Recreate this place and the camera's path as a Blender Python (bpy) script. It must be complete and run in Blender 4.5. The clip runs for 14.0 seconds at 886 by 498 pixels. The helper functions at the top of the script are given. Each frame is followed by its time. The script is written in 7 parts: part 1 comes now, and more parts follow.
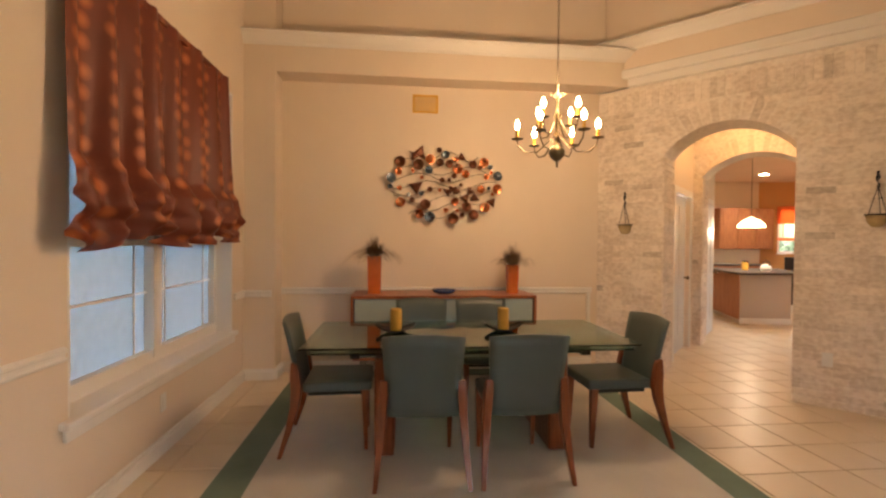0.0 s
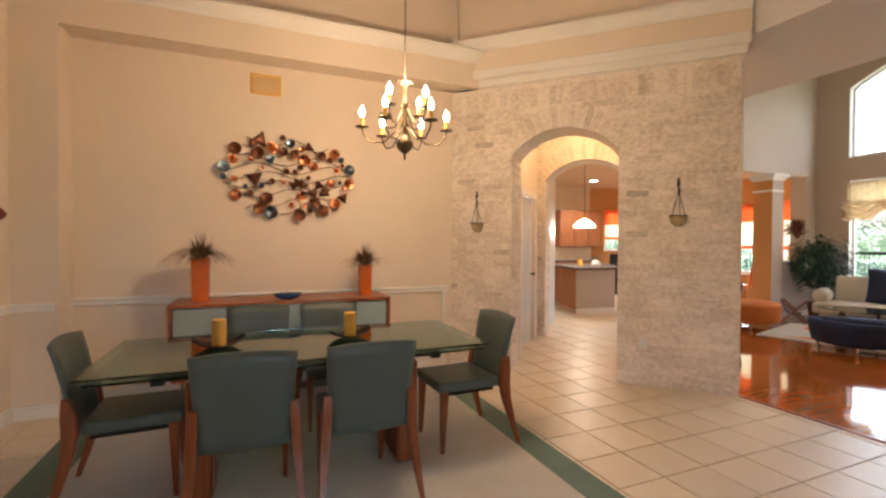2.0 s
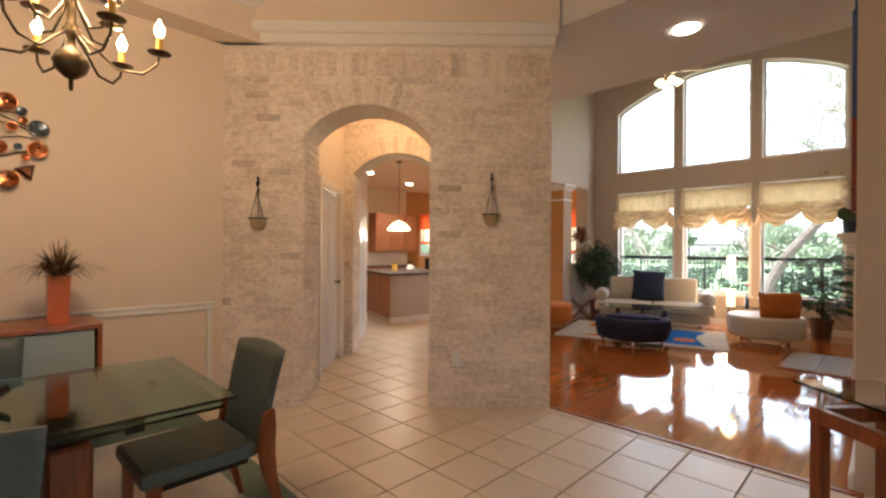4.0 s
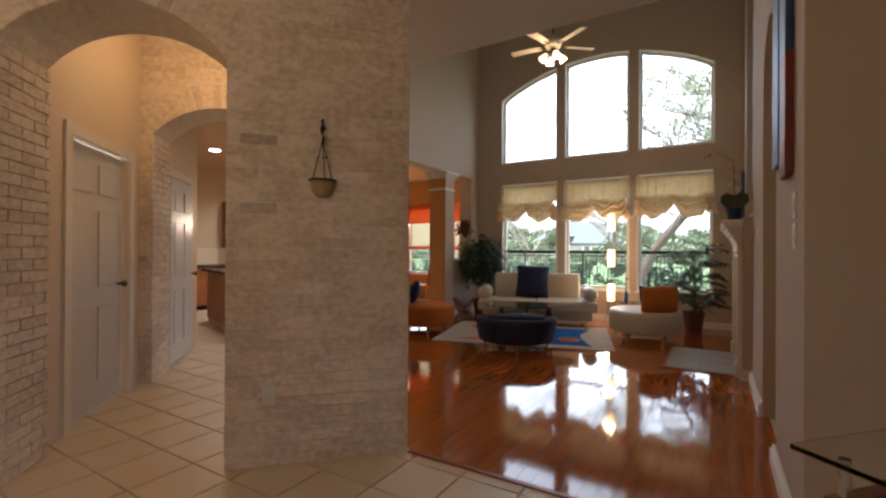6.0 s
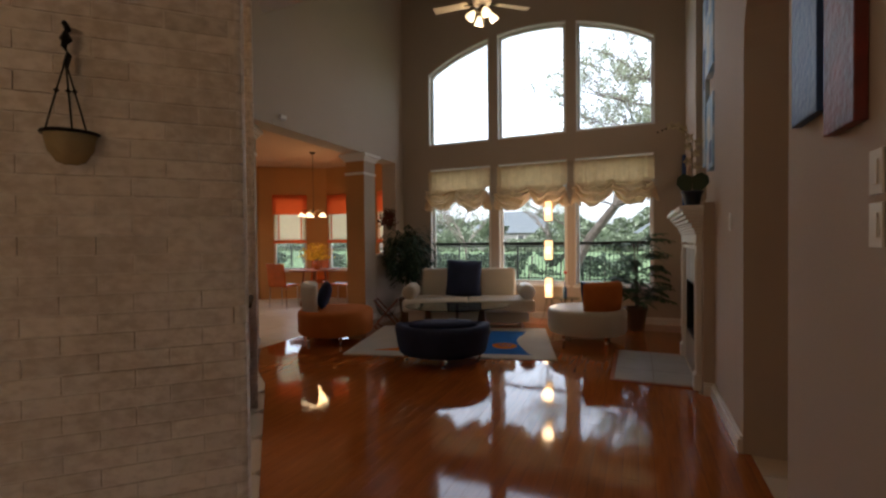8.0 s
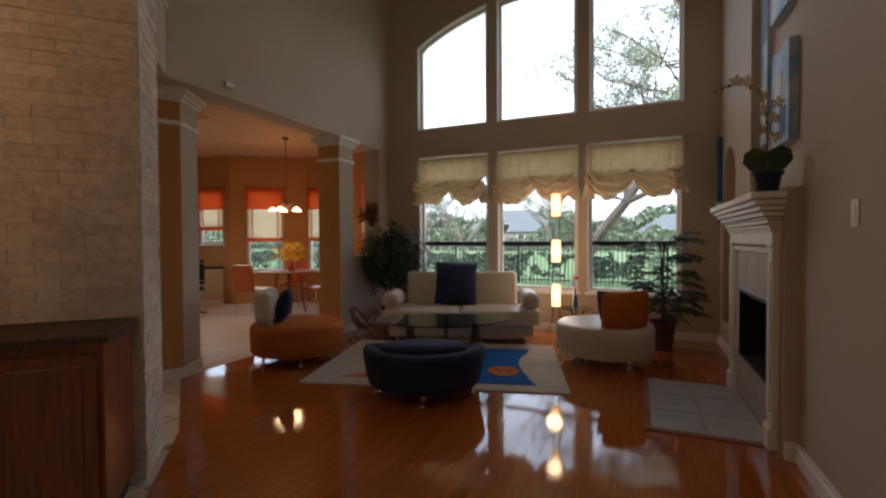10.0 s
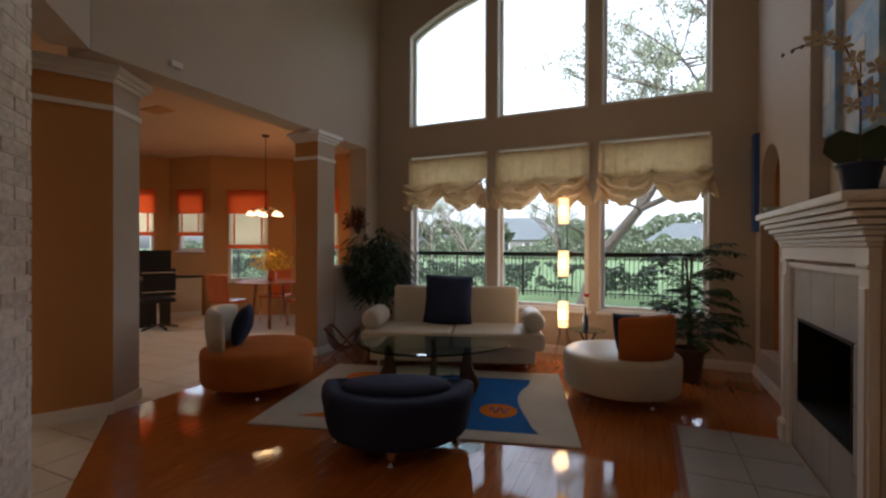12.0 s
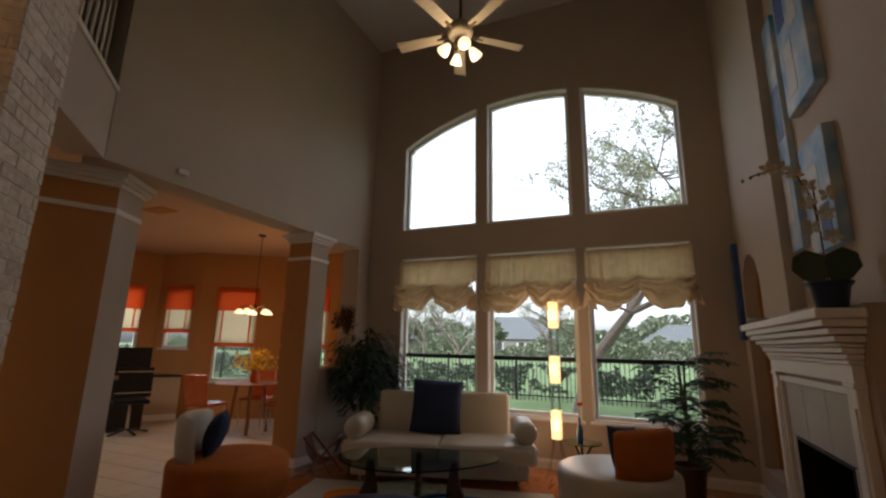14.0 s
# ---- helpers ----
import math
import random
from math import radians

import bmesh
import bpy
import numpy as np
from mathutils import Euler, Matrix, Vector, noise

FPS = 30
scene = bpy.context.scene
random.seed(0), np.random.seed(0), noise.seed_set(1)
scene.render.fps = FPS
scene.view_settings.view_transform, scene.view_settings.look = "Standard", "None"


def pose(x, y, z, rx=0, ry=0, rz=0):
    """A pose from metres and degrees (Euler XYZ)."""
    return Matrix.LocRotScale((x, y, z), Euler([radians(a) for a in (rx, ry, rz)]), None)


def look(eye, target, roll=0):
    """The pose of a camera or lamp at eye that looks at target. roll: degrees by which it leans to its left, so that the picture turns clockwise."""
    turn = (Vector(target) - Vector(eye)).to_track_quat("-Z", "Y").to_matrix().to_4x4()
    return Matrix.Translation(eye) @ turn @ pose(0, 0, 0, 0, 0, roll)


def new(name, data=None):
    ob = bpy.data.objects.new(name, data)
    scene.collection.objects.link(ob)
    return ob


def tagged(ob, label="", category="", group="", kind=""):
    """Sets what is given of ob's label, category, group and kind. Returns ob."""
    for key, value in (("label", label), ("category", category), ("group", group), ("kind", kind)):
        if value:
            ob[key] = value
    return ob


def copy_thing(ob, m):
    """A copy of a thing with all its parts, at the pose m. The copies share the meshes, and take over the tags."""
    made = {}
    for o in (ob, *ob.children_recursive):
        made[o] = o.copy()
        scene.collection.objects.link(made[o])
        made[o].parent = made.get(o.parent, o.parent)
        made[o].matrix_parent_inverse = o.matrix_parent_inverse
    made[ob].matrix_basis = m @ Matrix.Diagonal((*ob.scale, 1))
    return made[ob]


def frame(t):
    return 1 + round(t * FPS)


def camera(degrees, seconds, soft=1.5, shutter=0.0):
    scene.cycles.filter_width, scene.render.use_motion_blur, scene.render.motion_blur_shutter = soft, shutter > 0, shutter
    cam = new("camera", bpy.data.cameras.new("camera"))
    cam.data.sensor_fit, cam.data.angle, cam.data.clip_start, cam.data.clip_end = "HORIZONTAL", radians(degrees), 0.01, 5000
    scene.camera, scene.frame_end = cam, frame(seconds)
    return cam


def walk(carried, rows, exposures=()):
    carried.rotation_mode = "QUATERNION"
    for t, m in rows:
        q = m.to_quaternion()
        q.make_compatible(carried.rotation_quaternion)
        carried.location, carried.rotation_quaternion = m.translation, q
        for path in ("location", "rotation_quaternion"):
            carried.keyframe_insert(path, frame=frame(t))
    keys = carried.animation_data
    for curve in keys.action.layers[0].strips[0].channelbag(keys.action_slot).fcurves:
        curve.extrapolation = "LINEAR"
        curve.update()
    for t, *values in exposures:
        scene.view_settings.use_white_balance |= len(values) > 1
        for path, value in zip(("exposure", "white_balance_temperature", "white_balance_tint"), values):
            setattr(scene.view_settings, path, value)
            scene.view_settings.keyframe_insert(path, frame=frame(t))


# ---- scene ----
cam = camera(89.4, 14.0, soft=2.4)
PATH = [
    (0, (1.085, 1.401, 1.412), (-0.905, 1.601, 1.381), 0.5),
    (0.5, (1.002, 1.298, 1.413), (-0.959, 1.692, 1.384), 0.5),
    (1, (0.922, 1.328, 1.405), (-1.005, 1.866, 1.377), 0.5),
    (1.5, (0.902, 1.404, 1.4), (-0.983, 2.072, 1.375), 0.5),
    (2, (0.855, 1.595, 1.4), (-0.989, 2.368, 1.372), 0.3),
    (2.5, (0.78, 1.762, 1.416), (-0.998, 2.678, 1.388), 0.3),
    (3, (0.621, 1.895, 1.4), (-1.049, 2.995, 1.388), 0.2),
    (3.5, (0.399, 2.052, 1.386), (-1.135, 3.334, 1.382), 0.2),
    (6, (-0.229, 3.421, 1.255), (-1.269, 5.129, 1.263), 0.3),
    (6.5, (-0.344, 3.614, 1.338), (-1.271, 5.386, 1.326), -0.6),
    (7, (-0.507, 3.849, 1.33), (-1.332, 5.671, 1.308), -0.6),
    (7.5, (-0.452, 4.165, 1.353), (-1.277, 5.986, 1.308), -0.7),
    (8, (-0.505, 4.44, 1.299), (-1.299, 6.276, 1.265), -0.6),
    (10.5, (-0.814, 5.776, 1.304), (-1.612, 7.609, 1.261), -0.2),
    (11, (-0.815, 6.046, 1.293), (-1.668, 7.855, 1.26), 0.1),
    (11.5, (-0.841, 6.211, 1.306), (-1.697, 8.018, 1.282), 0.1),
    (12, (-0.922, 6.256, 1.333), (-1.742, 8.08, 1.324), 0.2),
    (12.5, (-0.859, 6.33, 1.331), (-1.692, 8.148, 1.374), 0.3),
    (13, (-0.842, 6.299, 1.335), (-1.664, 8.118, 1.468), 0.4),
    (13.5, (-0.842, 6.269, 1.359), (-1.648, 8.08, 1.623), 0.7),
    (14, (-0.87, 6.241, 1.389), (-1.65, 8.034, 1.81), 1.1),
]
EXPOSURES = [(0, 3.05, 6550, 11), (1.5, 3.18, 5800, 8), (3.0, 3.3, 5550, 7), (3.7, 2.95, 5650, 8), (6, 1.85, 5800, 10), (7.5, 1.1, 5800, 10), (10.5, 1.1, 5650, 10), (12, 1.03, 5650, 10), (13.4, 1.03, 5750, 10), (14, 0.7, 6000, 11)]
walk(cam, [(t, look(eye, target, roll)) for t, eye, target, roll in PATH], EXPOSURES)
P_CHAND, P_FLOOR, P_FAN, P_KIT, P_HALL, P_ENTRY = 12, 1.8, 5, 8, 4.0, 0.2
PLANK_ANGLE = 90

# ---- world, sun, lamps ----
world = bpy.data.worlds.new("sky")
scene.world = world
world.use_nodes = True
wn = world.node_tree
sky = wn.nodes.new("ShaderNodeTexSky")
sky.sky_type = "NISHITA"
sky.sun_disc = False
sky.sun_elevation, sky.sun_rotation = radians(40), radians(200)
sky.air_density, sky.dust_density = 1.0, 4.0
SKY_STRENGTH = 0.15
wn.nodes["Background"].inputs["Strength"].default_value = SKY_STRENGTH
haze = wn.nodes.new("ShaderNodeHueSaturation")
haze.inputs["Saturation"].default_value, haze.inputs["Value"].default_value = 0.22, 2.3
wn.links.new(sky.outputs["Color"], haze.inputs["Color"])
wn.links.new(haze.outputs["Color"], wn.nodes["Background"].inputs["Color"])


def lamp(name, kind, m, power, colour=(1, 1, 1), size=0.1, size_y=None):
    data = bpy.data.lights.new(name, kind)
    data.energy, data.color = power, colour
    if kind == "AREA":
        data.size = size
        if size_y:
            data.shape, data.size_y = "RECTANGLE", size_y
    elif kind == "POINT":
        data.shadow_soft_size = size
    ob = new(name, data)
    ob.matrix_world = m
    return ob


sun = lamp("sun", "SUN", look((0, 0, 10), (3, 6, 0)), 0.9, (1.0, 0.95, 0.88))
sun.data.angle = radians(15)
WARM = (1.0, 0.62, 0.33)
AMBER = (1.0, 0.54, 0.21)

# ---- materials ----


def nodes_of(name):
    m = bpy.data.materials.new(name)
    m.use_nodes = True
    return m, m.node_tree, m.node_tree.nodes["Principled BSDF"]


def mat(name, colour, rough=0.6, metal=0.0, var=0.12, scale=6.0, bump=0.1, fine=60.0, spec=0.5, tint=None, island=0.0, coat=0.0, obj_random=0.0):
    """A surface with broad stains, fine grain and slight relief."""
    m, t, b = nodes_of(name)
    n, l = t.nodes, t.links
    co = n.new("ShaderNodeTexCoord")
    big = n.new("ShaderNodeTexNoise")
    big.inputs["Scale"].default_value, big.inputs["Detail"].default_value = scale, 4
    l.new(co.outputs["Object"], big.inputs["Vector"])
    ramp = n.new("ShaderNodeMapRange")
    ramp.inputs["From Min"].default_value, ramp.inputs["From Max"].default_value = 0.3, 0.7
    l.new(big.outputs["Fac"], ramp.inputs["Value"])
    mix = n.new("ShaderNodeMix")
    mix.data_type = "RGBA"
    second = tint or tuple(c * (1 - var) for c in colour)
    mix.inputs["A"].default_value, mix.inputs["B"].default_value = (*colour, 1), (*second, 1)
    l.new(ramp.outputs["Result"], mix.inputs["Factor"])
    last = mix.outputs["Result"]
    if island or obj_random:
        hsv = n.new("ShaderNodeHueSaturation")
        mr = n.new("ShaderNodeMapRange")
        src = n.new("ShaderNodeNewGeometry").outputs["Random Per Island"] if island else n.new("ShaderNodeObjectInfo").outputs["Random"]
        amount = island or obj_random
        mr.inputs["To Min"].default_value, mr.inputs["To Max"].default_value = 1 - amount, 1 + amount
        l.new(src, mr.inputs["Value"])
        l.new(mr.outputs["Result"], hsv.inputs["Value"])
        l.new(last, hsv.inputs["Color"])
        last = hsv.outputs["Color"]
    l.new(last, b.inputs["Base Color"])
    b.inputs["Metallic"].default_value = metal
    b.inputs["Specular IOR Level"].default_value = spec
    b.inputs["Coat Weight"].default_value = coat
    small = n.new("ShaderNodeTexNoise")
    small.inputs["Scale"].default_value, small.inputs["Detail"].default_value = fine, 3
    l.new(co.outputs["Object"], small.inputs["Vector"])
    rr = n.new("ShaderNodeMapRange")
    rr.inputs["To Min"].default_value, rr.inputs["To Max"].default_value = max(0.0, rough - 0.06), min(1.0, rough + 0.06)
    l.new(big.outputs["Fac"], rr.inputs["Value"])
    l.new(rr.outputs["Result"], b.inputs["Roughness"])
    if bump:
        bp = n.new("ShaderNodeBump")
        bp.inputs["Strength"].default_value, bp.inputs["Distance"].default_value = bump, 0.01
        l.new(small.outputs["Fac"], bp.inputs["Height"])
        l.new(bp.outputs["Normal"], b.inputs["Normal"])
    return m


def wood(name, dark, light, rough=0.3, grain=(1.5, 22, 22), coat=0.0, obj_random=0.0, bump=0.05):
    """Wood with its grain along x."""
    m = mat(name, light, rough, 0, 0.3, 3, bump, 90, 0.5, dark, 0, coat, obj_random)
    t = m.node_tree
    n, l = t.nodes, t.links
    big = next(x for x in n if x.bl_idname == "ShaderNodeTexNoise" and abs(x.inputs["Scale"].default_value - 3) < 0.01)
    mp = n.new("ShaderNodeMapping")
    mp.inputs["Scale"].default_value = grain
    l.new(n["Texture Coordinate"].outputs["Object"], mp.inputs["Vector"])
    l.new(mp.outputs["Vector"], big.inputs["Vector"])
    big.inputs["Detail"].default_value = 8
    return m


def glow(name, colour, strength, base=(0.8, 0.8, 0.8)):
    m, t, b = nodes_of(name)
    b.inputs["Base Color"].default_value = (*base, 1)
    b.inputs["Emission Color"].default_value = (*colour, 1)
    b.inputs["Emission Strength"].default_value = strength
    return m


def glass(name, colour=(1, 1, 1), rough=0.0, ior=1.45):
    m, t, b = nodes_of(name)
    b.inputs["Base Color"].default_value = (*colour, 1)
    b.inputs["Roughness"].default_value = rough
    b.inputs["Transmission Weight"].default_value = 1
    b.inputs["IOR"].default_value = ior
    return m


def thin_cloth(name, colour, through_colour, share=0.5, rough=0.8, scale=14, bump=0.3):
    """A cloth that lets a share of the light through."""
    m = mat(name, colour, rough, 0, 0.2, scale, bump, 160, 0.2)
    t = m.node_tree
    n, l = t.nodes, t.links
    b, out = n["Principled BSDF"], n["Material Output"]
    tr = n.new("ShaderNodeBsdfTranslucent")
    tr.inputs["Color"].default_value = (*through_colour, 1)
    mx = n.new("ShaderNodeMixShader")
    mx.inputs["Fac"].default_value = share
    l.new(b.outputs["BSDF"], mx.inputs[1])
    l.new(tr.outputs["BSDF"], mx.inputs[2])
    l.new(mx.outputs["Shader"], out.inputs["Surface"])
    return m


M_WALL = mat("wall_paint_cream", (0.74, 0.63, 0.51), 0.75, var=0.05, scale=1.5, bump=0.12, fine=120)
M_WALL_LIV = mat("wall_paint_greige", (0.50, 0.42, 0.34), 0.8, var=0.05, scale=1.5, bump=0.12, fine=120)
M_CEIL_W = mat("ceiling_paint_warm", (0.62, 0.42, 0.27), 0.9, var=0.04, scale=1.2, bump=0.15, fine=90)
M_TAN = mat("wall_paint_tan", (0.50, 0.24, 0.075), 0.8, var=0.06, scale=1.5, bump=0.12, fine=120)
M_KITCHEN = mat("wall_paint_beige", (0.60, 0.46, 0.31), 0.8, var=0.06, scale=1.5, bump=0.12, fine=120)
M_CEIL = mat("ceiling_paint", (0.62, 0.60, 0.58), 0.9, var=0.04, scale=1.2, bump=0.15, fine=90)
M_TRIM = mat("trim_paint_white", (0.78, 0.75, 0.70), 0.4, var=0.04, scale=2, bump=0.02)


def brick_mat(name, bare, wash, share_, island, amount=0.10):
    """Brick under worn whitewash: thin streaks of wash along the courses, bare patches, a rough face."""
    m, t, b = nodes_of(name)
    n, l = t.nodes, t.links
    geo = n.new("ShaderNodeNewGeometry")

    def noise_at(scale, stretch, detail):
        mp_, nz = n.new("ShaderNodeMapping"), n.new("ShaderNodeTexNoise")
        mp_.inputs["Scale"].default_value = stretch
        nz.inputs["Scale"].default_value, nz.inputs["Detail"].default_value = scale, detail
        l.new(geo.outputs["Position"], mp_.inputs["Vector"])
        l.new(mp_.outputs["Vector"], nz.inputs["Vector"])
        return nz.outputs["Fac"]
    streak, blotch, grain = noise_at(22, (1, 1, 1.5), 6), noise_at(3, (1, 1, 1), 3), noise_at(60, (1, 1, 1), 4)
    pick = geo.outputs["Random Per Island"] if island else n.new("ShaderNodeObjectInfo").outputs["Random"]
    total = n.new("ShaderNodeMath")
    total.operation = "ADD"
    l.new(streak, total.inputs[0])
    half = n.new("ShaderNodeMath")
    half.operation, half.inputs[1].default_value, half.inputs[2].default_value = "MULTIPLY_ADD", 0.08, -0.04
    l.new(pick, half.inputs[0])
    second = n.new("ShaderNodeMath")
    second.operation, second.inputs[1].default_value = "MULTIPLY_ADD", 0.5
    l.new(blotch, second.inputs[0])
    l.new(half.outputs[0], second.inputs[2])
    l.new(second.outputs[0], total.inputs[1])
    mr_a = n.new("ShaderNodeMapRange")
    mr_a.inputs["From Min"].default_value, mr_a.inputs["From Max"].default_value = 0.67 - share_, 0.98 - share_
    l.new(total.outputs[0], mr_a.inputs["Value"])
    mx = n.new("ShaderNodeMix")
    mx.data_type = "RGBA"
    mx.inputs["A"].default_value, mx.inputs["B"].default_value = (*bare, 1), (*wash, 1)
    l.new(mr_a.outputs["Result"], mx.inputs["Factor"])
    hs = n.new("ShaderNodeHueSaturation")
    mr_b = n.new("ShaderNodeMapRange")
    mr_b.inputs["To Min"].default_value, mr_b.inputs["To Max"].default_value = 1 - amount, 1 + amount
    l.new(pick, mr_b.inputs["Value"])
    l.new(mr_b.outputs["Result"], hs.inputs["Value"])
    l.new(mx.outputs["Result"], hs.inputs["Color"])
    l.new(hs.outputs["Color"], b.inputs["Base Color"])
    b.inputs["Roughness"].default_value = 0.92
    b.inputs["Specular IOR Level"].default_value = 0.25
    bp = n.new("ShaderNodeBump")
    bp.inputs["Strength"].default_value, bp.inputs["Distance"].default_value = 0.6, 0.006
    add = n.new("ShaderNodeMath")
    add.operation, add.inputs[1].default_value = "MULTIPLY_ADD", 0.5
    l.new(grain, add.inputs[0])
    l.new(streak, add.inputs[2])
    l.new(add.outputs[0], bp.inputs["Height"])
    l.new(bp.outputs["Normal"], b.inputs["Normal"])
    return m


BARE, WASH = (0.60, 0.505, 0.415), (0.775, 0.69, 0.60)
M_BRICK = brick_mat("whitewashed_brick", BARE, WASH, 0.10, False, 0.07)
M_BRICK_J = brick_mat("whitewashed_brick_joined", BARE, WASH, 0.10, True, 0.07)
M_BRICK_DARK = brick_mat("bare_brick", (0.46, 0.385, 0.315), (0.64, 0.56, 0.475), 0.06, False)
M_MORTAR = brick_mat("whitewashed_mortar", (0.68, 0.60, 0.52), (0.80, 0.73, 0.64), 0.10, True, 0.0)
M_TILE = mat("cream_floor_tile", (0.69, 0.59, 0.46), 0.36, var=0.05, scale=4, bump=0.04, fine=30, obj_random=0.05)
M_TILE_J = mat("cream_floor_tile_joined", (0.69, 0.59, 0.46), 0.36, var=0.05, scale=4, bump=0.04, fine=30, island=0.05)
M_GROUT = mat("tile_grout", (0.36, 0.28, 0.20), 0.9, var=0.2, scale=12, bump=0.2)
M_HEARTH = mat("pale_stone_tile", (0.42, 0.39, 0.35), 0.4, var=0.12, scale=5, bump=0.05, obj_random=0.04)
M_PLANK = wood("cherry_plank", (0.29, 0.078, 0.014), (0.40, 0.115, 0.020), 0.05, (14, 1.2, 14), 0.35, 0.10, 0.012)
M_CHERRY = wood("cherry_wood", (0.14, 0.036, 0.011), (0.26, 0.07, 0.02), 0.3, (14, 14, 1.5))
M_CHERRY_X = wood("cherry_wood_long", (0.22, 0.06, 0.02), (0.36, 0.11, 0.035), 0.3, (14, 1.5, 14))
M_OAK = wood("kitchen_wood", (0.24, 0.075, 0.022), (0.40, 0.15, 0.05), 0.55, (14, 14, 1.5))
M_DARKWOOD = wood("dark_desk_wood", (0.012, 0.008, 0.006), (0.03, 0.018, 0.012), 0.4, (14, 14, 1.5))
M_TEAL = mat("teal_grey_leather", (0.068, 0.092, 0.088), 0.38, var=0.12, scale=5, bump=0.12, fine=200)
M_FROST = mat("frosted_glass_front", (0.34, 0.42, 0.42), 0.3, var=0.05, bump=0.0)
M_GLASS_EDGE = glass("green_glass_edge", (0.40, 0.60, 0.54), 0.05)
M_GLASS_CT = glass("pale_green_glass", (0.62, 0.80, 0.75), 0.0)
M_GLASS = glass("clear_glass", (0.93, 0.97, 0.95), 0.0)
M_PANE = glass("window_glass", (0.97, 0.985, 0.98), 0.0, 1.1)
M_RUG_C = mat("rug_cream_pile", (0.66, 0.62, 0.55), 1.0, var=0.1, scale=3, bump=0.8, fine=260, spec=0.1)
M_RUG_G = mat("rug_sage_border", (0.20, 0.27, 0.22), 1.0, var=0.12, scale=5, bump=0.8, fine=260, spec=0.1)
M_RUG_B = mat("rug_blue_pile", (0.03, 0.16, 0.50), 1.0, var=0.12, scale=5, bump=0.8, fine=260, spec=0.1)
M_RUG_O = mat("rug_orange_pile", (0.75, 0.22, 0.02), 1.0, var=0.12, scale=5, bump=0.8, fine=260, spec=0.1)
M_CREAM_L = mat("cream_leather", (0.58, 0.53, 0.44), 0.38, var=0.08, scale=4, bump=0.12, fine=180)
M_ORANGE = mat("orange_microfibre", (0.50, 0.15, 0.03), 0.85, var=0.15, scale=5, bump=0.2, fine=220, spec=0.2)
M_NAVY = mat("navy_microfibre", (0.028, 0.040, 0.095), 0.85, var=0.2, scale=5, bump=0.2, fine=220, spec=0.25)
M_CHROME = mat("chrome", (0.75, 0.75, 0.75), 0.12, 1.0, var=0.03, bump=0)
M_BLACK = mat("black_metal", (0.015, 0.014, 0.013), 0.45, 0.6, bump=0.05)
M_BRONZE = mat("aged_brass", (0.16, 0.12, 0.07), 0.35, 1.0, var=0.3, bump=0.05)
M_SOOT = mat("soot_black", (0.004, 0.004, 0.004), 0.9, bump=0.3)
M_LEAF = mat("palm_leaf", (0.035, 0.10, 0.03), 0.5, var=0.4, scale=8, bump=0.1, island=0.3)
M_LEAF_D = mat("ficus_leaf", (0.022, 0.06, 0.025), 0.5, var=0.4, scale=8, bump=0.1, island=0.3)
M_BARK = mat("bark", (0.12, 0.095, 0.075), 0.9, var=0.3, scale=14, bump=0.6)
M_TERRA = mat("brown_pot", (0.10, 0.05, 0.025), 0.6, bump=0.1)
M_SCREEN = mat("black_plastic", (0.012, 0.012, 0.013), 0.3, bump=0)
M_CANDLE = mat("yellow_wax", (0.75, 0.45, 0.08), 0.6, var=0.2, scale=20, bump=0.2)
M_BULB = glow("lit_bulb", (1.0, 0.66, 0.32), 12)
M_SHADE_W = glow("lit_white_shade", (1.0, 0.70, 0.36), 1.1, (0.8, 0.8, 0.75))
M_PAPER = glow("lit_paper_shade", (1.0, 0.50, 0.16), 0.75, (0.8, 0.7, 0.5))
M_DOWN = glow("lit_downlight", (1.0, 0.85, 0.6), 5)
M_SHEER = thin_cloth("cream_sheer", (0.84, 0.73, 0.57), (0.87, 0.60, 0.31), 0.32)
M_ORANGE_SHADE = thin_cloth("orange_shade", (0.66, 0.19, 0.07), (1.0, 0.34, 0.14), 0.65)
M_CREAM_SHADE = thin_cloth("cream_shade", (0.80, 0.72, 0.58), (0.98, 0.88, 0.70), 0.78)
M_BLIND = thin_cloth("closed_blind", (0.48, 0.53, 0.58), (0.26, 0.32, 0.38), 0.35)
M_GRASS = mat("lawn", (0.11, 0.17, 0.06), 0.95, var=0.35, scale=0.5, bump=0.8, fine=40)
M_HEDGE = mat("hedge_leaf", (0.055, 0.08, 0.05), 0.7, var=0.5, scale=2, bump=0.5, island=0.35)
# new leaves, paled and greyed: outdoor haze is mixed into their colour
M_TREELEAF = mat("hazed_spring_leaf", (0.36, 0.40, 0.27), 0.7, var=0.3, scale=2, bump=0.2, island=0.3)
M_FARLEAF = mat("far_leaf", (0.15, 0.18, 0.11), 0.8, var=0.3, scale=2, bump=0.2, island=0.25)
M_HOUSE = mat("house_brick", (0.15, 0.14, 0.125), 0.9, var=0.15, scale=2, bump=0.3)
M_ROOF = mat("roof_shingle", (0.085, 0.095, 0.10), 0.9, var=0.2, scale=3, bump=0.4)
M_GRANITE = mat("granite_counter", (0.045, 0.035, 0.028), 0.75, var=0.5, scale=60, bump=0.0, spec=0.15, tint=(0.14, 0.10, 0.075))
M_WHITE = mat("white_plastic", (0.75, 0.74, 0.70), 0.4, bump=0)
M_DOOR = mat("door_paint_white", (0.66, 0.68, 0.70), 0.4, var=0.03, bump=0.02)

# ---- mesh helpers ----


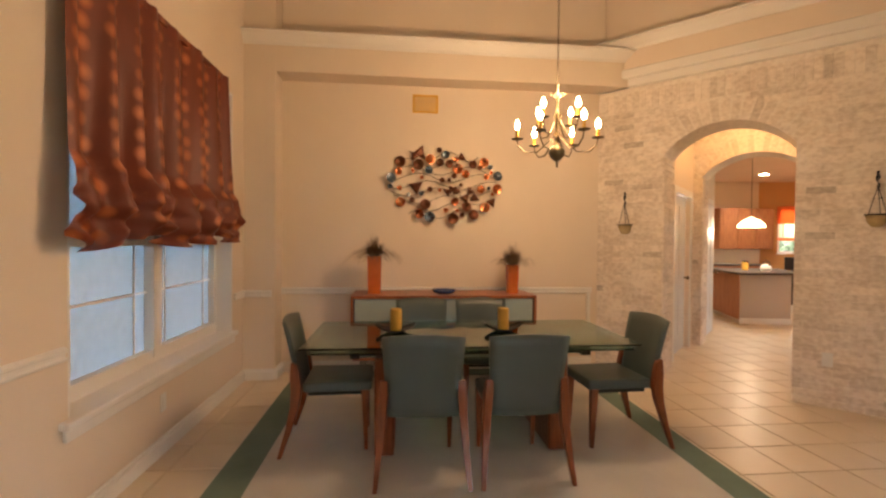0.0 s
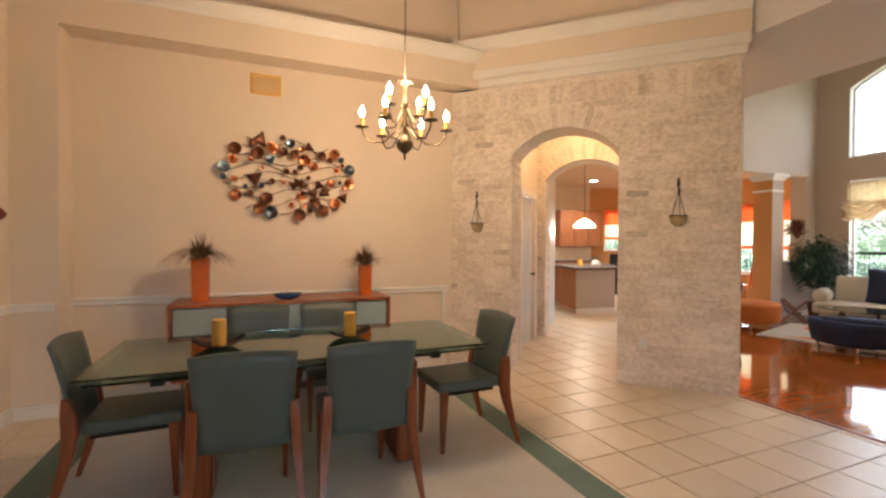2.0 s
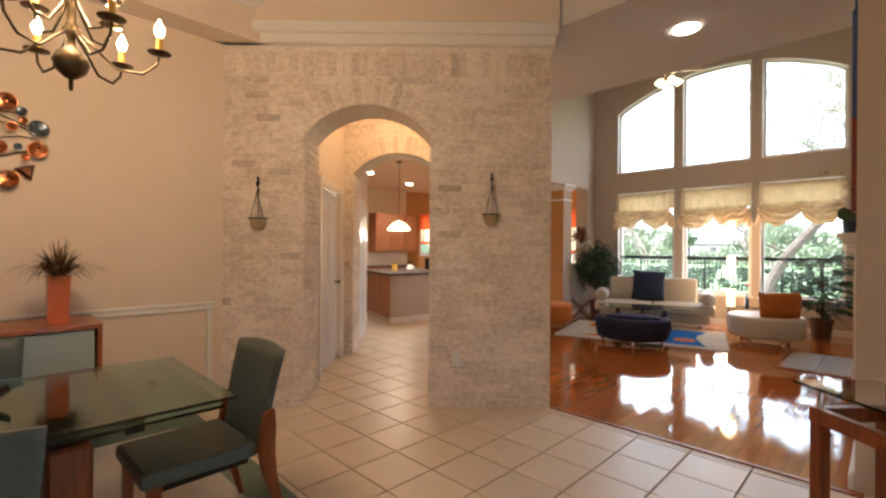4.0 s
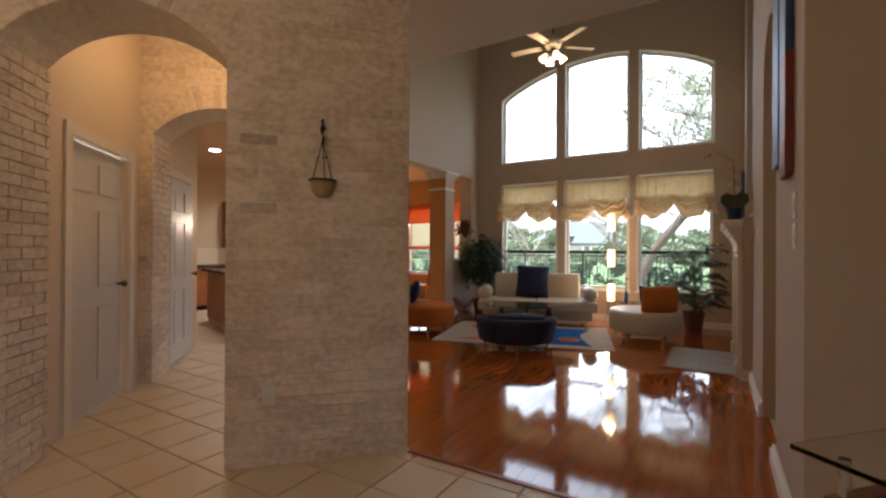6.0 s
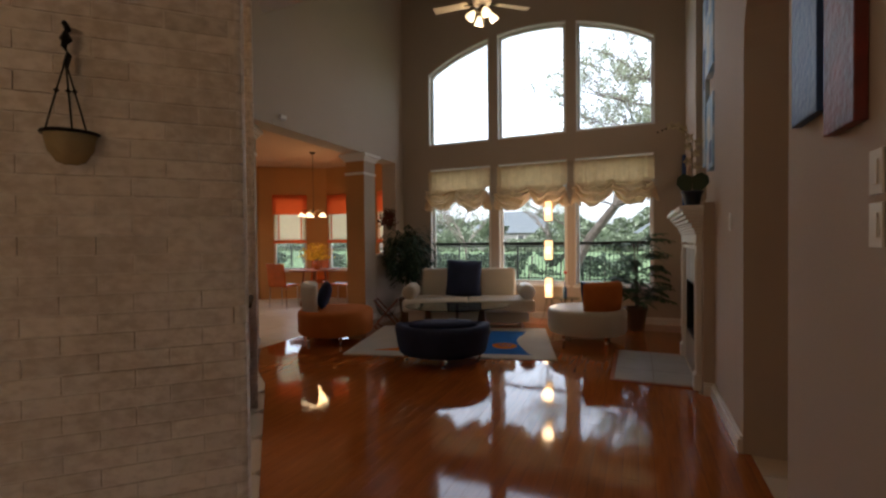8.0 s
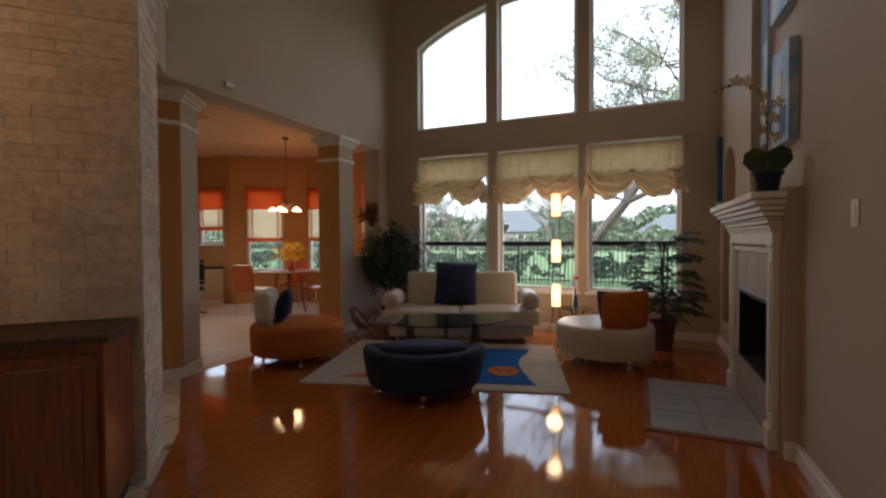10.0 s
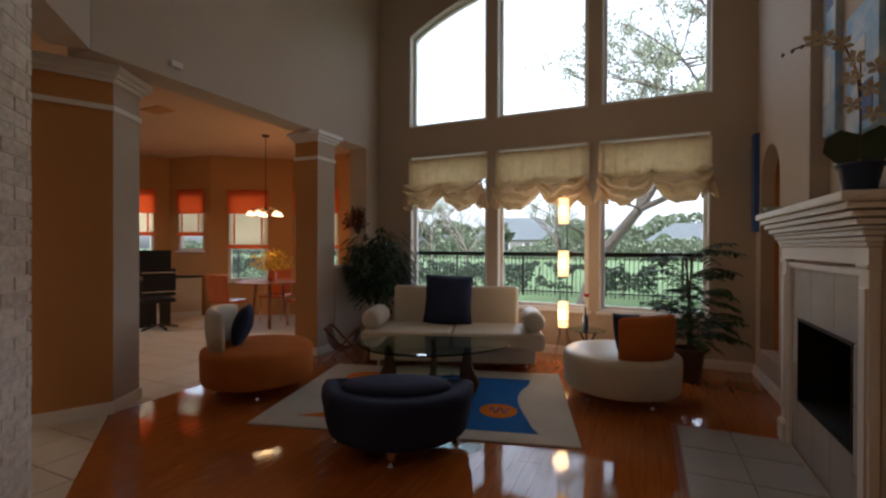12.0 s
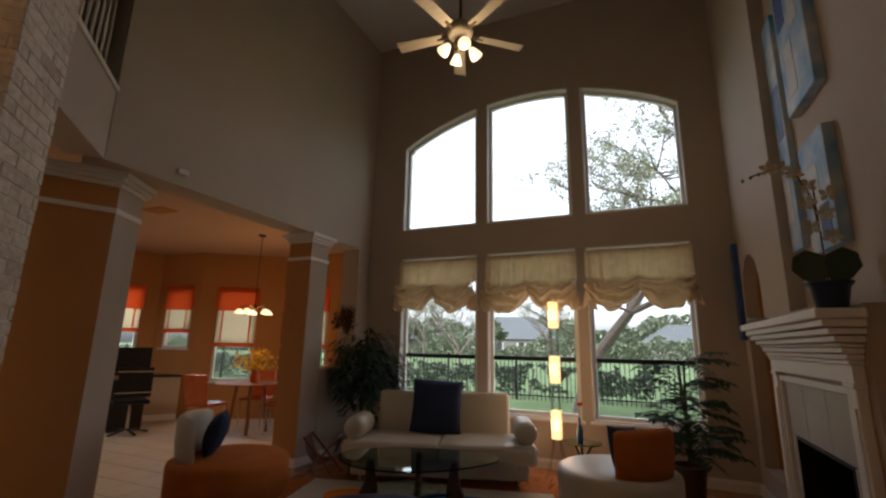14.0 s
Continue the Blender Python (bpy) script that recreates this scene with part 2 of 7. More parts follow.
def link(name, bm, material, parent=None, label="", smooth=False):
    """One mesh object from a bmesh, under a parent if one is given."""
    me = bpy.data.meshes.new(name)
    bm.normal_update()
    bm.to_mesh(me)
    bm.free()
    me.materials.append(material)
    if smooth:
        me.polygons.foreach_set("use_smooth", [True] * len(me.polygons))
    ob = new(name, me)
    if parent is not None:
        ob.parent = parent
    if label:
        ob["label"] = label
    return ob


def share(name, me, parent, m, label=""):
    """Another object on a mesh that exists."""
    ob = new(name, me)
    ob.parent = parent
    ob.matrix_basis = m
    if label:
        ob["label"] = label
    return ob


def thing(name, m, label, category, group=""):
    ob = new(name)
    ob.empty_display_size = 0.1
    ob.matrix_world = m
    return tagged(ob, label, category, group)


def setting(name, bm, material, smooth=False, parent=None):
    ob = link(name, bm, material, parent, "", smooth)
    ob["kind"] = "structure"
    return ob


def box(bm, x0, x1, y0, y1, z0, z1, bevel=0.0, m=None, seg=1):
    """Adds a box to bm."""
    vs = [bm.verts.new(v) for v in ((x0, y0, z0), (x1, y0, z0), (x1, y1, z0), (x0, y1, z0), (x0, y0, z1), (x1, y0, z1), (x1, y1, z1), (x0, y1, z1))]
    fs = [bm.faces.new([vs[i] for i in f]) for f in ((3, 2, 1, 0), (4, 5, 6, 7), (0, 1, 5, 4), (1, 2, 6, 5), (2, 3, 7, 6), (3, 0, 4, 7))]
    out = list(vs)
    if bevel:
        es = list({e for f in fs for e in f.edges})
        r = bmesh.ops.bevel(bm, geom=es, offset=bevel, segments=seg, profile=0.5, affect="EDGES")
        out = list({v for f in r["faces"] for v in f.verts} | {v for v in vs if v.is_valid})
    if m is not None:
        bmesh.ops.transform(bm, matrix=m, verts=out)
    return out


def B(*boxes, bevel=0.0, seg=1):
    bm = bmesh.new()
    for b in boxes:
        box(bm, *b, bevel=bevel, seg=seg)
    return bm


def lathe(profile, n=24, bm=None, m=None, arc=2 * math.pi, start=0.0):
    """A surface of revolution about z from (radius, height) pairs."""
    bm = bm or bmesh.new()
    closed = abs(arc - 2 * math.pi) < 1e-6
    cols = n if closed else n + 1
    rings = []
    for r, z in profile:
        ring = []
        for i in range(cols):
            a = start + arc * i / n
            v = Vector((r * math.cos(a), r * math.sin(a), z))
            ring.append(bm.verts.new(m @ v if m is not None else v))
        rings.append(ring)
    for a, b in zip(rings, rings[1:]):
        for i in range(n):
            j = (i + 1) % cols
            bm.faces.new((a[i], a[j], b[j], b[i]))
    if closed:
        if profile[0][0] > 1e-4:
            bm.faces.new(rings[0][::-1])
        if profile[-1][0] > 1e-4:
            bm.faces.new(rings[-1])
    return bm


def tube(points, radius, n=6, bm=None, taper=1.0):
    """A round bar along points."""
    bm = bm or bmesh.new()
    pts = [Vector(p) for p in points]
    rings = []
    for i, p in enumerate(pts):
        d = (pts[min(i + 1, len(pts) - 1)] - pts[max(i - 1, 0)]).normalized()
        side = d.cross(Vector((0, 0, 1)))
        if side.length < 0.05:
            side = d.cross(Vector((1, 0, 0)))
        side.normalize()
        up = side.cross(d)
        r = radius * (1 + (taper - 1) * i / max(1, len(pts) - 1))
        rings.append([bm.verts.new(p + r * (math.cos(2 * math.pi * k / n) * side + math.sin(2 * math.pi * k / n) * up)) for k in range(n)])
    for a, b in zip(rings, rings[1:]):
        for k in range(n):
            bm.faces.new((a[k], a[(k + 1) % n], b[(k + 1) % n], b[k]))
    bm.faces.new(rings[0][::-1])
    bm.faces.new(rings[-1])
    return bm


def slab(outline, z0, z1, bm=None, bevel=0.0):
    """A prism on an outline of (x, y)."""
    bm = bm or bmesh.new()
    lo = [bm.verts.new((x, y, z0)) for x, y in outline]
    hi = [bm.verts.new((x, y, z1)) for x, y in outline]
    n = len(lo)
    bm.faces.new(lo[::-1])
    top = bm.faces.new(hi)
    for i in range(n):
        bm.faces.new((lo[i], lo[(i + 1) % n], hi[(i + 1) % n], hi[i]))
    if bevel:
        bmesh.ops.bevel(bm, geom=list(top.edges), offset=bevel, segments=2, affect="EDGES")
    return bm


def wall_on(outline, holes, thick, m, bm=None):
    """A wall of that thickness with holes: outline and holes are (u, z) loops, lengthways and up, and m sets it in place
    (u along x, thickness towards +y)."""
    bm = bm or bmesh.new()
    loops = [outline, *holes]
    edges = []
    for loop in loops:
        vs = [bm.verts.new((u, 0, z)) for u, z in loop]
        edges += [bm.edges.new((vs[i], vs[(i + 1) % len(vs)])) for i in range(len(vs))]
    bmesh.ops.triangle_fill(bm, use_beauty=True, use_dissolve=False, edges=edges)
    faces = bm.faces[:]
    r = bmesh.ops.extrude_face_region(bm, geom=faces)
    bmesh.ops.translate(bm, vec=(0, thick, 0), verts=[g for g in r["geom"] if isinstance(g, bmesh.types.BMVert)])
    bmesh.ops.recalc_face_normals(bm, faces=bm.faces)
    bmesh.ops.transform(bm, matrix=m, verts=bm.verts)
    return bm


def rect(u0, u1, z0, z1):
    return [(u0, z0), (u1, z0), (u1, z1), (u0, z1)]


def arch(u0, u1, z0, spring, top, n=12):
    """An opening with a segmental arch."""
    h, w = top - spring, (u1 - u0) / 2
    r = (w * w + h * h) / (2 * h)
    c = top - r
    a0 = math.asin(w / r)
    return [(u0, z0), (u1, z0)] + [((u0 + u1) / 2 + r * math.sin(a), c + r * math.cos(a)) for a in [a0 - 2 * a0 * i / n for i in range(n + 1)]]


def run(x0, y0, x1, y1, z=0.0):
    """The pose of a run along the floor from one point to another: its x goes along, its y to the left."""
    return pose(x0, y0, z, 0, 0, math.degrees(math.atan2(y1 - y0, x1 - x0)))


# ---- measures of the house ----
BX, BY = -3.89, 3.66          # where the brick wall meets the dining room's west wall
BRICK_L, BRICK_T = 2.87, 0.46
BRICK_M = pose(BX, BY, 0, 0, 0, 45)          # x runs along the brick wall, -y towards the entry
WEST, SOUTH, NORTH = -3.87, -0.15, 11.95
LEFT = -4.55                  # living room's wall towards the breakfast room
HALL = 1.95                   # from the brick wall's front to the front of the second arch's wall
LEDGE = 3.50

# ---- large structure ----
# floors: one tiled base, planks laid on it in the living room
WOOD = [(-1.86, 5.71), (0.12, 5.71), (0.12, 8.68), (-0.03, 8.68), (-0.03, 10.17), (0.16, 10.17), (0.16, 11.95), (-4.62, 11.95), (-4.62, 10.85), (-4.80, 10.45), (-4.74, 8.9), (-4.78, 8.4), (-3.66, 7.56), (-3.33, 7.22)]
setting("floor_base", B((-13, 6.2, -4.2, 14.5, -0.25, -0.012)), M_GROUT)
setting("floor_wood_bed", slab(WOOD, -0.012, 0.002), M_SOOT)

# the whitewashed brick wall with its arched opening, in its own frame along x
setting("wall_brick", wall_on(rect(0.0, BRICK_L - 0.009, -0.03, 3.30), [arch(0.72, 1.82, -0.01, 2.34, 2.62)], BRICK_T - 0.02, BRICK_M @ pose(0, 0.009, 0)), M_MORTAR)
bm = wall_on(rect(0.0, BRICK_L - 0.009, -0.03, 3.30), [arch(0.76, 1.95, -0.01, 2.34, 2.62)], BRICK_T - 0.02, BRICK_M @ pose(0, HALL + 0.009, 0))
setting("wall_hall_brick", bm, M_MORTAR)
bm = bmesh.new()
box(bm, -0.1, BRICK_L + 0.02, -0.05, BRICK_T, 3.12, 3.26, 0.01)
box(bm, -0.1, BRICK_L + 0.04, -0.10, BRICK_T, 3.20, 3.30, 0.015)
bmesh.ops.transform(bm, matrix=BRICK_M, verts=bm.verts)
setting("trim_brick_top", bm, M_TRIM)
bm = bmesh.new()
box(bm, -0.2, BRICK_L + 0.04, -0.08, BRICK_T, 3.301, 3.52)
bmesh.ops.transform(bm, matrix=BRICK_M, verts=bm.verts)
setting("wall_fascia_diagonal", bm, M_WALL)


def crown(name, m, length, depth=0.10, h=0.12, material=None):
    """A crown moulding with a stepped section, its top at z 0 of m, hanging towards -y."""
    prof = [(0, -h), (-0.012, -h), (-0.02, -h * 0.8), (-0.045, -h * 0.6), (-depth * 0.75, -h * 0.3), (-depth * 0.8, -h * 0.16), (-depth, -h * 0.14), (-depth, 0), (0, 0)]
    bm = bmesh.new()
    rings = [[bm.verts.new((x, y, z)) for y, z in prof] for x in (0, length)]
    for i in range(len(prof)):
        j = (i + 1) % len(prof)
        bm.faces.new((rings[0][i], rings[1][i], rings[1][j], rings[0][j]))
    bm.faces.new(rings[0][::-1])
    bm.faces.new(rings[1])
    bmesh.ops.recalc_face_normals(bm, faces=bm.faces)
    bmesh.ops.transform(bm, matrix=m, verts=bm.verts)
    return setting(name, bm, material or M_TRIM)


crown("trim_crown_diagonal", BRICK_M @ pose(-0.1, -0.08, 3.62), BRICK_L + 0.14)
setting("wall_ledge_diagonal", slab([(BRICK_M @ Vector(p)).to_2d() for p in ((-0.2, -0.08, 0), (BRICK_L + 0.04, -0.08, 0), (BRICK_L + 0.04, BRICK_T, 0), (-0.2, BRICK_T, 0))], 3.521, 3.60), M_WALL)
# upper walls, set back over the ledges
bm = bmesh.new()
box(bm, -0.05, BRICK_L + 0.2, 0.10, 0.22, 3.601, 5.2)
bmesh.ops.transform(bm, matrix=BRICK_M, verts=bm.verts)
setting("wall_upper_diagonal", bm, M_WALL)

# dining room: west wall with its end pier and box ledge, south wall with the window
setting("wall_west", B((WEST - 0.15, WEST, 0.16, 3.75, 0, 5.2)), M_WALL)
setting("wall_west_pier", B((WEST - 0.15, -3.60, SOUTH - 0.25, 0.16, 0, 5.2)), M_WALL)
setting("wall_west_ledge", B((WEST + 0.001, -3.60, 0.161, 3.9, 3.12, LEDGE - 0.1)), M_WALL)
crown("trim_crown_west", run(-3.60, SOUTH, -3.60, 4.0, LEDGE), 4.15)
setting("wall_ledge_west", B((WEST + 0.001, -3.60, 0.161, 3.9, LEDGE - 0.1, LEDGE - 0.005)), M_WALL)
SWIN = (-3.31, -1.19, 0.555, 2.78)
setting("wall_south", wall_on(rect(-3.599, 3.3, 0, 5.19), [rect(*SWIN)], 0.25, pose(0, SOUTH - 0.25, 0)), M_WALL)
# assumed entry window, out of view, opened for cool daylight from the foyer side
setting("wall_foyer_east", wall_on(rect(-0.149, 5.74, 0, 5.19), [rect(1.7, 2.7, 0.05, 2.25)], 0.3, pose(3.3, 0, 0, 0, 0, 90)), M_WALL)
pane = setting("window_entry_assumed", B((3.14, 3.15, 1.7, 2.7, 0.05, 2.25)), M_PANE)
pane.visible_shadow = False
setting("trim_entry_assumed", B((3.10, 3.2, 1.7, 1.76, 0.05, 2.25), (3.10, 3.2, 2.64, 2.7, 0.05, 2.25), (3.10, 3.2, 2.17, 2.23, 0.05, 2.25)), M_TRIM)
# area lamp added in that opening as fill for the dining chairs and brick
lamp("light_entry_fill", "AREA", look((3.05, 2.2, 1.2), (-2, 2.2, 0.9)), P_ENTRY, (0.92, 0.97, 1.0), 0.95, 2.1)
setting("ceiling_high", B((-5.2, 3.4, -0.5, 7.6, 5.2, 5.35)), M_CEIL)


def rail_run(name, x0, y0, x1, y1, z, h=0.07, d=0.03, base=False):
    L = math.hypot(x1 - x0, y1 - y0)
    bm = bmesh.new()
    if base:
        box(bm, 0, L, -d, 0, 0, 0.09, 0.004)
        box(bm, 0, L, -d * 0.6, 0, 0.0901, 0.11, 0.003)
    else:
        box(bm, 0, L, -d * 0.55, 0, -h / 2, h / 2, 0.004)
        box(bm, 0, L, -d, -d * 0.3, h * 0.12, h * 0.42, 0.004)
        box(bm, 0, L, -d * 0.8, -d * 0.3, -h * 0.42, -h * 0.2, 0.003)
    bmesh.ops.transform(bm, matrix=run(x0, y0, x1, y1, z), verts=bm.verts)
    return setting(name, bm, M_TRIM)


for a in ((-3.87, 0.16, -3.87, 3.62), (-3.60, SOUTH, -3.60, 0.13), (-3.33, SOUTH, -3.60, SOUTH), (3.0, SOUTH, -1.16, SOUTH)):
    rail_run("trim_chair_rail", *a, 0.875)
for a in ((-3.87, 0.16, -3.87, 3.62), (-3.60, SOUTH, -3.60, 0.16), (3.0, SOUTH, -3.60, SOUTH), (-3.60, 0.16, -3.87, 0.16), (0.08, 6.74, 0.08, 5.76), (0.08, 8.66, 0.08, 7.60), (0.16, 11.93, 0.16, 10.18), (-4.53, NORTH, 0.14, NORTH), (LEFT, 10.95, LEFT, 11.93), (0.0, 8.68, 0.12, 8.68)):
    rail_run("baseboard", *a, 0, base=True)
setting("trim_rail_post", B((-3.869, -3.845, 3.56, 3.60, 0.11, 0.84)), M_TRIM)

# south window: jamb boards, sill, two sashes and a closed blind behind
x0, x1, z0, z1 = SWIN
win = setting("window_south", B((x0, x0 + 0.02, SOUTH - 0.24, SOUTH - 0.002, z0, z1), (x1 - 0.02, x1, SOUTH - 0.24, SOUTH - 0.002, z0, z1), (x0, x1, SOUTH - 0.24, SOUTH - 0.002, z1 - 0.02, z1)), M_TRIM)
link("window_sill", B((x0 - 0.02, x1 + 0.06, SOUTH - 0.2, SOUTH + 0.05, z0 - 0.035, z0 + 0.002), (x0, x1 + 0.04, SOUTH + 0.0, SOUTH + 0.025, z0 - 0.10, z0 - 0.035), bevel=0.006), M_TRIM, win)
xm = (x0 + x1) / 2 + 0.0
f = 0.06
bm = B((x0 + 0.02, x1 - 0.02, SOUTH - 0.20, SOUTH - 0.14, z0 + 0.002, z0 + f + 0.03), (x0 + 0.02, x1 - 0.02, SOUTH - 0.20, SOUTH - 0.14, z1 - f, z1 - 0.02),
       (x0 + 0.02, x0 + f, SOUTH - 0.199, SOUTH - 0.141, z0 + 0.04, z1 - f), (x1 - f, x1 - 0.02, SOUTH - 0.199, SOUTH - 0.141, z0 + 0.04, z1 - f),
       (xm - 0.05, xm + 0.05, SOUTH - 0.199, SOUTH - 0.13, z0 + 0.04, z1 - f), (x0 + f, x1 - f, SOUTH - 0.198, SOUTH - 0.15, 1.37, 1.43))
link("window_frame", bm, M_TRIM, win)
for a, b in ((x0 + f, xm - 0.05), (xm + 0.05, x1 - f)):
    link("muntin", B((a, b, SOUTH - 0.187, SOUTH - 0.178, 1.04, 1.055), (a + 0.14, a + 0.15, SOUTH - 0.187, SOUTH - 0.178, z0 + 0.09, 1.37), (b - 0.15, b - 0.14, SOUTH - 0.187, SOUTH - 0.178, z0 + 0.09, 1.37)), M_TRIM, win)
    pane = link("pane", B((a, b, SOUTH - 0.195, SOUTH - 0.19, z0 + 0.05, z1 - f)), M_PANE, win)
    pane.visible_shadow = False
    link("blind", B((a - 0.045, b + 0.045, SOUTH - 0.209, SOUTH - 0.206, z0 + 0.03, z1 - 0.03)), M_BLIND, win)

# bridge between the two high rooms
BRIDGE = [(-1.86, 5.70), (3.0, 5.70), (3.0, 7.40), (-3.45, 7.40), (-3.33, 7.22)]
setting("ceiling_bridge", slab(BRIDGE, 3.28, 3.60), M_CEIL)
setting("ceiling_hall", slab([(-1.87, 5.69), (-3.34, 7.19), (-5.6, 4.98), (-4.15, 3.44)], 3.30, 3.40), M_CEIL)
setting("ceiling_downlight_bridge", lathe([(0.075, 0), (0.1, 0.004), (0.1, 0.012), (0.0, 0.012)], 20, m=pose(-1.03, 6.47, 3.267)), M_DOWN)
setting("wall_above_bridge", B((-3.4, 3.0, 5.70, 5.82, 3.60, 5.2)), M_WALL_LIV)

# east side of the living room: doorway arch, chimney breast, far wall with its niche
WE = wall_on(rect(5.75, 8.68, -0.03, 6.6), [arch(6.74, 7.60, -0.01, 2.42, 2.85)], 0.30, pose(0.08, 0, 0, 0, 0, 90) @ pose(0, -0.30, 0))
setting("wall_east_near", WE, M_WALL_LIV)
setting("wall_passage", B((0.9, 1.0, 6.3, 8.0, 0, 3.2), (0.381, 0.9, 7.62, 7.75, 0, 3.2), (0.381, 0.9, 6.59, 6.72, 0, 3.2), (0.381, 1.0, 6.59, 7.75, 3.2, 3.3)), M_TAN)
setting("wall_foyer_north", B((0.381, 3.0, 5.75, 5.9, 0, 3.28)), M_WALL_LIV)
setting("wall_east_far", wall_on(rect(10.17, 12.2, 0, 6.6), [arch(11.05, 11.76, 0.30, 2.0, 2.32)], 0.12, pose(0.16, 0, 0, 0, 0, 90) @ pose(0, -0.12, 0)), M_WALL_LIV)
setting("wall_niche_lining", B((0.55, 0.6, 10.9, 11.95, 0.2, 2.5), (0.281, 0.55, 10.98, 11.049, 0.2, 2.5), (0.281, 0.55, 11.761, 11.83, 0.2, 2.5), (0.281, 0.55, 11.049, 11.761, 0.2, 0.299), (0.281, 0.55, 11.049, 11.761, 2.33, 2.5)), M_TAN)
FB = (9.00, 9.83, 0.35, 0.88)
br = wall_on(rect(8.68, 10.17, 0, 1.60), [rect(*FB)], 0.22, pose(0.0, 0, 0, 0, 0, 90) @ pose(0, -0.22, 0))
setting("wall_chimney_breast", br, M_WALL_LIV)
setting("wall_breast_upper", wall_on(rect(8.681, 10.17, 1.601, 6.6), [rect(8.72, 10.02, 1.66, 4.8)], 0.10, pose(0.09, 0, 0, 0, 0, 90) @ pose(0, -0.10, 0)), M_WALL_LIV)
setting("wall_recess_back", B((0.191, 0.28, 8.69, 10.16, 1.601, 6.6)), M_WALL_LIV)
setting("wall_firebox", B((0.5, 0.55, 8.9, 9.96, 0.2, 1.1), (0.221, 0.5, 8.9, 9.019, 0.2, 1.1), (0.221, 0.5, 9.841, 9.96, 0.2, 1.1), (0.221, 0.5, 9.019, 9.841, 0.2, 0.349), (0.221, 0.5, 9.019, 9.841, 0.891, 1.1)), M_SOOT)

# north wall of the living room with its six windows
cx, rr_ = -2.11, 3.66


def arc_top(x):
    return 4.90 - rr_ + math.sqrt(rr_ * rr_ - (x - cx) ** 2)


LOW = [(-4.00, -2.84), (-2.70, -1.54), (-1.42, -0.26)]
UPP = [(-4.02, -2.85), (-2.71, -1.55), (-1.40, -0.24)]
holes = [rect(a, b, 0.56, 2.62) for a, b in LOW]
for a, b in UPP:
    holes.append([(a, 3.04), (b, 3.04)] + [(b + (a - b) * i / 8, arc_top(b + (a - b) * i / 8)) for i in range(9)])
setting("wall_north", wall_on(rect(LEFT - 0.15, 0.6, 0, 6.6), holes, 0.22, pose(0, NORTH, 0)), M_WALL_LIV)


def window(name, loop, y, low):
    """A framed window in a hole of the north wall, with its white lining, frame and panes."""
    xs, zs = [p[0] for p in loop], [p[1] for p in loop]
    x0, x1, z0, z1 = min(xs), max(xs), min(zs), max(zs)
    c = Vector((sum(xs) / len(xs), sum(zs) / len(zs)))
    n = len(loop)

    def ring(bm, d0, d1, ya, yb):
        def inset(d):
            out = []
            for x, z in loop:
                nx = x + d if x < x0 + 1e-4 else (x - d if x > x1 - 1e-4 else x)
                nz = z + d if z < z0 + 1e-4 else z - d * (1.0 if not low or z > z1 - 1e-4 else 0)
                out.append((nx, nz))
            return out
        o, i = inset(d0), inset(d1)
        for a in range(n):
            b = (a + 1) % n
            v = [bm.verts.new((p[0], yy, p[1])) for yy in (ya, yb) for p in (o[a], o[b], i[b], i[a])]
            for f in ((0, 1, 2, 3), (7, 6, 5, 4), (0, 4, 5, 1), (2, 6, 7, 3)):
                bm.faces.new([v[k] for k in f])
        bmesh.ops.recalc_face_normals(bm, faces=bm.faces)
        return bm
    w = setting(name, ring(bmesh.new(), 0.001, 0.018, y - 0.003, y + 0.2), M_TRIM)
    link("window_frame", ring(bmesh.new(), 0.018, 0.058, y + 0.09, y + 0.15), M_TRIM, w)
    pane = bmesh.new()
    pts = [(x + (0.03 if x < x0 + 1e-4 else -0.03 if x > x1 - 1e-4 else 0), z + (0.03 if z < z0 + 1e-4 else -0.03)) for x, z in loop]
    vs = [pane.verts.new((x, y + 0.12, z)) for x, z in pts]
    pane.faces.new(vs)
    p = link("pane", pane, M_PANE, w)
    p.visible_shadow = False
    if low:
        link("sash_rail", B((x0 + 0.058, x1 - 0.058, y + 0.10, y + 0.14, 1.22, 1.27)), M_BLACK, w)
        link("window_sill", B((x0 - 0.03, x1 + 0.03, y - 0.05, y + 0.1, z0 - 0.03, z0 + 0.003), bevel=0.005), M_TRIM, w)
    return w


for i, loop in enumerate(holes):
    window("window_low" if i < 3 else "window_arched", loop, NORTH, i < 3)

# west side of the living room: beam on two columns, half wall with an opening by the corner
def quad_wall(name, x0, x1, y0, y1, z0, z1, material):
    return setting(name, B((x0, x1, y0, y1, z0, z1)), material)


quad_wall("wall_left_upper", LEFT - 0.30, LEFT, 8.155, NORTH + 0.2, 2.74, 6.6, M_WALL_LIV)
quad_wall("wall_half", LEFT - 0.28, LEFT, 10.94, NORTH, 0, 1.06, M_WALL_LIV)
quad_wall("trim_half_wall_cap", LEFT - 0.30, LEFT + 0.02, 10.941, NORTH - 0.002, 1.061, 1.09, M_TRIM)
quad_wall("wall_corner_pilaster", LEFT - 0.28, LEFT, 11.64, NORTH - 0.001, 1.091, 2.739, M_WALL_LIV)
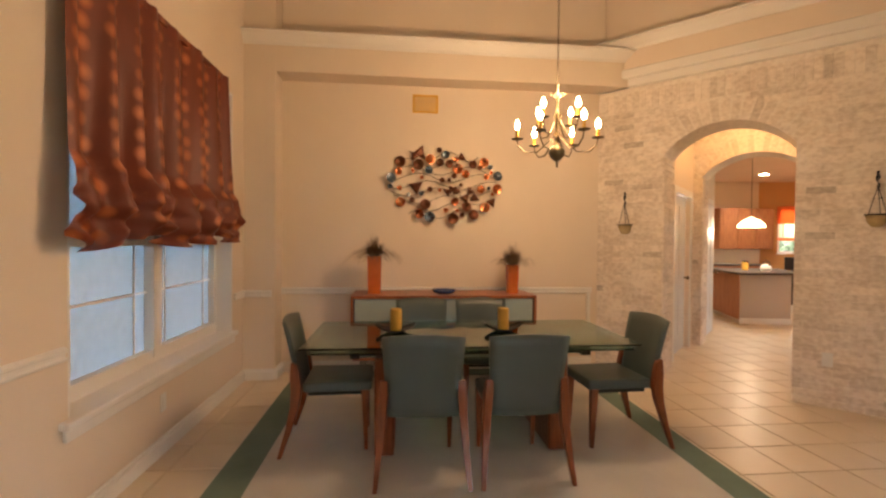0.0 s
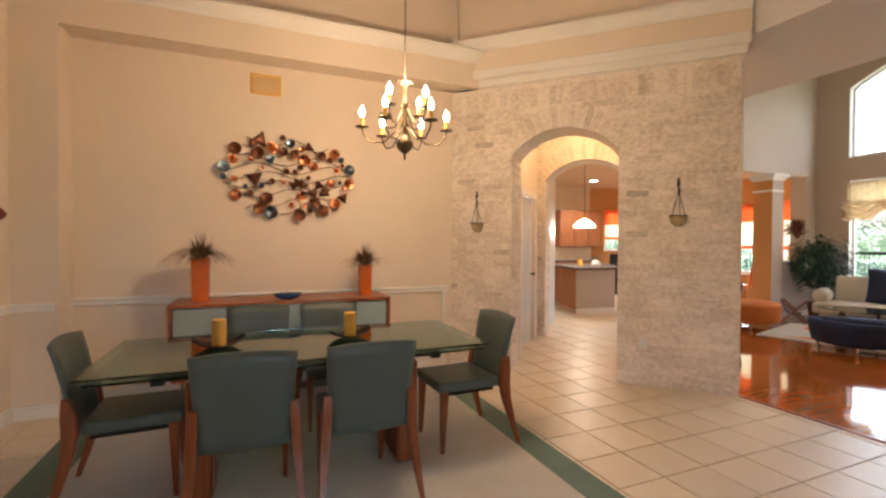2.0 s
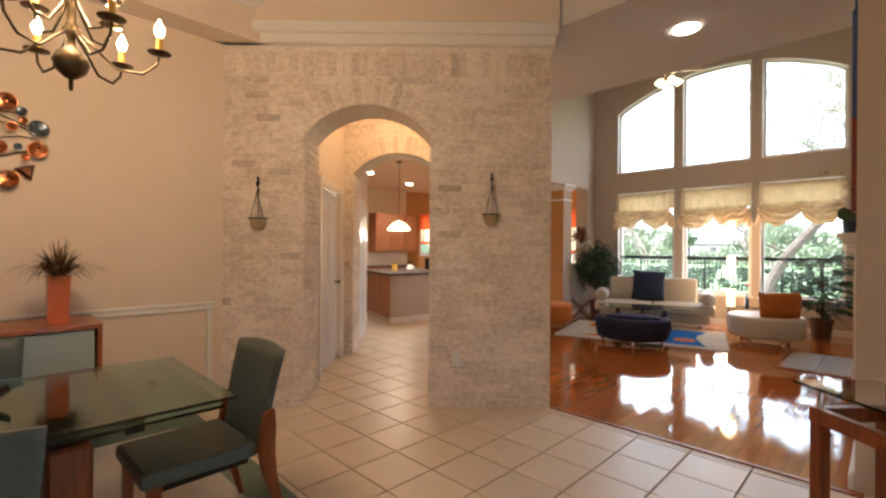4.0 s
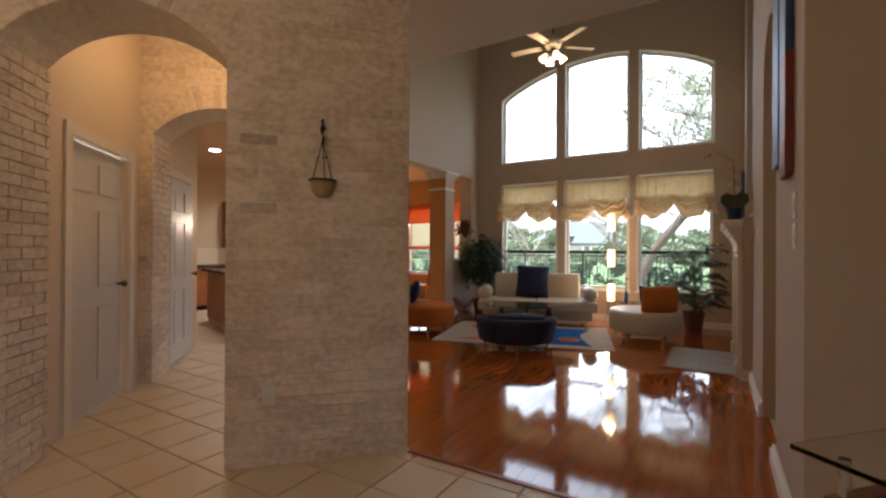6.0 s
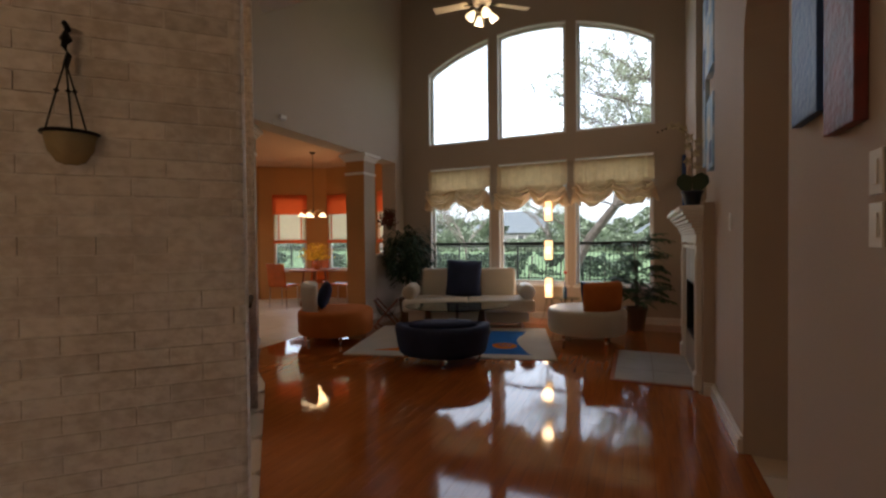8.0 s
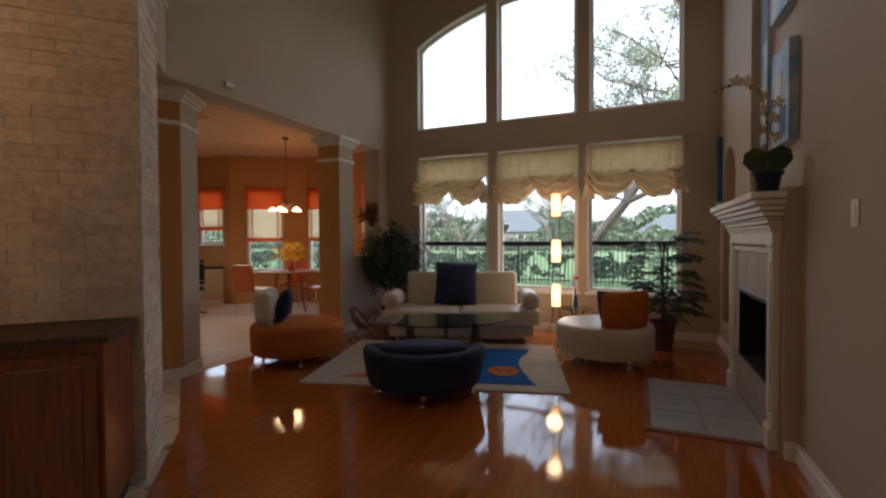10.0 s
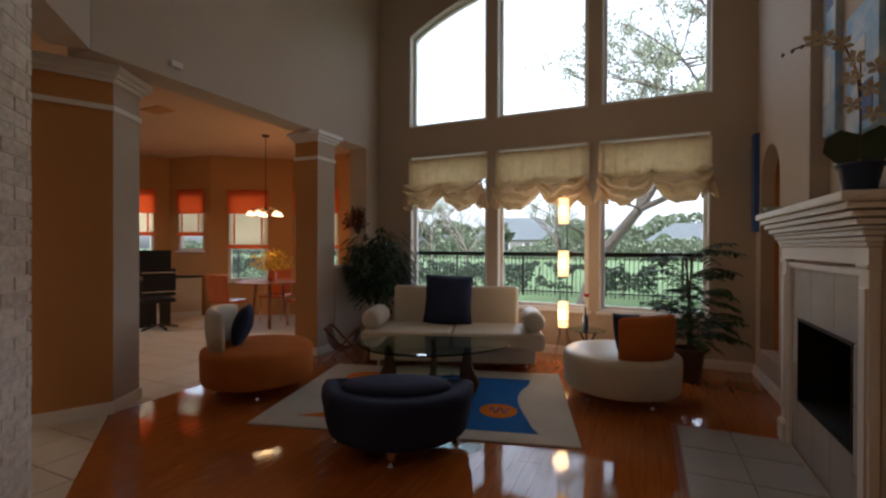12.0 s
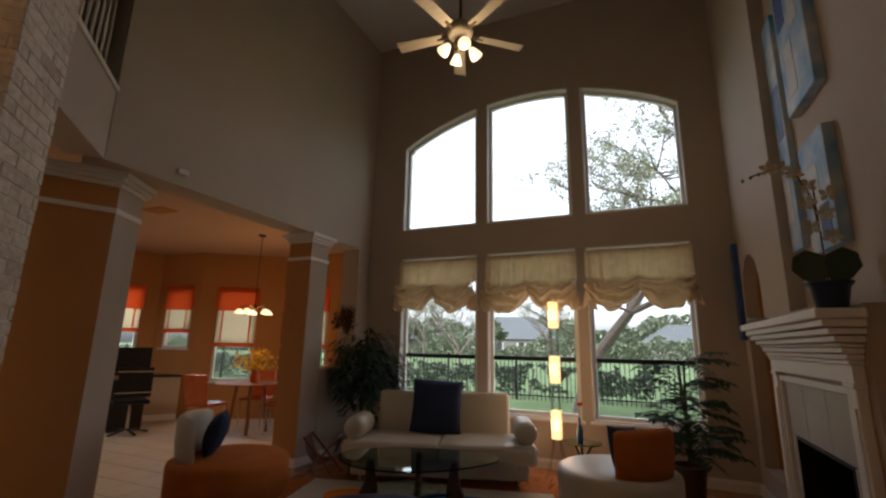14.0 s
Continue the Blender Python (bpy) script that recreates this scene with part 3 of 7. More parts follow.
# wall with a gallery rail over the hall's mouth
DIAG = run(-3.40, 7.00, -4.55, 8.15)
dl = math.hypot(1.15, 1.15)
bm = B((0.0, dl, 0, 0.25, 2.74, 3.30))
bmesh.ops.transform(bm, matrix=DIAG, verts=bm.verts)
setting("wall_over_hall_mouth", bm, M_WALL_LIV)
lamp("light_hall", "POINT", BRICK_M @ pose(1.45, 1.2, 2.9), P_HALL, AMBER, 0.12)
setting("ceiling_living", B((-9.2, 3.4, 3.0, NORTH + 0.3, 6.2, 6.35)), M_CEIL)
setting("wall_gallery_back", B((-7.2, -7.0, 3.2, NORTH + 0.3, 3.25, 6.2), (-7.0, LEFT - 0.301, NORTH + 0.05, NORTH + 0.25, 3.25, 6.2), (-7.0, 0.6, 3.2, 3.4, 5.36, 6.2), (-7.0, -4.02, 3.2, 3.4, 3.25, 5.36), (0.601, 0.8, 3.2, 5.82, 5.36, 6.2)), M_WALL)
setting("floor_gallery", B((-7.0, LEFT - 0.301, 3.4, NORTH + 0.05, 3.21, 3.28)), M_WALL)

# breakfast room and kitchen
setting("ceiling_breakfast", slab([(-10.8, 3.2), (-5.4, 3.2), (-4.1, 4.6), (-6.2, 7.2), (-3.66, 7.18), (-4.70, 8.22), (-4.92, 8.4), (-4.92, 12.3), (-5.8, 13.6), (-9.9, 13.6), (-10.8, 12)], 3.06, 3.2), M_CEIL_W)


def window_wall(name, x0, y0, x1, y1, wins, z0=0.86, z1=2.42, height=3.1, material=None, split=1.55):
    """A wall along a line, room on its right side (-y), with windows given by spans along it."""
    L = math.hypot(x1 - x0, y1 - y0)
    m = run(x0, y0, x1, y1)
    setting(name, wall_on(rect(0, L, 0, height), [rect(a, b, z0, z1) for a, b in wins], 0.16, m), material or M_TAN)
    for a, b in wins:
        w = new("window_bay")
        w.matrix_world = m
        tagged(w, "white framed window with an orange and cream fabric shade", "window")
        bm = B((a, b, 0.02, 0.1, z0, z0 + 0.05), (a, b, 0.02, 0.1, z1 - 0.05, z1), (a, a + 0.05, 0.021, 0.099, z0 + 0.05, z1 - 0.05), (b - 0.05, b, 0.021, 0.099, z0 + 0.05, z1 - 0.05), (a + 0.05, b - 0.05, 0.04, 0.08, split - 0.02, split + 0.02))
        link("frame", bm, M_TRIM, w)
        p = link("pane", B((a + 0.05, b - 0.05, 0.06, 0.063, z0 + 0.05, z1 - 0.05)), M_PANE, w)
        p.visible_shadow = False
        link("sill", B((a - 0.03, b + 0.03, -0.04, 0.02, z0 - 0.03, z0), bevel=0.004), M_TRIM, w)
        link("shade_top", B((a - 0.02, b + 0.02, -0.02, -0.012, z1 - 0.42, z1 + 0.04)), M_ORANGE_SHADE, w, "orange fabric shade")
        link("shade_sheer", B((a + 0.02, b - 0.02, -0.012, -0.006, split - 0.02, z1 - 0.42)), M_CREAM_SHADE, w, "cream sheer shade panel")
        link("shade_hem", B((a - 0.02, b + 0.02, -0.022, -0.006, split - 0.09, split - 0.02)), M_ORANGE_SHADE, w, "orange hem band")
        for u in (a + 0.10, b - 0.13):
            link("shade_tape", B((u, u + 0.03, -0.018, -0.013, split, z1 - 0.4)), M_ORANGE_SHADE, w, "orange tape")
    return m


BAY = [(-9.9, 3.2), (-9.9, 10.9), (-9.46, 12.10), (-8.49, 12.25), (-7.25, 13.10), (-5.9, 13.10), (-4.77, 12.25)]
bay_wins = {1: [(0.45, 1.02, 1.20)], 2: [(0.20, 0.82, 1.24)], 3: [(0.31, 1.04, 0.66)], 4: [(0.04, 1.10, 0.66)], 5: [(0.16, 0.90, 0.66)]}
for i in range(6):
    spans = bay_wins.get(i, [])
    window_wall("wall_breakfast", *BAY[i], *BAY[i + 1], [(a, b) for a, b, _ in spans], material=M_KITCHEN if i == 0 else M_TAN, z0=spans[0][2] if spans else 0.8, z1=2.38, split=1.62 if i in (1, 2) else 1.38)
setting("wall_breakfast_return", B((-4.9, -4.77, 12.17, 12.26, 0, 3.1)), M_TAN)
# hall end walls (with the white doors) and the kitchen's near side
HB = BRICK_M
bm = bmesh.new()
box(bm, 0.55, 0.66, BRICK_T, 0.82, 0, 3.3)
box(bm, 0.55, 0.66, 1.72, HALL + 0.02, 0, 3.3)
box(bm, 0.55, 0.66, 0.82, 1.72, 2.06, 3.3)
bmesh.ops.transform(bm, matrix=HB, verts=bm.verts)
setting("wall_hall_end", bm, M_WALL)
bm = bmesh.new()
box(bm, 0.54, 0.66, HALL + 0.46, 3.629, 0, 3.1)
bmesh.ops.transform(bm, matrix=HB, verts=bm.verts)
setting("wall_hall_beyond", bm, M_WALL)
bm = bmesh.new()
box(bm, -2.5, 0.66, 3.63, 3.75, 0, 3.1)
box(bm, -1.8, -1.7, 0.2, 3.7, 0, 3.4)
bmesh.ops.transform(bm, matrix=HB, verts=bm.verts)
setting("wall_hall_rear", bm, M_WALL)
setting("wall_kitchen_south", B((-10, -5.2, 3.2, 3.35, 0, 3.1)), M_TAN)


def column(name, poly, z1):
    c = setting(name, slab(poly, 0, z1), M_WALL_LIV)
    # the sides towards the living room are greige, the others tan
    c.data.materials.append(M_TAN)
    for f in c.data.polygons:
        f.material_index = 0 if (f.normal.x > 0.5 and f.normal.y > -0.3) or abs(f.normal.z) > 0.5 or f.normal.y > 0.9 else 1
    xs, ys = [p[0] for p in poly], [p[1] for p in poly]
    cx_, cy_ = sum(xs) / 4, sum(ys) / 4

    def grown(d):
        out = []
        for x, y in poly:
            v = Vector((x - cx_, y - cy_))
            out.append((x + v.x / v.length * d * 1.414, y + v.y / v.length * d * 1.414))
        return out
    bm = slab(grown(0.012), z1 - 0.34, z1 - 0.30)
    slab(grown(0.02), z1 - 0.12, z1 - 0.085, bm)
    slab(grown(0.045), z1 - 0.0849, z1 - 0.05, bm)
    slab(grown(0.075), z1 - 0.0499, z1 - 0.001, bm)
    link("capital", bm, M_TRIM, c)
    link("base", slab(grown(0.015), 0.0, 0.10), M_TRIM, c)
    return c


COL_A = [(-4.76, 8.42), (-4.92, 8.72), (-5.18, 8.70), (-5.00, 7.96)]
COL_B = [(LEFT, 10.60), (LEFT, 10.93), (-4.90, 10.93), (-4.90, 10.60)]
column("column_hall", COL_A, 2.739)
column("column_breakfast", COL_B, 2.739)

# ---- dining room things ----


def dining_chair():
    c = thing("dining_chair", Matrix(), "teal-grey leather dining chair with curved cherry wood legs", "chair", "chairs round the dining table")
    # seat faces +y, its back at -y
    bm = B((-0.225, 0.225, -0.20, 0.25, 0.40, 0.465), bevel=0.018, seg=2)
    for v in bm.verts:
        if v.co.y > 0:
            v.co.x *= 1 - 0.06 * v.co.y / 0.25
    link("seat", bm, M_TEAL, c)
    link("seat_rail", B((-0.19, 0.19, -0.17, 0.20, 0.372, 0.40)), M_BLACK, c, "dark underside rail")
    bm = bmesh.new()
    n, mrows = 10, 8
    def at(u, w, d):
        x = -0.235 + 0.47 * u
        z = 0.385 + 0.485 * w
        y = -0.235 - 0.09 * w ** 1.4 - 0.025 * (1 - (2 * u - 1) ** 2) + d
        zz = z + (0.018 * (1 - (2 * u - 1) ** 2) - 0.01 if w > 0.9 else 0)
        return (x * (1 - 0.13 * (1 - w) ** 1.3), y, zz)
    front = [[bm.verts.new(at(i / n, j / mrows, 0.028 if 0 < i < n and 0 < j < mrows else 0.02)) for i in range(n + 1)] for j in range(mrows + 1)]
    back = [[bm.verts.new(at(i / n, j / mrows, -0.006 if 0 < i < n and 0 < j < mrows else 0.0)) for i in range(n + 1)] for j in range(mrows + 1)]
    for j in range(mrows):
        for i in range(n):
            bm.faces.new((front[j][i], front[j][i + 1], front[j + 1][i + 1], front[j + 1][i]))
            bm.faces.new((back[j][i + 1], back[j][i], back[j + 1][i], back[j + 1][i + 1]))
    for j in range(mrows):
        bm.faces.new((front[j][0], front[j + 1][0], back[j + 1][0], back[j][0]))
        bm.faces.new((front[j][n], back[j][n], back[j + 1][n], front[j + 1][n]))
    for i in range(n):
        bm.faces.new((front[0][i], back[0][i], back[0][i + 1], front[0][i + 1]))
        bm.faces.new((front[mrows][i], front[mrows][i + 1], back[mrows][i + 1], back[mrows][i]))
    bmesh.ops.recalc_face_normals(bm, faces=bm.faces)
    link("backrest", bm, M_TEAL, c, smooth=True)
    for s in (-1, 1):
        # rear leg sweeps back and up beside the backrest, front leg tapers down
        bm = bmesh.new()
        prof = [(-0.335, 0.0, 0.013), (-0.285, 0.16, 0.020), (-0.245, 0.32, 0.028), (-0.235, 0.42, 0.034), (-0.245, 0.52, 0.030), (-0.252, 0.58, 0.022), (-0.262, 0.605, 0.008)]
        rings = []
        for y, z, h in prof:
            w_ = 0.013 + 0.012 * min(1.0, z / 0.35) * (1 if z < 0.55 else 0.7)
            x = s * (0.222 + 0.045 * max(0.0, 1 - z / 0.6) ** 1.3)
            rings.append([bm.verts.new(p) for p in ((x - w_, y - h, z), (x + w_, y - h, z), (x + w_, y + h, z), (x - w_, y + h, z))])
        for a, b in zip(rings, rings[1:]):
            for k in range(4):
                bm.faces.new((a[k], a[(k + 1) % 4], b[(k + 1) % 4], b[k]))
        bm.faces.new(rings[0][::-1])
        bm.faces.new(rings[-1])
        bmesh.ops.bevel(bm, geom=bm.edges[:], offset=0.004, segments=1, affect="EDGES")
        link("leg", bm, M_CHERRY, c)
        bm = bmesh.new()
        rings = [[bm.verts.new((s * 0.19 + px * h, 0.20 + py * h + (0.4 - z) * 0.03, z)) for px, py in ((-1, -1), (1, -1), (1, 1), (-1, 1))] for z, h in ((0, 0.012), (0.2, 0.018), (0.405, 0.023))]
        for a, b in zip(rings, rings[1:]):
            for k in range(4):
                bm.faces.new((a[k], a[(k + 1) % 4], b[(k + 1) % 4], b[k]))
        bm.faces.new(rings[0][::-1])
        bm.faces.new(rings[-1])
        link("leg", bm, M_CHERRY, c)
    return c


chair = dining_chair()
RZ = 0.018
chair.matrix_basis = pose(-1.72, 1.56, RZ, 0, 0, 88)
for x, y, a in ((-1.71, 2.15, 91), (-2.72, 1.62, -90), (-2.72, 2.16, -92), (-2.12, 0.98, 2), (-2.03, 2.93, 182)):
    copy_thing(chair, pose(x, y, RZ, 0, 0, a))

t = thing("dining_table", pose(-2.17, 1.90, RZ), "extending green glass dining table on cherry wood pedestals", "table")
link("tabletop", B((-0.47, 0.47, -1.10, 1.10, 0.722, 0.734), bevel=0.003), M_GLASS_EDGE, t, "green glass top plate")
link("extension_leaf", B((-0.455, 0.455, -1.06, 1.06, 0.690, 0.702), bevel=0.003), M_GLASS_EDGE, t, "green glass lower leaf")
link("subframe", B((-0.36, 0.36, -0.80, -0.74, 0.64, 0.688), (-0.36, 0.36, 0.74, 0.80, 0.64, 0.688), (-0.33, -0.28, -0.74, 0.74, 0.65, 0.685), (0.28, 0.33, -0.74, 0.74, 0.65, 0.685)), M_BLACK, t)
for s in (-1, 1):
    bm = B((-0.30, 0.36, s * 0.58 - 0.065, s * 0.58 + 0.065, 0.0, 0.64), bevel=0.012)
    link("pedestal", bm, M_CHERRY, t)
for s in (-0.9, 0, 0.9):
    link("spacer", lathe([(0.018, 0.702), (0.018, 0.722)], 12, m=pose(0, s, 0)), M_CHROME, t)

s = thing("sideboard", pose(-3.44, 1.86, 0), "cherry wood sideboard with frosted glass doors against the wall", "sideboard")
link("case", B((-0.25, 0.25, -0.90, 0.90, 0.87, 0.895), (-0.25, 0.25, -0.90, -0.878, 0.30, 0.87), (-0.25, 0.25, 0.878, 0.90, 0.30, 0.87), (-0.25, 0.25, -0.878, 0.878, 0.28, 0.30), (-0.25, -0.23, -0.878, 0.878, 0.30, 0.87), (-0.23, 0.24, -0.308, -0.292, 0.30, 0.87), (-0.23, 0.24, 0.292, 0.308, 0.30, 0.87)), M_CHERRY_X, s)
for y in (-0.59, 0, 0.59):
    link("door", B((0.215, 0.235, y - 0.275, y + 0.275, 0.60, 0.862), bevel=0.003), M_FROST, s, "frosted blue-grey glass front")
    link("door", B((0.215, 0.235, y - 0.275, y + 0.275, 0.308, 0.592), bevel=0.003), M_FROST, s, "frosted blue-grey glass front")
for x in (-0.2, 0.2):
    for y in (-0.8, 0.8):
        link("leg", lathe([(0.014, 0), (0.018, 0.28)], 10, m=pose(x, y, 0)), M_CHROME, s)

M_VASE = mat("orange_lacquer", (0.60, 0.13, 0.02), 0.22, var=0.25, scale=7, bump=0.02)
M_GRASSDRY = mat("dried_grass", (0.13, 0.07, 0.03), 0.9, var=0.4, scale=20, bump=0.1, island=0.4)


def vase(x, y, h, w, seed, wide):
    rnd = random.Random(seed)
    v = thing("vase", pose(x, y, 0.8952), "tall square orange lacquer vase of dried grass on the sideboard", "vase", "vases on the sideboard")
    bm = bmesh.new()
    rings = []
    for z, r in ((0, w * 0.46), (h, w * 0.5), (h, w * 0.44), (h - 0.04, w * 0.43)):
        rings.append([bm.verts.new((sx * r, sy * r, z)) for sx, sy in ((-1, -1), (1, -1), (1, 1), (-1, 1))])
    for a, b in zip(rings, rings[1:]):
        for k in range(4):
            bm.faces.new((a[k], a[(k + 1) % 4], b[(k + 1) % 4], b[k]))
    bm.faces.new(rings[0][::-1])
    bm.faces.new(rings[-1])
    link("vessel", bm, M_VASE, v)
    bm = bmesh.new()
    for i in range(420):
        a, lean, L = rnd.uniform(0, 6.283), rnd.uniform(0.3, 1.15) * wide, rnd.uniform(0.14, 0.34)
        if i < 14:
            lean, L = 0.12, rnd.uniform(0.22, 0.30)
        prev = None
        wd = rnd.uniform(0.0025, 0.006)
        for k in range(6):
            q = k / 5
            r = 0.012 + lean * q * L * 0.9
            z = h - 0.02 + L * (q - 1.05 * lean * q * q)
            c = Vector((r * math.cos(a), r * math.sin(a), z))
            sd = Vector((-math.sin(a), math.cos(a), 0)) * wd * (1.2 - q)
            pair = (bm.verts.new(c - sd), bm.verts.new(c + sd))
            if prev:
                bm.faces.new((prev[0], prev[1], pair[1], pair[0]))
            prev = pair
    link("dried_grass", bm, M_GRASSDRY, v)
    return v


vase(-3.42, 1.17, 0.37, 0.135, 1, 1.0)
vase(-3.42, 2.57, 0.29, 0.11, 2, 0.9)
d = tagged(link("dish", lathe([(0.06, 0), (0.10, 0.015), (0.125, 0.045), (0.115, 0.045), (0.09, 0.02), (0.0, 0.012)], 28), mat("blue_glaze", (0.02, 0.05, 0.16), 0.2, bump=0), smooth=True), "low dark blue glazed dish on the sideboard", "bowl")
d.matrix_basis = pose(-3.36, 1.86, 0.8952)

for y, sd in ((1.39, 1), (2.19, 2)):
    tr = thing("candle_tray", pose(-2.20, y, 0.7345 + RZ, 0, 0, 6), "curved dark metal candle tray on the glass table", "tray", "candle trays on the dining table")
    bm = bmesh.new()
    rows = []
    for i in range(13):
        u = -1 + i / 6
        wd = 0.085 * (1 - 0.55 * u * u)
        z = 0.004 + 0.045 * abs(u) ** 2.4
        rows.append([bm.verts.new((sx * wd, 0.145 * u, z + zz + 0.012 * sx * sx)) for sx, zz in ((-1, 0), (-0.5, -0.004), (0.5, -0.004), (1, 0))] + [bm.verts.new((sx * wd, 0.145 * u, z + zz + 0.006)) for sx, zz in ((1, 0.012), (0.5, 0), (-0.5, 0), (-1, 0.012))])
    for a, b in zip(rows, rows[1:]):
        for k in range(8):
            bm.faces.new((a[k], a[(k + 1) % 8], b[(k + 1) % 8], b[k]))
    bm.faces.new(rows[0])
    bm.faces.new(rows[-1][::-1])
    bmesh.ops.recalc_face_normals(bm, faces=bm.faces)
    link("dish", bm, M_BLACK, tr)
    cd = tagged(link("candle", lathe([(0.040, 0.0), (0.041, 0.06), (0.040, 0.155), (0.036, 0.16), (0.022, 0.152), (0.0, 0.150)], 20), M_CANDLE, smooth=False), "thick yellow pillar candle on a dark tray", "candle", "pillar candles")
    cd.matrix_basis = pose(-2.20, y, 0.7345 + RZ + 0.011)

# rug under the table
r = thing("dining_rug", pose(0, 0, 0), "cream pile rug with a wide sage green border", "rug")
link("field", B((-3.55, -0.30, 0.56, 3.26, 0.0, 0.016), bevel=0.004), M_RUG_C, r)
link("border", B((-3.78, -0.08, 0.34, 0.5595, 0.0, 0.015), (-3.78, -0.08, 3.2605, 3.46, 0.0, 0.015), (-3.78, -3.5505, 0.5596, 3.2604, 0, 0.015), (-0.2995, -0.08, 0.5596, 3.2604, 0, 0.015)), M_RUG_G, r, "sage green border")

# chandelier
ch = thing("chandelier", pose(-1.90, 2.48, 0), "two-tier aged brass chandelier with lit candle bulbs", "chandelier")
link("stem", lathe([(0.006, 1.93), (0.008, 1.97), (0.020, 1.975), (0.046, 2.0), (0.056, 2.03), (0.046, 2.06), (0.018, 2.085), (0.012, 2.12), (0.030, 2.15), (0.014, 2.18), (0.012, 2.26), (0.03, 2.28), (0.012, 2.31), (0.01, 2.40), (0.03, 2.42), (0.006, 2.44), (0.004, 2.50)], 16), M_BRONZE, ch, smooth=True)
link("bow", tube([(0, 0.05, 2.42), (0, 0.03, 2.44), (0, 0, 2.42), (0, -0.03, 2.44), (0, -0.05, 2.42)], 0.006), M_BRONZE, ch)
bm = bmesh.new()
for k in range(68):
    z = 2.5 + k * 0.0395
    ring = [(0.007 * math.cos(a) if k % 2 else 0, 0 if k % 2 else 0.007 * math.cos(a), z + 0.024 * math.sin(a)) for a in [i * math.pi / 3 for i in range(7)]]
    tube(ring, 0.0022, 4, bm)
link("chain", bm, M_BRONZE, ch)
link("canopy", lathe([(0.06, 5.197), (0.06, 5.18), (0.01, 5.15)], 16), M_BRONZE, ch)
for count, rad, z, off in ((6, 0.27, 2.12, 0.30), (4, 0.16, 2.235, 0.62)):
    for i in range(count):
        a = off + 2 * math.pi * i / count
        ca, sa = math.cos(a), math.sin(a)
        pts = [(0.02, z + 0.02), (rad * 0.25, z - 0.02), (rad * 0.5, z - 0.085), (rad * 0.8, z - 0.085), (rad * 0.97, z - 0.04), (rad, z)]
        link("arm", tube([(q * ca, q * sa, w) for q, w in pts], 0.005, 6), M_BRONZE, ch, smooth=True)
        mm = pose(rad * ca, rad * sa, z)
        link("drip_pan", lathe([(0.008, 0), (0.040, 0.008), (0.042, 0.011), (0.0, 0.012)], 16, m=mm), M_BRONZE, ch)
        link("candle_sleeve", lathe([(0.012, 0.012), (0.012, 0.07), (0.0, 0.071)], 10, m=mm), M_CANDLE, ch, "cream candle sleeve")
        link("bulb", lathe([(0.007, 0.071), (0.016, 0.088), (0.018, 0.102), (0.010, 0.124), (0.0, 0.145)], 12, m=mm), M_BULB, ch, "lit flame-shaped bulb", smooth=True)
for a in range(3):
    lamp("light_chandelier", "POINT", pose(-1.90 + 0.1 * math.cos(a * 2.1), 2.48 + 0.1 * math.sin(a * 2.1), 2.48), P_CHAND / 3, WARM, 0.10)

# metal wall sculpture
M_COPPER = mat("burnished_copper", (0.75, 0.28, 0.12), 0.22, 1.0, var=0.5, scale=25, bump=0.2)
M_PEWTER = mat("blued_steel", (0.22, 0.28, 0.36), 0.25, 1.0, var=0.5, scale=25, bump=0.2)
M_RUST = mat("rust_brown_metal", (0.16, 0.06, 0.03), 0.45, 0.8, var=0.5, scale=25, bump=0.2)
rnd = random.Random(5)
art = thing("wall_sculpture", pose(-3.87, 1.90, 2.04), "metal wall sculpture of copper and blue discs and triangles", "wall art")
spots, tries = [], 0
while len(spots) < 60 and tries < 8000:
    tries += 1
    y, z, rd = rnd.uniform(-0.62, 0.62), rnd.uniform(-0.38, 0.38), rnd.choice((0.022, 0.03, 0.045, 0.055, 0.06))
    if (y / 0.64) ** 2 + (z / 0.40) ** 2 < 1 and all(math.hypot(y - a, z - b) > rd + c - 0.005 for a, b, c in spots):
        spots.append((y, z, rd))
for k, (y, z, rd) in enumerate(spots):
    m = pose(0.035 + 0.02 * (k % 3), y, z, 0, 90 + rnd.uniform(-14, 14), rnd.uniform(-14, 14))
    M = (M_COPPER, M_PEWTER, M_RUST, M_COPPER, M_RUST)[k % 5]
    if k % 7 == 5 or k in (2, 9, 16):
        bm = bmesh.new()
        bmesh.ops.create_cone(bm, cap_ends=True, segments=3, radius1=max(rd, 0.04) * 1.5, radius2=max(rd, 0.04) * 0.8, depth=0.02)
        bmesh.ops.transform(bm, matrix=m @ pose(0, 0, 0, 0, 0, rnd.uniform(0, 120)), verts=bm.verts)
        link("triangle", bm, M_RUST, art, "rust-brown metal triangle")
    else:
        bm = lathe([(0.0, 0.004), (rd * 0.35, 0.006), (rd * 0.42, 0.014), (rd * 0.85, 0.010), (rd, 0.018), (rd, 0.021), (rd * 0.84, 0.014), (rd * 0.44, 0.018), (rd * 0.3, 0.010), (0.0, 0.008)], 18, m=m)
        link("disc", bm, M, art, "dished blue metal disc" if M is M_PEWTER else "dished copper disc" if M is M_COPPER else "dished rust-brown disc", smooth=True)
for i in range(9):
    z = -0.32 + 0.08 * i
    hw = 0.6 * math.sqrt(max(0.05, 1 - (z / 0.42) ** 2))
    link("rod", tube([(0.012 + 0.01 * (i % 2), -hw + 2 * hw * q / 12, z + 0.05 * math.sin(q * 0.9 + i)) for q in range(13)], 0.004, 5), M_BRONZE, art)
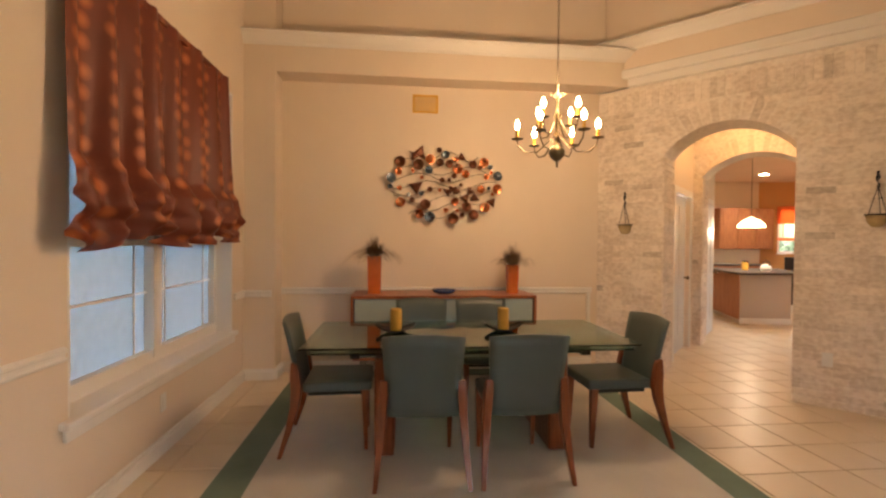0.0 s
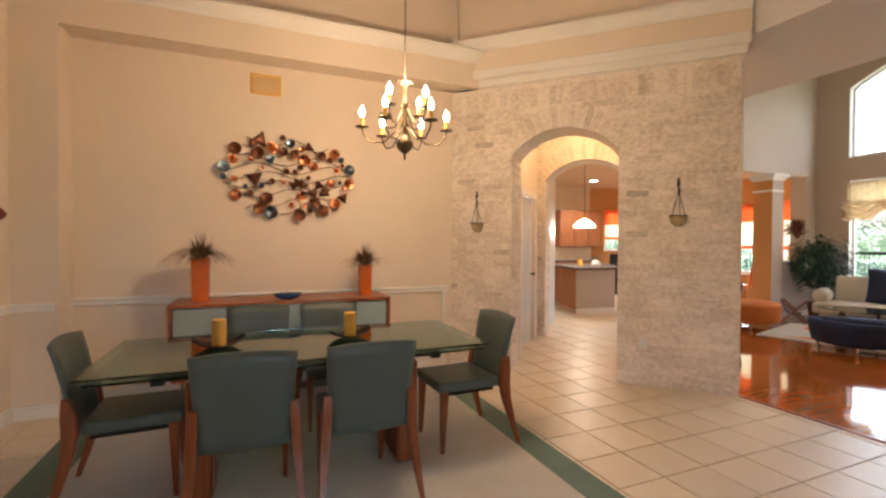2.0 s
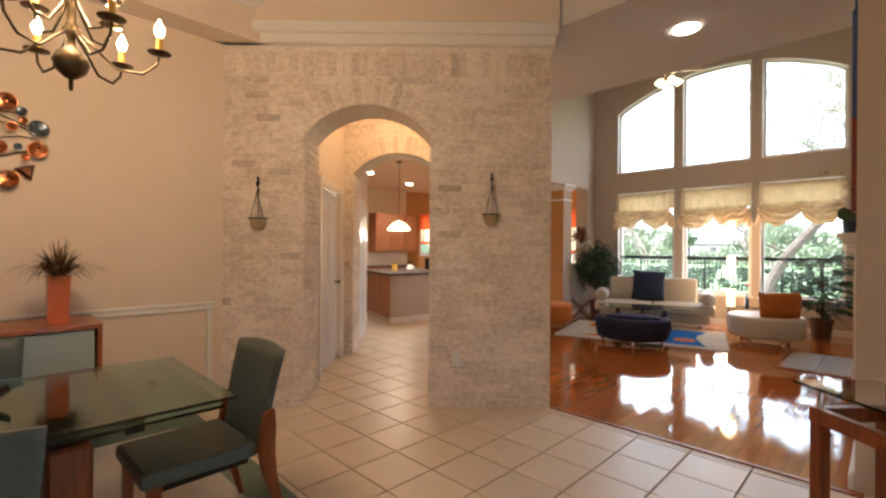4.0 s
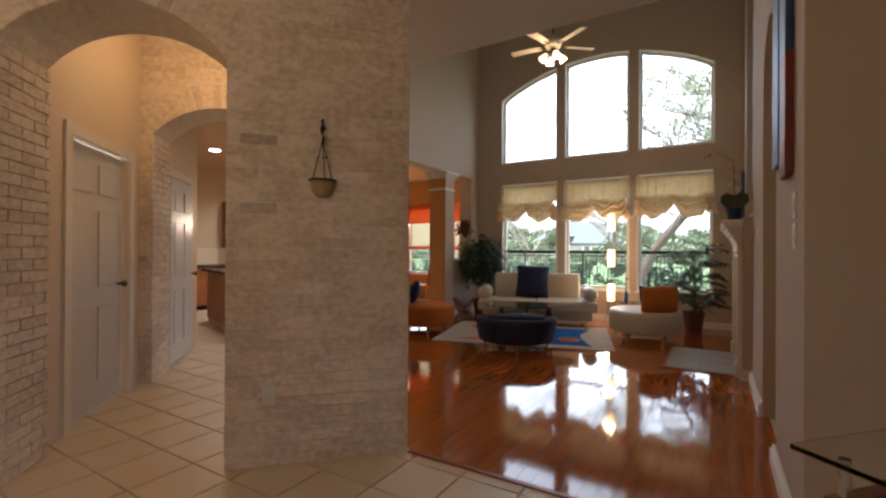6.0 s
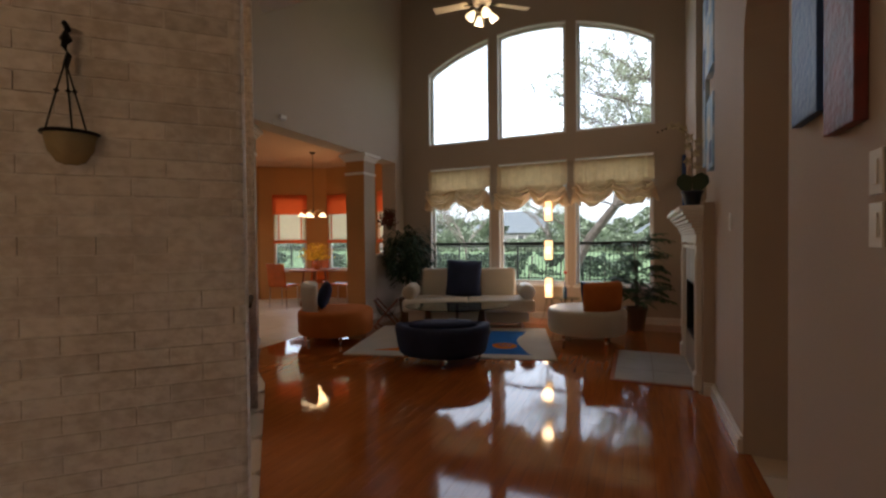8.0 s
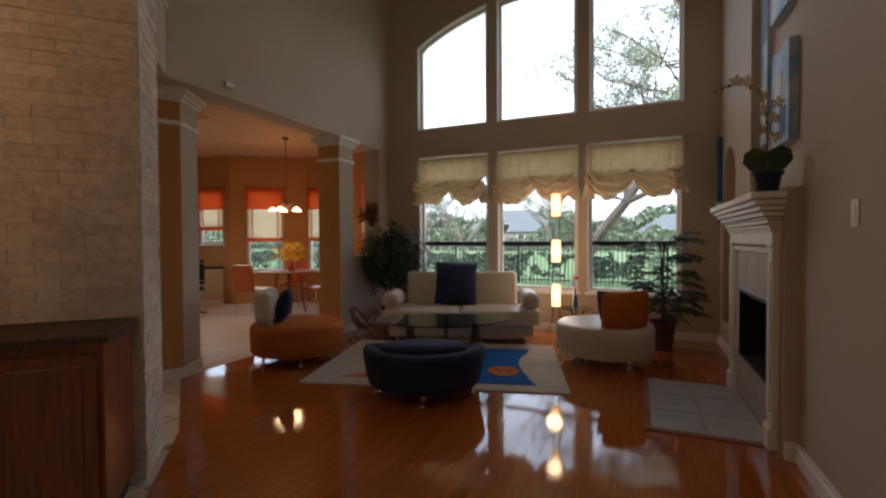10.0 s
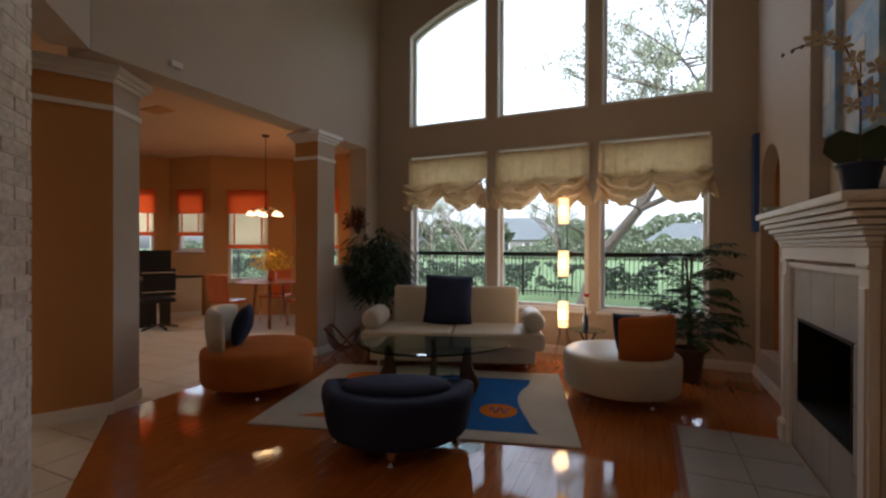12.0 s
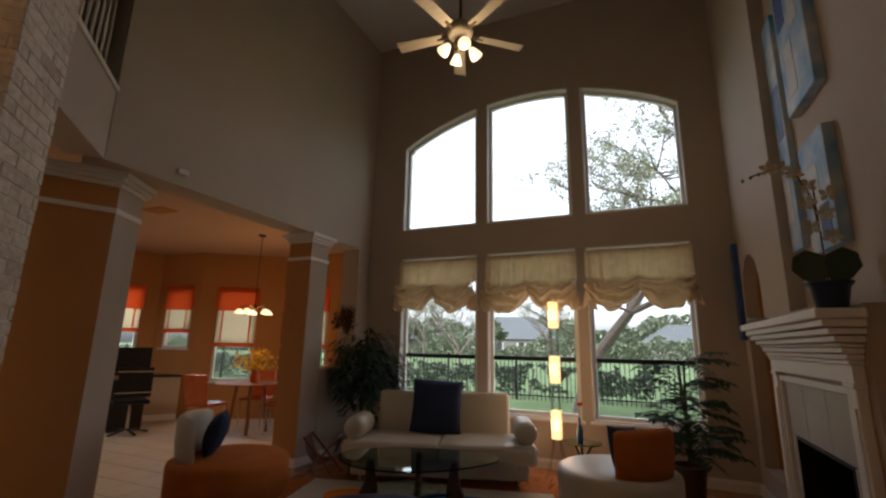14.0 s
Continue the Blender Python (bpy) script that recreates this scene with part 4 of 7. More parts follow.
for y, z in ((-0.4, 0), (0.4, 0)):
    link("bracket", tube([(0, y, z), (0.03, y, z)], 0.008, 6), M_BRONZE, art)

v = thing("wall_vent", pose(-3.87, 1.69, 2.93), "cream metal air vent high on the dining room wall", "vent")
link("frame", B((0.0005, 0.012, -0.14, -0.12, -0.10, 0.10), (0.0005, 0.012, 0.12, 0.14, -0.10, 0.10), (0.0005, 0.012, -0.12, 0.12, 0.08, 0.10), (0.0005, 0.012, -0.12, 0.12, -0.10, -0.08)), M_CANDLE, v)
for i in range(12):
    link("slat", B((0.001, 0.010, -0.115 + i * 0.02, -0.105 + i * 0.02, -0.0795, 0.0795)), M_CANDLE, v)

# hanging wall pockets on the brick
for s_, zt in ((0.34, 1.96), (2.35, 2.01)):
    p = thing("wall_pocket", BRICK_M @ pose(s_, 0, zt - 0.40), "small hanging clay wall pocket on twisted cords against the white brick", "wall pocket", "wall pockets on the brick wall")
    link("hook", tube([(0, 0, 0.40), (0, -0.03, 0.41), (0.004, -0.035, 0.37), (-0.006, -0.02, 0.34), (0.006, -0.02, 0.31), (0, -0.03, 0.27)], 0.009, 7), M_BLACK, p)
    link("leaf", lathe([(0.0, 0.0), (0.018, 0.02), (0.0, 0.06)], 7, m=pose(0, -0.022, 0.34)), M_BLACK, p)
    for sx in (-1, 0.3, 1):
        link("cord", tube([(0, -0.03, 0.29), (sx * 0.022, -0.035, 0.20), (sx * 0.055, -0.04, 0.06)], 0.003, 5), M_BLACK, p)
        link("bead", lathe([(0, -0.009), (0.009, 0), (0, 0.009)], 8, m=pose(sx * 0.024, -0.035, 0.19)), M_BLACK, p)
    link("bowl", lathe([(0.015, -0.045), (0.04, -0.035), (0.062, 0.0), (0.073, 0.055), (0.066, 0.055), (0.0, 0.03)], 18, arc=math.pi, start=math.pi), mat("pale_clay", (0.42, 0.32, 0.16), 0.8, var=0.2, scale=20, bump=0.3), p, smooth=True)
    link("rim", tube([(0.077 * math.cos(a), 0.0 - 0.077 * abs(math.sin(a)), 0.058) for a in [math.pi * i / 10 for i in range(11)]], 0.006, 6), M_BLACK, p)


def balloon(name, m, w, z_top, z_low, material, label, puffs, depth, seed, flare=0.0, group="", gather=0.35, sag_k=0.10, tails=False, pleats=0.012):
    """A gathered balloon shade: w wide, hung from z_top, with puffed folds at its foot; faces -y of m."""
    rnd_ = random.Random(seed)
    t_ = thing(name, m, label, "window shade", group)
    nu, nv = 90, 56
    H_ = z_top - z_low
    ph = [rnd_.uniform(0, 6.28) for _ in range(8)]
    bm = bmesh.new()
    grid = []
    for j in range(nv + 1):
        q = j / nv
        row = []
        for i in range(nu + 1):
            u = i / nu
            x = w * (u - 0.5) * (1 + flare * q * q)
            scal = abs(math.sin(math.pi * u * puffs))
            pleat = pleats * math.sin(u * 46 + ph[0] + 1.4 * math.sin(u * 9 + ph[1])) * (0.5 + q) + 0.006 * math.sin(u * 97 + ph[2] + 4 * q)
            low = max(0.0, (q - (1 - gather)) / gather)
            bulge = depth * math.sin(min(1.0, low) * math.pi) ** 0.8 * (0.35 + 0.65 * scal) if low > 0 else 0
            fold = low * (0.030 * math.sin(low * 15 + scal * 3.0 + ph[3] + u * 7) + 0.02 * math.sin(low * 26 - u * 31 + ph[4]))
            y = -0.03 - depth * 0.25 * q - pleat - bulge - fold
            sag = (1 - scal) * sag_k * H_ * low - 0.03 * low * math.sin(u * 13 + ph[5])
            z = z_top - H_ * q + sag * (1 if q > 0.5 else 0) + 0.006 * math.sin(u * 21 + q * 8)
            x += low * 0.02 * math.sin(low * 12 + u * 40 + ph[6])
            row.append(bm.verts.new((x, y, z)))
        grid.append(row)
    for a, b in zip(grid, grid[1:]):
        for i in range(nu):
            bm.faces.new((a[i], b[i], b[i + 1], a[i + 1]))
    link("cloth", bm, material, t_, smooth=True)
    if tails:
        # knotted tails hang at both ends of the gathered part
        for s_ in (-1, 1):
            bm = bmesh.new()
            for k in range(3):
                pts = []
                x0_, zt_ = s_ * (w * 0.47 - 0.03 * k), z_top - H_ * 0.62
                for i in range(7):
                    q = i / 6
                    pts.append((x0_ + s_ * 0.02 * math.sin(q * 5 + k), -0.10 - 0.02 * k, zt_ - q * (0.30 - 0.05 * k)))
                tube(pts, 0.018 + 0.010 * k, 7, bm, 1.7)
            link("tail", bm, material, t_, smooth=True)
    link("headrail", B((-w / 2, w / 2, -0.028, -0.002, z_top - 0.03, z_top + 0.012)), material, t_)
    return t_


M_RED = mat("orange_patterned_silk", (0.17, 0.026, 0.008), 0.5, var=0.3, scale=4, bump=0.12, fine=150, spec=0.5)
n_, l_ = M_RED.node_tree.nodes, M_RED.node_tree.links
vo = n_.new("ShaderNodeTexVoronoi")
vo.inputs["Scale"].default_value = 8.5
vo.inputs["Randomness"].default_value = 0.25
mr_ = n_.new("ShaderNodeMapRange")
mr_.inputs["From Min"].default_value, mr_.inputs["From Max"].default_value = 0.15, 0.45
mr_.inputs["To Min"].default_value, mr_.inputs["To Max"].default_value = 1, 0
mx_ = n_.new("ShaderNodeMix")
mx_.data_type = "RGBA"
mx_.inputs["B"].default_value = (0.48, 0.145, 0.05, 1)
b_ = n_["Principled BSDF"]
l_.new(n_["Texture Coordinate"].outputs["Object"], vo.inputs["Vector"])
l_.new(vo.outputs["Distance"], mr_.inputs["Value"])
l_.new(mr_.outputs["Result"], mx_.inputs["Factor"])
l_.new(b_.inputs["Base Color"].links[0].from_socket, mx_.inputs["A"])
l_.new(mx_.outputs["Result"], b_.inputs["Base Color"])
balloon("balloon_shade", pose(-2.10, SOUTH, 0, 0, 0, 180), 2.02, 2.84, 1.38, M_RED, "burnt orange patterned silk balloon shade gathered over the dining window", 5, 0.10, 3, 0.04, gather=0.30, sag_k=0.035, pleats=0.042)


def swag_shade(name, m, w, z_top, z_low, material, label, seed, group, swags=2):
    """A sheer shade: a gathered flat head, bunched folds that swag between ties, and knotted tails at both ends."""
    rnd_ = random.Random(seed)
    t_ = thing(name, m, label, "window shade", group)
    nu, nv = 96, 60
    ph = [rnd_.uniform(0, 6.28) for _ in range(8)]
    mid = z_top - 0.46 * (z_top - z_low)
    bm, grid = bmesh.new(), []
    for j in range(nv + 1):
        q = j / nv
        row = []
        for i in range(nu + 1):
            u = i / nu
            tie = abs(math.sin(math.pi * u * swags)) ** 0.8
            s_ = max(0.0, (q - 0.40) / 0.60)
            pleat = 0.010 * math.sin(u * 52 + ph[0] + 1.7 * math.sin(u * 8 + ph[1])) + 0.006 * math.sin(u * 111 + ph[2])
            x = w * (u - 0.5) * (1 - 0.07 * math.sin(math.pi * min(1, s_ * 1.4)))
            if s_ <= 0:
                z = z_top - (z_top - mid) * q / 0.40
                y = -0.035 - pleat * (0.6 + q)
            else:
                drop = (z_low - mid) * (0.48 + 0.52 * tie)
                z = mid + drop * s_ + 0.012 * math.sin(u * 30 + 5 * s_ + ph[3])
                roll = abs(math.sin(math.pi * (3.3 * s_ + 0.35 * math.sin(u * 9 + ph[4]) + 0.2 * math.sin(u * 23 + ph[5]))))
                y = -0.035 - pleat - 0.10 * math.sin(math.pi * min(1.0, s_ * 1.05)) * (0.45 + 0.55 * tie) - 0.17 * roll * min(1, s_ * 5)
                z -= 0.050 * roll * tie
                x += 0.014 * math.sin(s_ * 14 + u * 37 + ph[6])
            row.append(bm.verts.new((x, y, z)))
        grid.append(row)
    for a_, b_ in zip(grid, grid[1:]):
        for i in range(nu):
            bm.faces.new((a_[i], b_[i], b_[i + 1], a_[i + 1]))
    link("cloth", bm, material, t_, smooth=True)
    for s_ in (-1, 1):
        # a tail of ruffled cloth widening downwards from its knot
        bm, rings = bmesh.new(), []
        top_, L = mid - 0.06, 0.30 + rnd_.uniform(-0.03, 0.03)
        for j in range(9):
            q = j / 8
            r = 0.022 + 0.052 * q ** 0.8 - (0.02 if j == 1 else 0)
            rings.append([bm.verts.new((s_ * (w * 0.455 + 0.02 * q) + r * (1 + 0.3 * math.sin(5 * a_ + ph[7])) * math.cos(a_), -0.09 - 0.02 * math.sin(3 * q) + 0.6 * r * (1 + 0.3 * math.sin(4 * a_ + 3 * q)) * math.sin(a_), top_ - L * q - 0.03 * q * math.sin(a_ * 2 + ph[7]))) for a_ in [2 * math.pi * k / 20 for k in range(20)]])
        for a_, b_ in zip(rings, rings[1:]):
            for k in range(20):
                bm.faces.new((a_[k], a_[(k + 1) % 20], b_[(k + 1) % 20], b_[k]))
        bm.faces.new(rings[0][::-1])
        link("tail", bm, material, t_, smooth=True)
    link("headrail", B((-w / 2, w / 2, -0.028, -0.002, z_top - 0.03, z_top + 0.008)), material, t_)
    return t_


for (a, b), sd, zl in zip(LOW, (11, 12, 13), (1.93, 1.90, 1.93)):
    swag_shade("balloon_shade", pose((a + b) / 2, NORTH - 0.005, 0), b - a + 0.02, 2.56, zl - 0.07, M_SHEER, "cream sheer balloon shade gathered over a living room window", sd, "cream balloon shades")

# ---- living room things ----
# fireplace mantel, surround and hearth
mt = thing("fireplace_mantel", pose(-0.001, 9.415, 0), "white painted fireplace mantel with stepped mouldings and pale tile surround", "fireplace")
for y in (-0.612, 0.612):
    link("pilaster", B((-0.042, 0, y - 0.053, y + 0.053, 0.16, 1.24), (-0.050, -0.0421, y - 0.034, y + 0.034, 0.24, 1.16), bevel=0.004), M_TRIM, mt)
    link("plinth", B((-0.062, 0, y - 0.063, y + 0.063, 0.012, 0.145), (-0.053, 0, y - 0.057, y + 0.057, 0.1455, 0.16), bevel=0.004), M_TRIM, mt)
    link("pilaster_cap", B((-0.052, 0, y - 0.060, y + 0.060, 1.2405, 1.262), bevel=0.003), M_TRIM, mt)
link("frieze", B((-0.044, 0, -0.665, 0.665, 1.2625, 1.375)), M_TRIM, mt)
link("inner_moulding", B((-0.034, 0, -0.558, 0.558, 1.205, 1.24), (-0.034, 0, -0.558, -0.530, 0.012, 1.205), (-0.034, 0, 0.530, 0.558, 0.012, 1.205), bevel=0.005), M_TRIM, mt)
bm = bmesh.new()
for d, h, z, zb in ((0.056, 0.68, 1.36, 0.020), (0.064, 0.69, 1.385, 0.022), (0.078, 0.70, 1.412, 0.024), (0.086, 0.71, 1.430, 0.015), (0.108, 0.73, 1.462, 0.028), (0.130, 0.75, 1.494, 0.028), (0.152, 0.77, 1.530, 0.032)):
    box(bm, -d, 0, -h, h, z - zb, z, 0.004)
link("bed_moulding", bm, M_TRIM, mt)
link("firebox_lining", B((0.002, 0.219, -0.414, 0.414, 0.871, 0.879), (0.002, 0.219, -0.414, 0.414, 0.351, 0.356), (0.002, 0.219, -0.4145, -0.406, 0.3561, 0.87), (0.002, 0.219, 0.406, 0.4145, 0.3561, 0.87)), M_SOOT, mt, "sooty black lining")
link("shelf", B((-0.178, 0, -0.79, 0.79, 1.531, 1.575), bevel=0.008, seg=2), M_TRIM, mt)
for ya, yb, za, zb in [(-0.529, -0.418, 0.02, 0.26), (-0.529, -0.418, 0.265, 0.58), (-0.529, -0.418, 0.585, 0.878), (0.418, 0.529, 0.02, 0.26), (0.418, 0.529, 0.265, 0.58), (0.418, 0.529, 0.585, 0.878), (-0.529, -0.178, 0.885, 1.204), (-0.175, 0.175, 0.885, 1.204), (0.178, 0.529, 0.885, 1.204), (-0.415, -0.140, 0.02, 0.345), (-0.137, 0.137, 0.02, 0.345), (0.140, 0.415, 0.02, 0.345)]:
    link("surround_tile", B((-0.012, 0, ya, yb, za, zb), bevel=0.002), M_HEARTH, mt, "pale stone tile")
link("firebox_frame", B((-0.016, 0, -0.417, -0.403, 0.35, 0.88), (-0.016, 0, 0.403, 0.417, 0.35, 0.88), (-0.016, 0, -0.403, 0.403, 0.866, 0.88), (-0.016, 0, -0.403, 0.403, 0.35, 0.36)), M_BLACK, mt)
hearth = thing("hearth", pose(0, 0, 0), "pale stone tiled hearth set in the wood floor before the fireplace", "hearth")
link("bed", B((-0.70, -0.03, 8.83, 10.00, 0.0, 0.012)), M_GROUT, hearth)
for i in range(2):
    for j in range(3):
        link("hearth_tile", B((-0.695 + i * 0.335, -0.695 + i * 0.335 + 0.328, 8.835 + j * 0.389, 8.835 + j * 0.389 + 0.382, 0.012, 0.022), bevel=0.002), M_HEARTH, hearth)
link("edge_strip", B((-0.735, -0.701, 8.80, 10.03, 0.002, 0.016), (-0.70, -0.03, 8.80, 8.829, 0.002, 0.016), (-0.70, -0.03, 10.001, 10.03, 0.002, 0.016)), M_CHERRY_X, hearth)

# living room rug
RUG = pose(-3.62, 8.70, 0, 0, 0, 14.7)
RW, RD = 2.41, 1.72
rg = thing("living_rug", RUG, "cream rug with blue and orange wave shapes under the glass table", "rug")
link("field", B((0, RW, 0, RD, 0.003, 0.018), bevel=0.004), M_RUG_C, rg)
blue = [(1.12, 0.16)] + [(2.14, 0.16)] + [(2.12 - 0.13 * math.sin(math.pi * min(1.0, q * 1.15)) + 0.03 * math.sin(q * 6.28), 0.16 + 1.30 * q) for q in [i / 14 for i in range(1, 15)]] + [(1.30, 1.46), (1.12, 1.30)]
link("blue_shape", slab(blue, 0.0185, 0.021), M_RUG_B, rg, "bright blue wavy field")
def blob(cx_, cy_, rx, ry, n=28, wob=0.05, ph=0.0):
    return [(cx_ + rx * (1 + wob * math.sin(3 * a + ph)) * math.cos(a), cy_ + ry * (1 + wob * math.sin(3 * a + ph)) * math.sin(a)) for a in [2 * math.pi * i / n for i in range(n)]]
link("orange_spot", slab(blob(1.84, 0.56, 0.15, 0.15, wob=0.02), 0.0215, 0.024), M_RUG_O, rg, "round orange spot")
link("spot_squiggle", tube([(1.77 + 0.15 * q, 0.56 + 0.06 * math.sin(q * 14), 0.024) for q in [i / 16 for i in range(17)]], 0.006, 5), M_RUG_B, rg)
link("orange_shape", slab([(0.30, 0.20), (1.119, 0.20), (1.119, 0.45), (0.9, 0.5), (0.7, 0.42), (0.5, 0.30)], 0.0185, 0.021), M_RUG_O, rg, "orange wavy field")
link("orange_ring", slab(blob(0.55, 1.25, 0.26, 0.22), 0.0185, 0.021), M_RUG_O, rg)

# sofa
sf = thing("sofa", pose(-2.78, 10.60, 0, 0, 0, 19), "cream leather sofa with round bolster arms before the windows", "sofa")
link("base", B((-0.90, 0.90, 0.10, 0.80, 0.09, 0.24), bevel=0.01), M_CREAM_L, sf)
for sx in (-1, 1):
    link("seat_cushion", B((min(0, sx * 0.985) + 0.003, max(0, sx * 0.985) - 0.003, 0.0, 0.70, 0.245, 0.43), bevel=0.045, seg=4), M_CREAM_L, sf, smooth=True)
    link("bolster", lathe([(0.0, 0.0), (0.07, 0.004), (0.105, 0.03), (0.115, 0.08), (0.115, 0.46), (0.105, 0.51), (0.07, 0.536), (0, 0.54)], 24, m=pose(sx * 0.88, 0.06, 0.535, -90, 0, 0)), M_CREAM_L, sf, smooth=True)
    for yy in (0.12, 0.74):
        link("leg", lathe([(0.018, 0), (0.014, 0.02), (0.022, 0.09)], 12, m=pose(sx * 0.8, yy, 0)), M_CHROME, sf)
bm = B((-0.76, 0.76, -0.08, 0.08, 0.0, 0.50), bevel=0.05, seg=4)
bmesh.ops.transform(bm, matrix=pose(0, 0.74, 0.36, -9, 0, 0), verts=bm.verts)
link("backrest", bm, M_CREAM_L, sf, smooth=True)


def pillow(m, w, label, material=M_NAVY, group="navy pillows"):
    bm = bmesh.new()
    n = 12
    for side in (1, -1):
        g = [[bm.verts.new((w * (i / n - 0.5) * (1 - 0.06 * math.sin(math.pi * j / n)), side * 0.085 * (math.sin(math.pi * i / n) * math.sin(math.pi * j / n)) ** 0.45, w * (j / n) * 1.0 + 0.012 * math.sin(math.pi * i / n) * (-1 if j < n / 2 else -0.5))) for i in range(n + 1)] for j in range(n + 1)]
        for j in range(n):
            for i in range(n):
                f = (g[j][i], g[j][i + 1], g[j + 1][i + 1], g[j + 1][i])
                bm.faces.new(f if side < 0 else f[::-1])
    bmesh.ops.remove_doubles(bm, verts=bm.verts, dist=0.0008)
    p = link("pillow", bm, material, smooth=True)
    p.matrix_basis = m
    return tagged(p, label, "pillow", group)


pillow(pose(-2.78, 10.60, 0, 0, 0, 19) @ pose(-0.08, 0.50, 0.44, -14, 3, 4), 0.57, "large square navy pillow leaning on the cream sofa back")


def round_chair(m, seat_m, back_m, label, a0):
    """A round low chair with a curved back centred on the angle a0."""
    c = thing("round_chair", m, label, "armchair", "round low chairs")
    link("seat", lathe([(0.44, 0.10), (0.475, 0.11), (0.49, 0.14), (0.495, 0.36), (0.485, 0.395), (0.45, 0.415), (0.30, 0.425), (0.0, 0.428)], 48), seat_m, c, smooth=True)
    bm = bmesh.new()
    sec = [(-0.05, 0.0), (0.05, 0.0), (0.062, 0.15), (0.055, 0.30), (0.035, 0.35), (0.0, 0.37), (-0.035, 0.35), (-0.05, 0.28)]
    n = 20
    rings = []
    for i in range(n + 1):
        q = i / n
        a = radians(a0 + (-52 + 104 * q))
        e = math.sin(math.pi * min(1, max(0, q))) ** 0.35 if 0 < q < 1 else 0.0
        rings.append([bm.verts.new(((0.38 + dx * (0.25 + 0.75 * e) + 0.05 * z) * math.cos(a), (0.38 + dx * (0.25 + 0.75 * e) + 0.05 * z) * math.sin(a), 0.41 + z * (0.90 + 0.10 * e))) for dx, z in sec])
    for a, b in zip(rings, rings[1:]):
        for k in range(len(sec)):
            bm.faces.new((a[k], a[(k + 1) % len(sec)], b[(k + 1) % len(sec)], b[k]))
    bm.faces.new(rings[0])
    bm.faces.new(rings[-1][::-1])
    bmesh.ops.recalc_face_normals(bm, faces=bm.faces)
    link("backrest", bm, back_m, c, "curved cream backrest" if back_m is M_CREAM_L else "curved orange backrest", smooth=True)
    for k in range(4):
        a = radians(45 + 90 * k)
        link("leg", lathe([(0.020, 0), (0.013, 0.025), (0.026, 0.105)], 12, m=pose(0.36 * math.cos(a), 0.36 * math.sin(a), 0)), M_CHROME, c)
    return c


round_chair(pose(-4.22, 9.38, 0.003), M_ORANGE, M_CREAM_L, "round orange chair with a curved cream back on the wood floor", 218)
pillow(pose(-4.27, 9.36, 0.435, 0, 0, -48) @ pose(0, -0.14, 0.0, -16, 0, 0), 0.36, "navy pillow on the orange round chair")
round_chair(pose(-1.11, 10.56, 0.003), M_CREAM_L, M_ORANGE, "round cream chair with a curved orange back beside the rug", -38)
pillow(pose(-1.11, 10.56, 0.435, 0, 0, 52) @ pose(-0.03, -0.15, -0.02, -16, 6, 0), 0.35, "navy pillow on the cream round chair")

# crescent bench
bn = thing("crescent_bench", pose(-2.47, 8.95, 0.003, 0, 0, 24), "navy upholstered crescent bench with small round feet at the rug's edge", "bench")
hw, dp = 0.53, 0.52
def cres(k, n=30):
    return [(hw * k * math.cos(math.pi + math.pi * i / n), dp * k * math.sin(math.pi + math.pi * i / n) + 0.04) for i in range(n + 1)]
bm = bmesh.new()
rings = []
for k, z in ((0.84, 0.09), (0.90, 0.10), (0.93, 0.15), (0.99, 0.33), (0.985, 0.375), (0.95, 0.40), (0.88, 0.405), (0.80, 0.39)):
    pts = cres(k) + [(hw * k * (1 - 2 * i / 12), 0.04 + 0.04 * math.sin(math.pi * i / 12) + 0.0) for i in range(1, 12)]
    rings.append([bm.verts.new((x, y, z)) for x, y in pts])
for a, b in zip(rings, rings[1:]):
    for i in range(len(a)):
        j = (i + 1) % len(a)
        bm.faces.new((a[i], a[j], b[j], b[i]))
bm.faces.new(rings[0][::-1])
bm.faces.new(rings[-1])
link("body", bm, M_NAVY, bn, smooth=True)
bm = lathe([(0.42, 0.0), (0.43, 0.03), (0.40, 0.055), (0.25, 0.066), (0, 0.068)], 36, m=pose(0, -0.10, 0.375) @ Matrix.Diagonal((0.86, 0.46, 1, 1)))
link("seat_cushion", bm, M_NAVY, bn, smooth=True)
for x, y in ((-0.40, -0.06), (0.40, -0.06), (0.0, -0.40)):
    link("foot", lathe([(0.030, 0), (0.030, 0.012), (0.012, 0.03), (0.014, 0.05), (0.030, 0.06), (0.030, 0.10)], 14, m=pose(x, y, 0)), M_CHROME, bn)

# glass coffee table
ct = thing("coffee_table", pose(-2.72, 9.98, 0.021, 0, 0, 24), "free-form glass coffee table on sculpted wooden fins over the rug", "coffee table")
link("tabletop", slab(blob(0, 0, 0.70, 0.41, 40, 0.07, 0.6), 0.40, 0.413), M_GLASS_CT, ct, "rounded clear green glass top")
link("shelf", slab(blob(-0.02, -0.05, 0.38, 0.22, 30, 0.08, 1.6), 0.17, 0.18), M_GLASS_CT, ct, "small rounded lower glass shelf")
M_FIN = wood("walnut_fin", (0.07, 0.035, 0.018), (0.15, 0.08, 0.04), 0.35, (14, 14, 1.5))


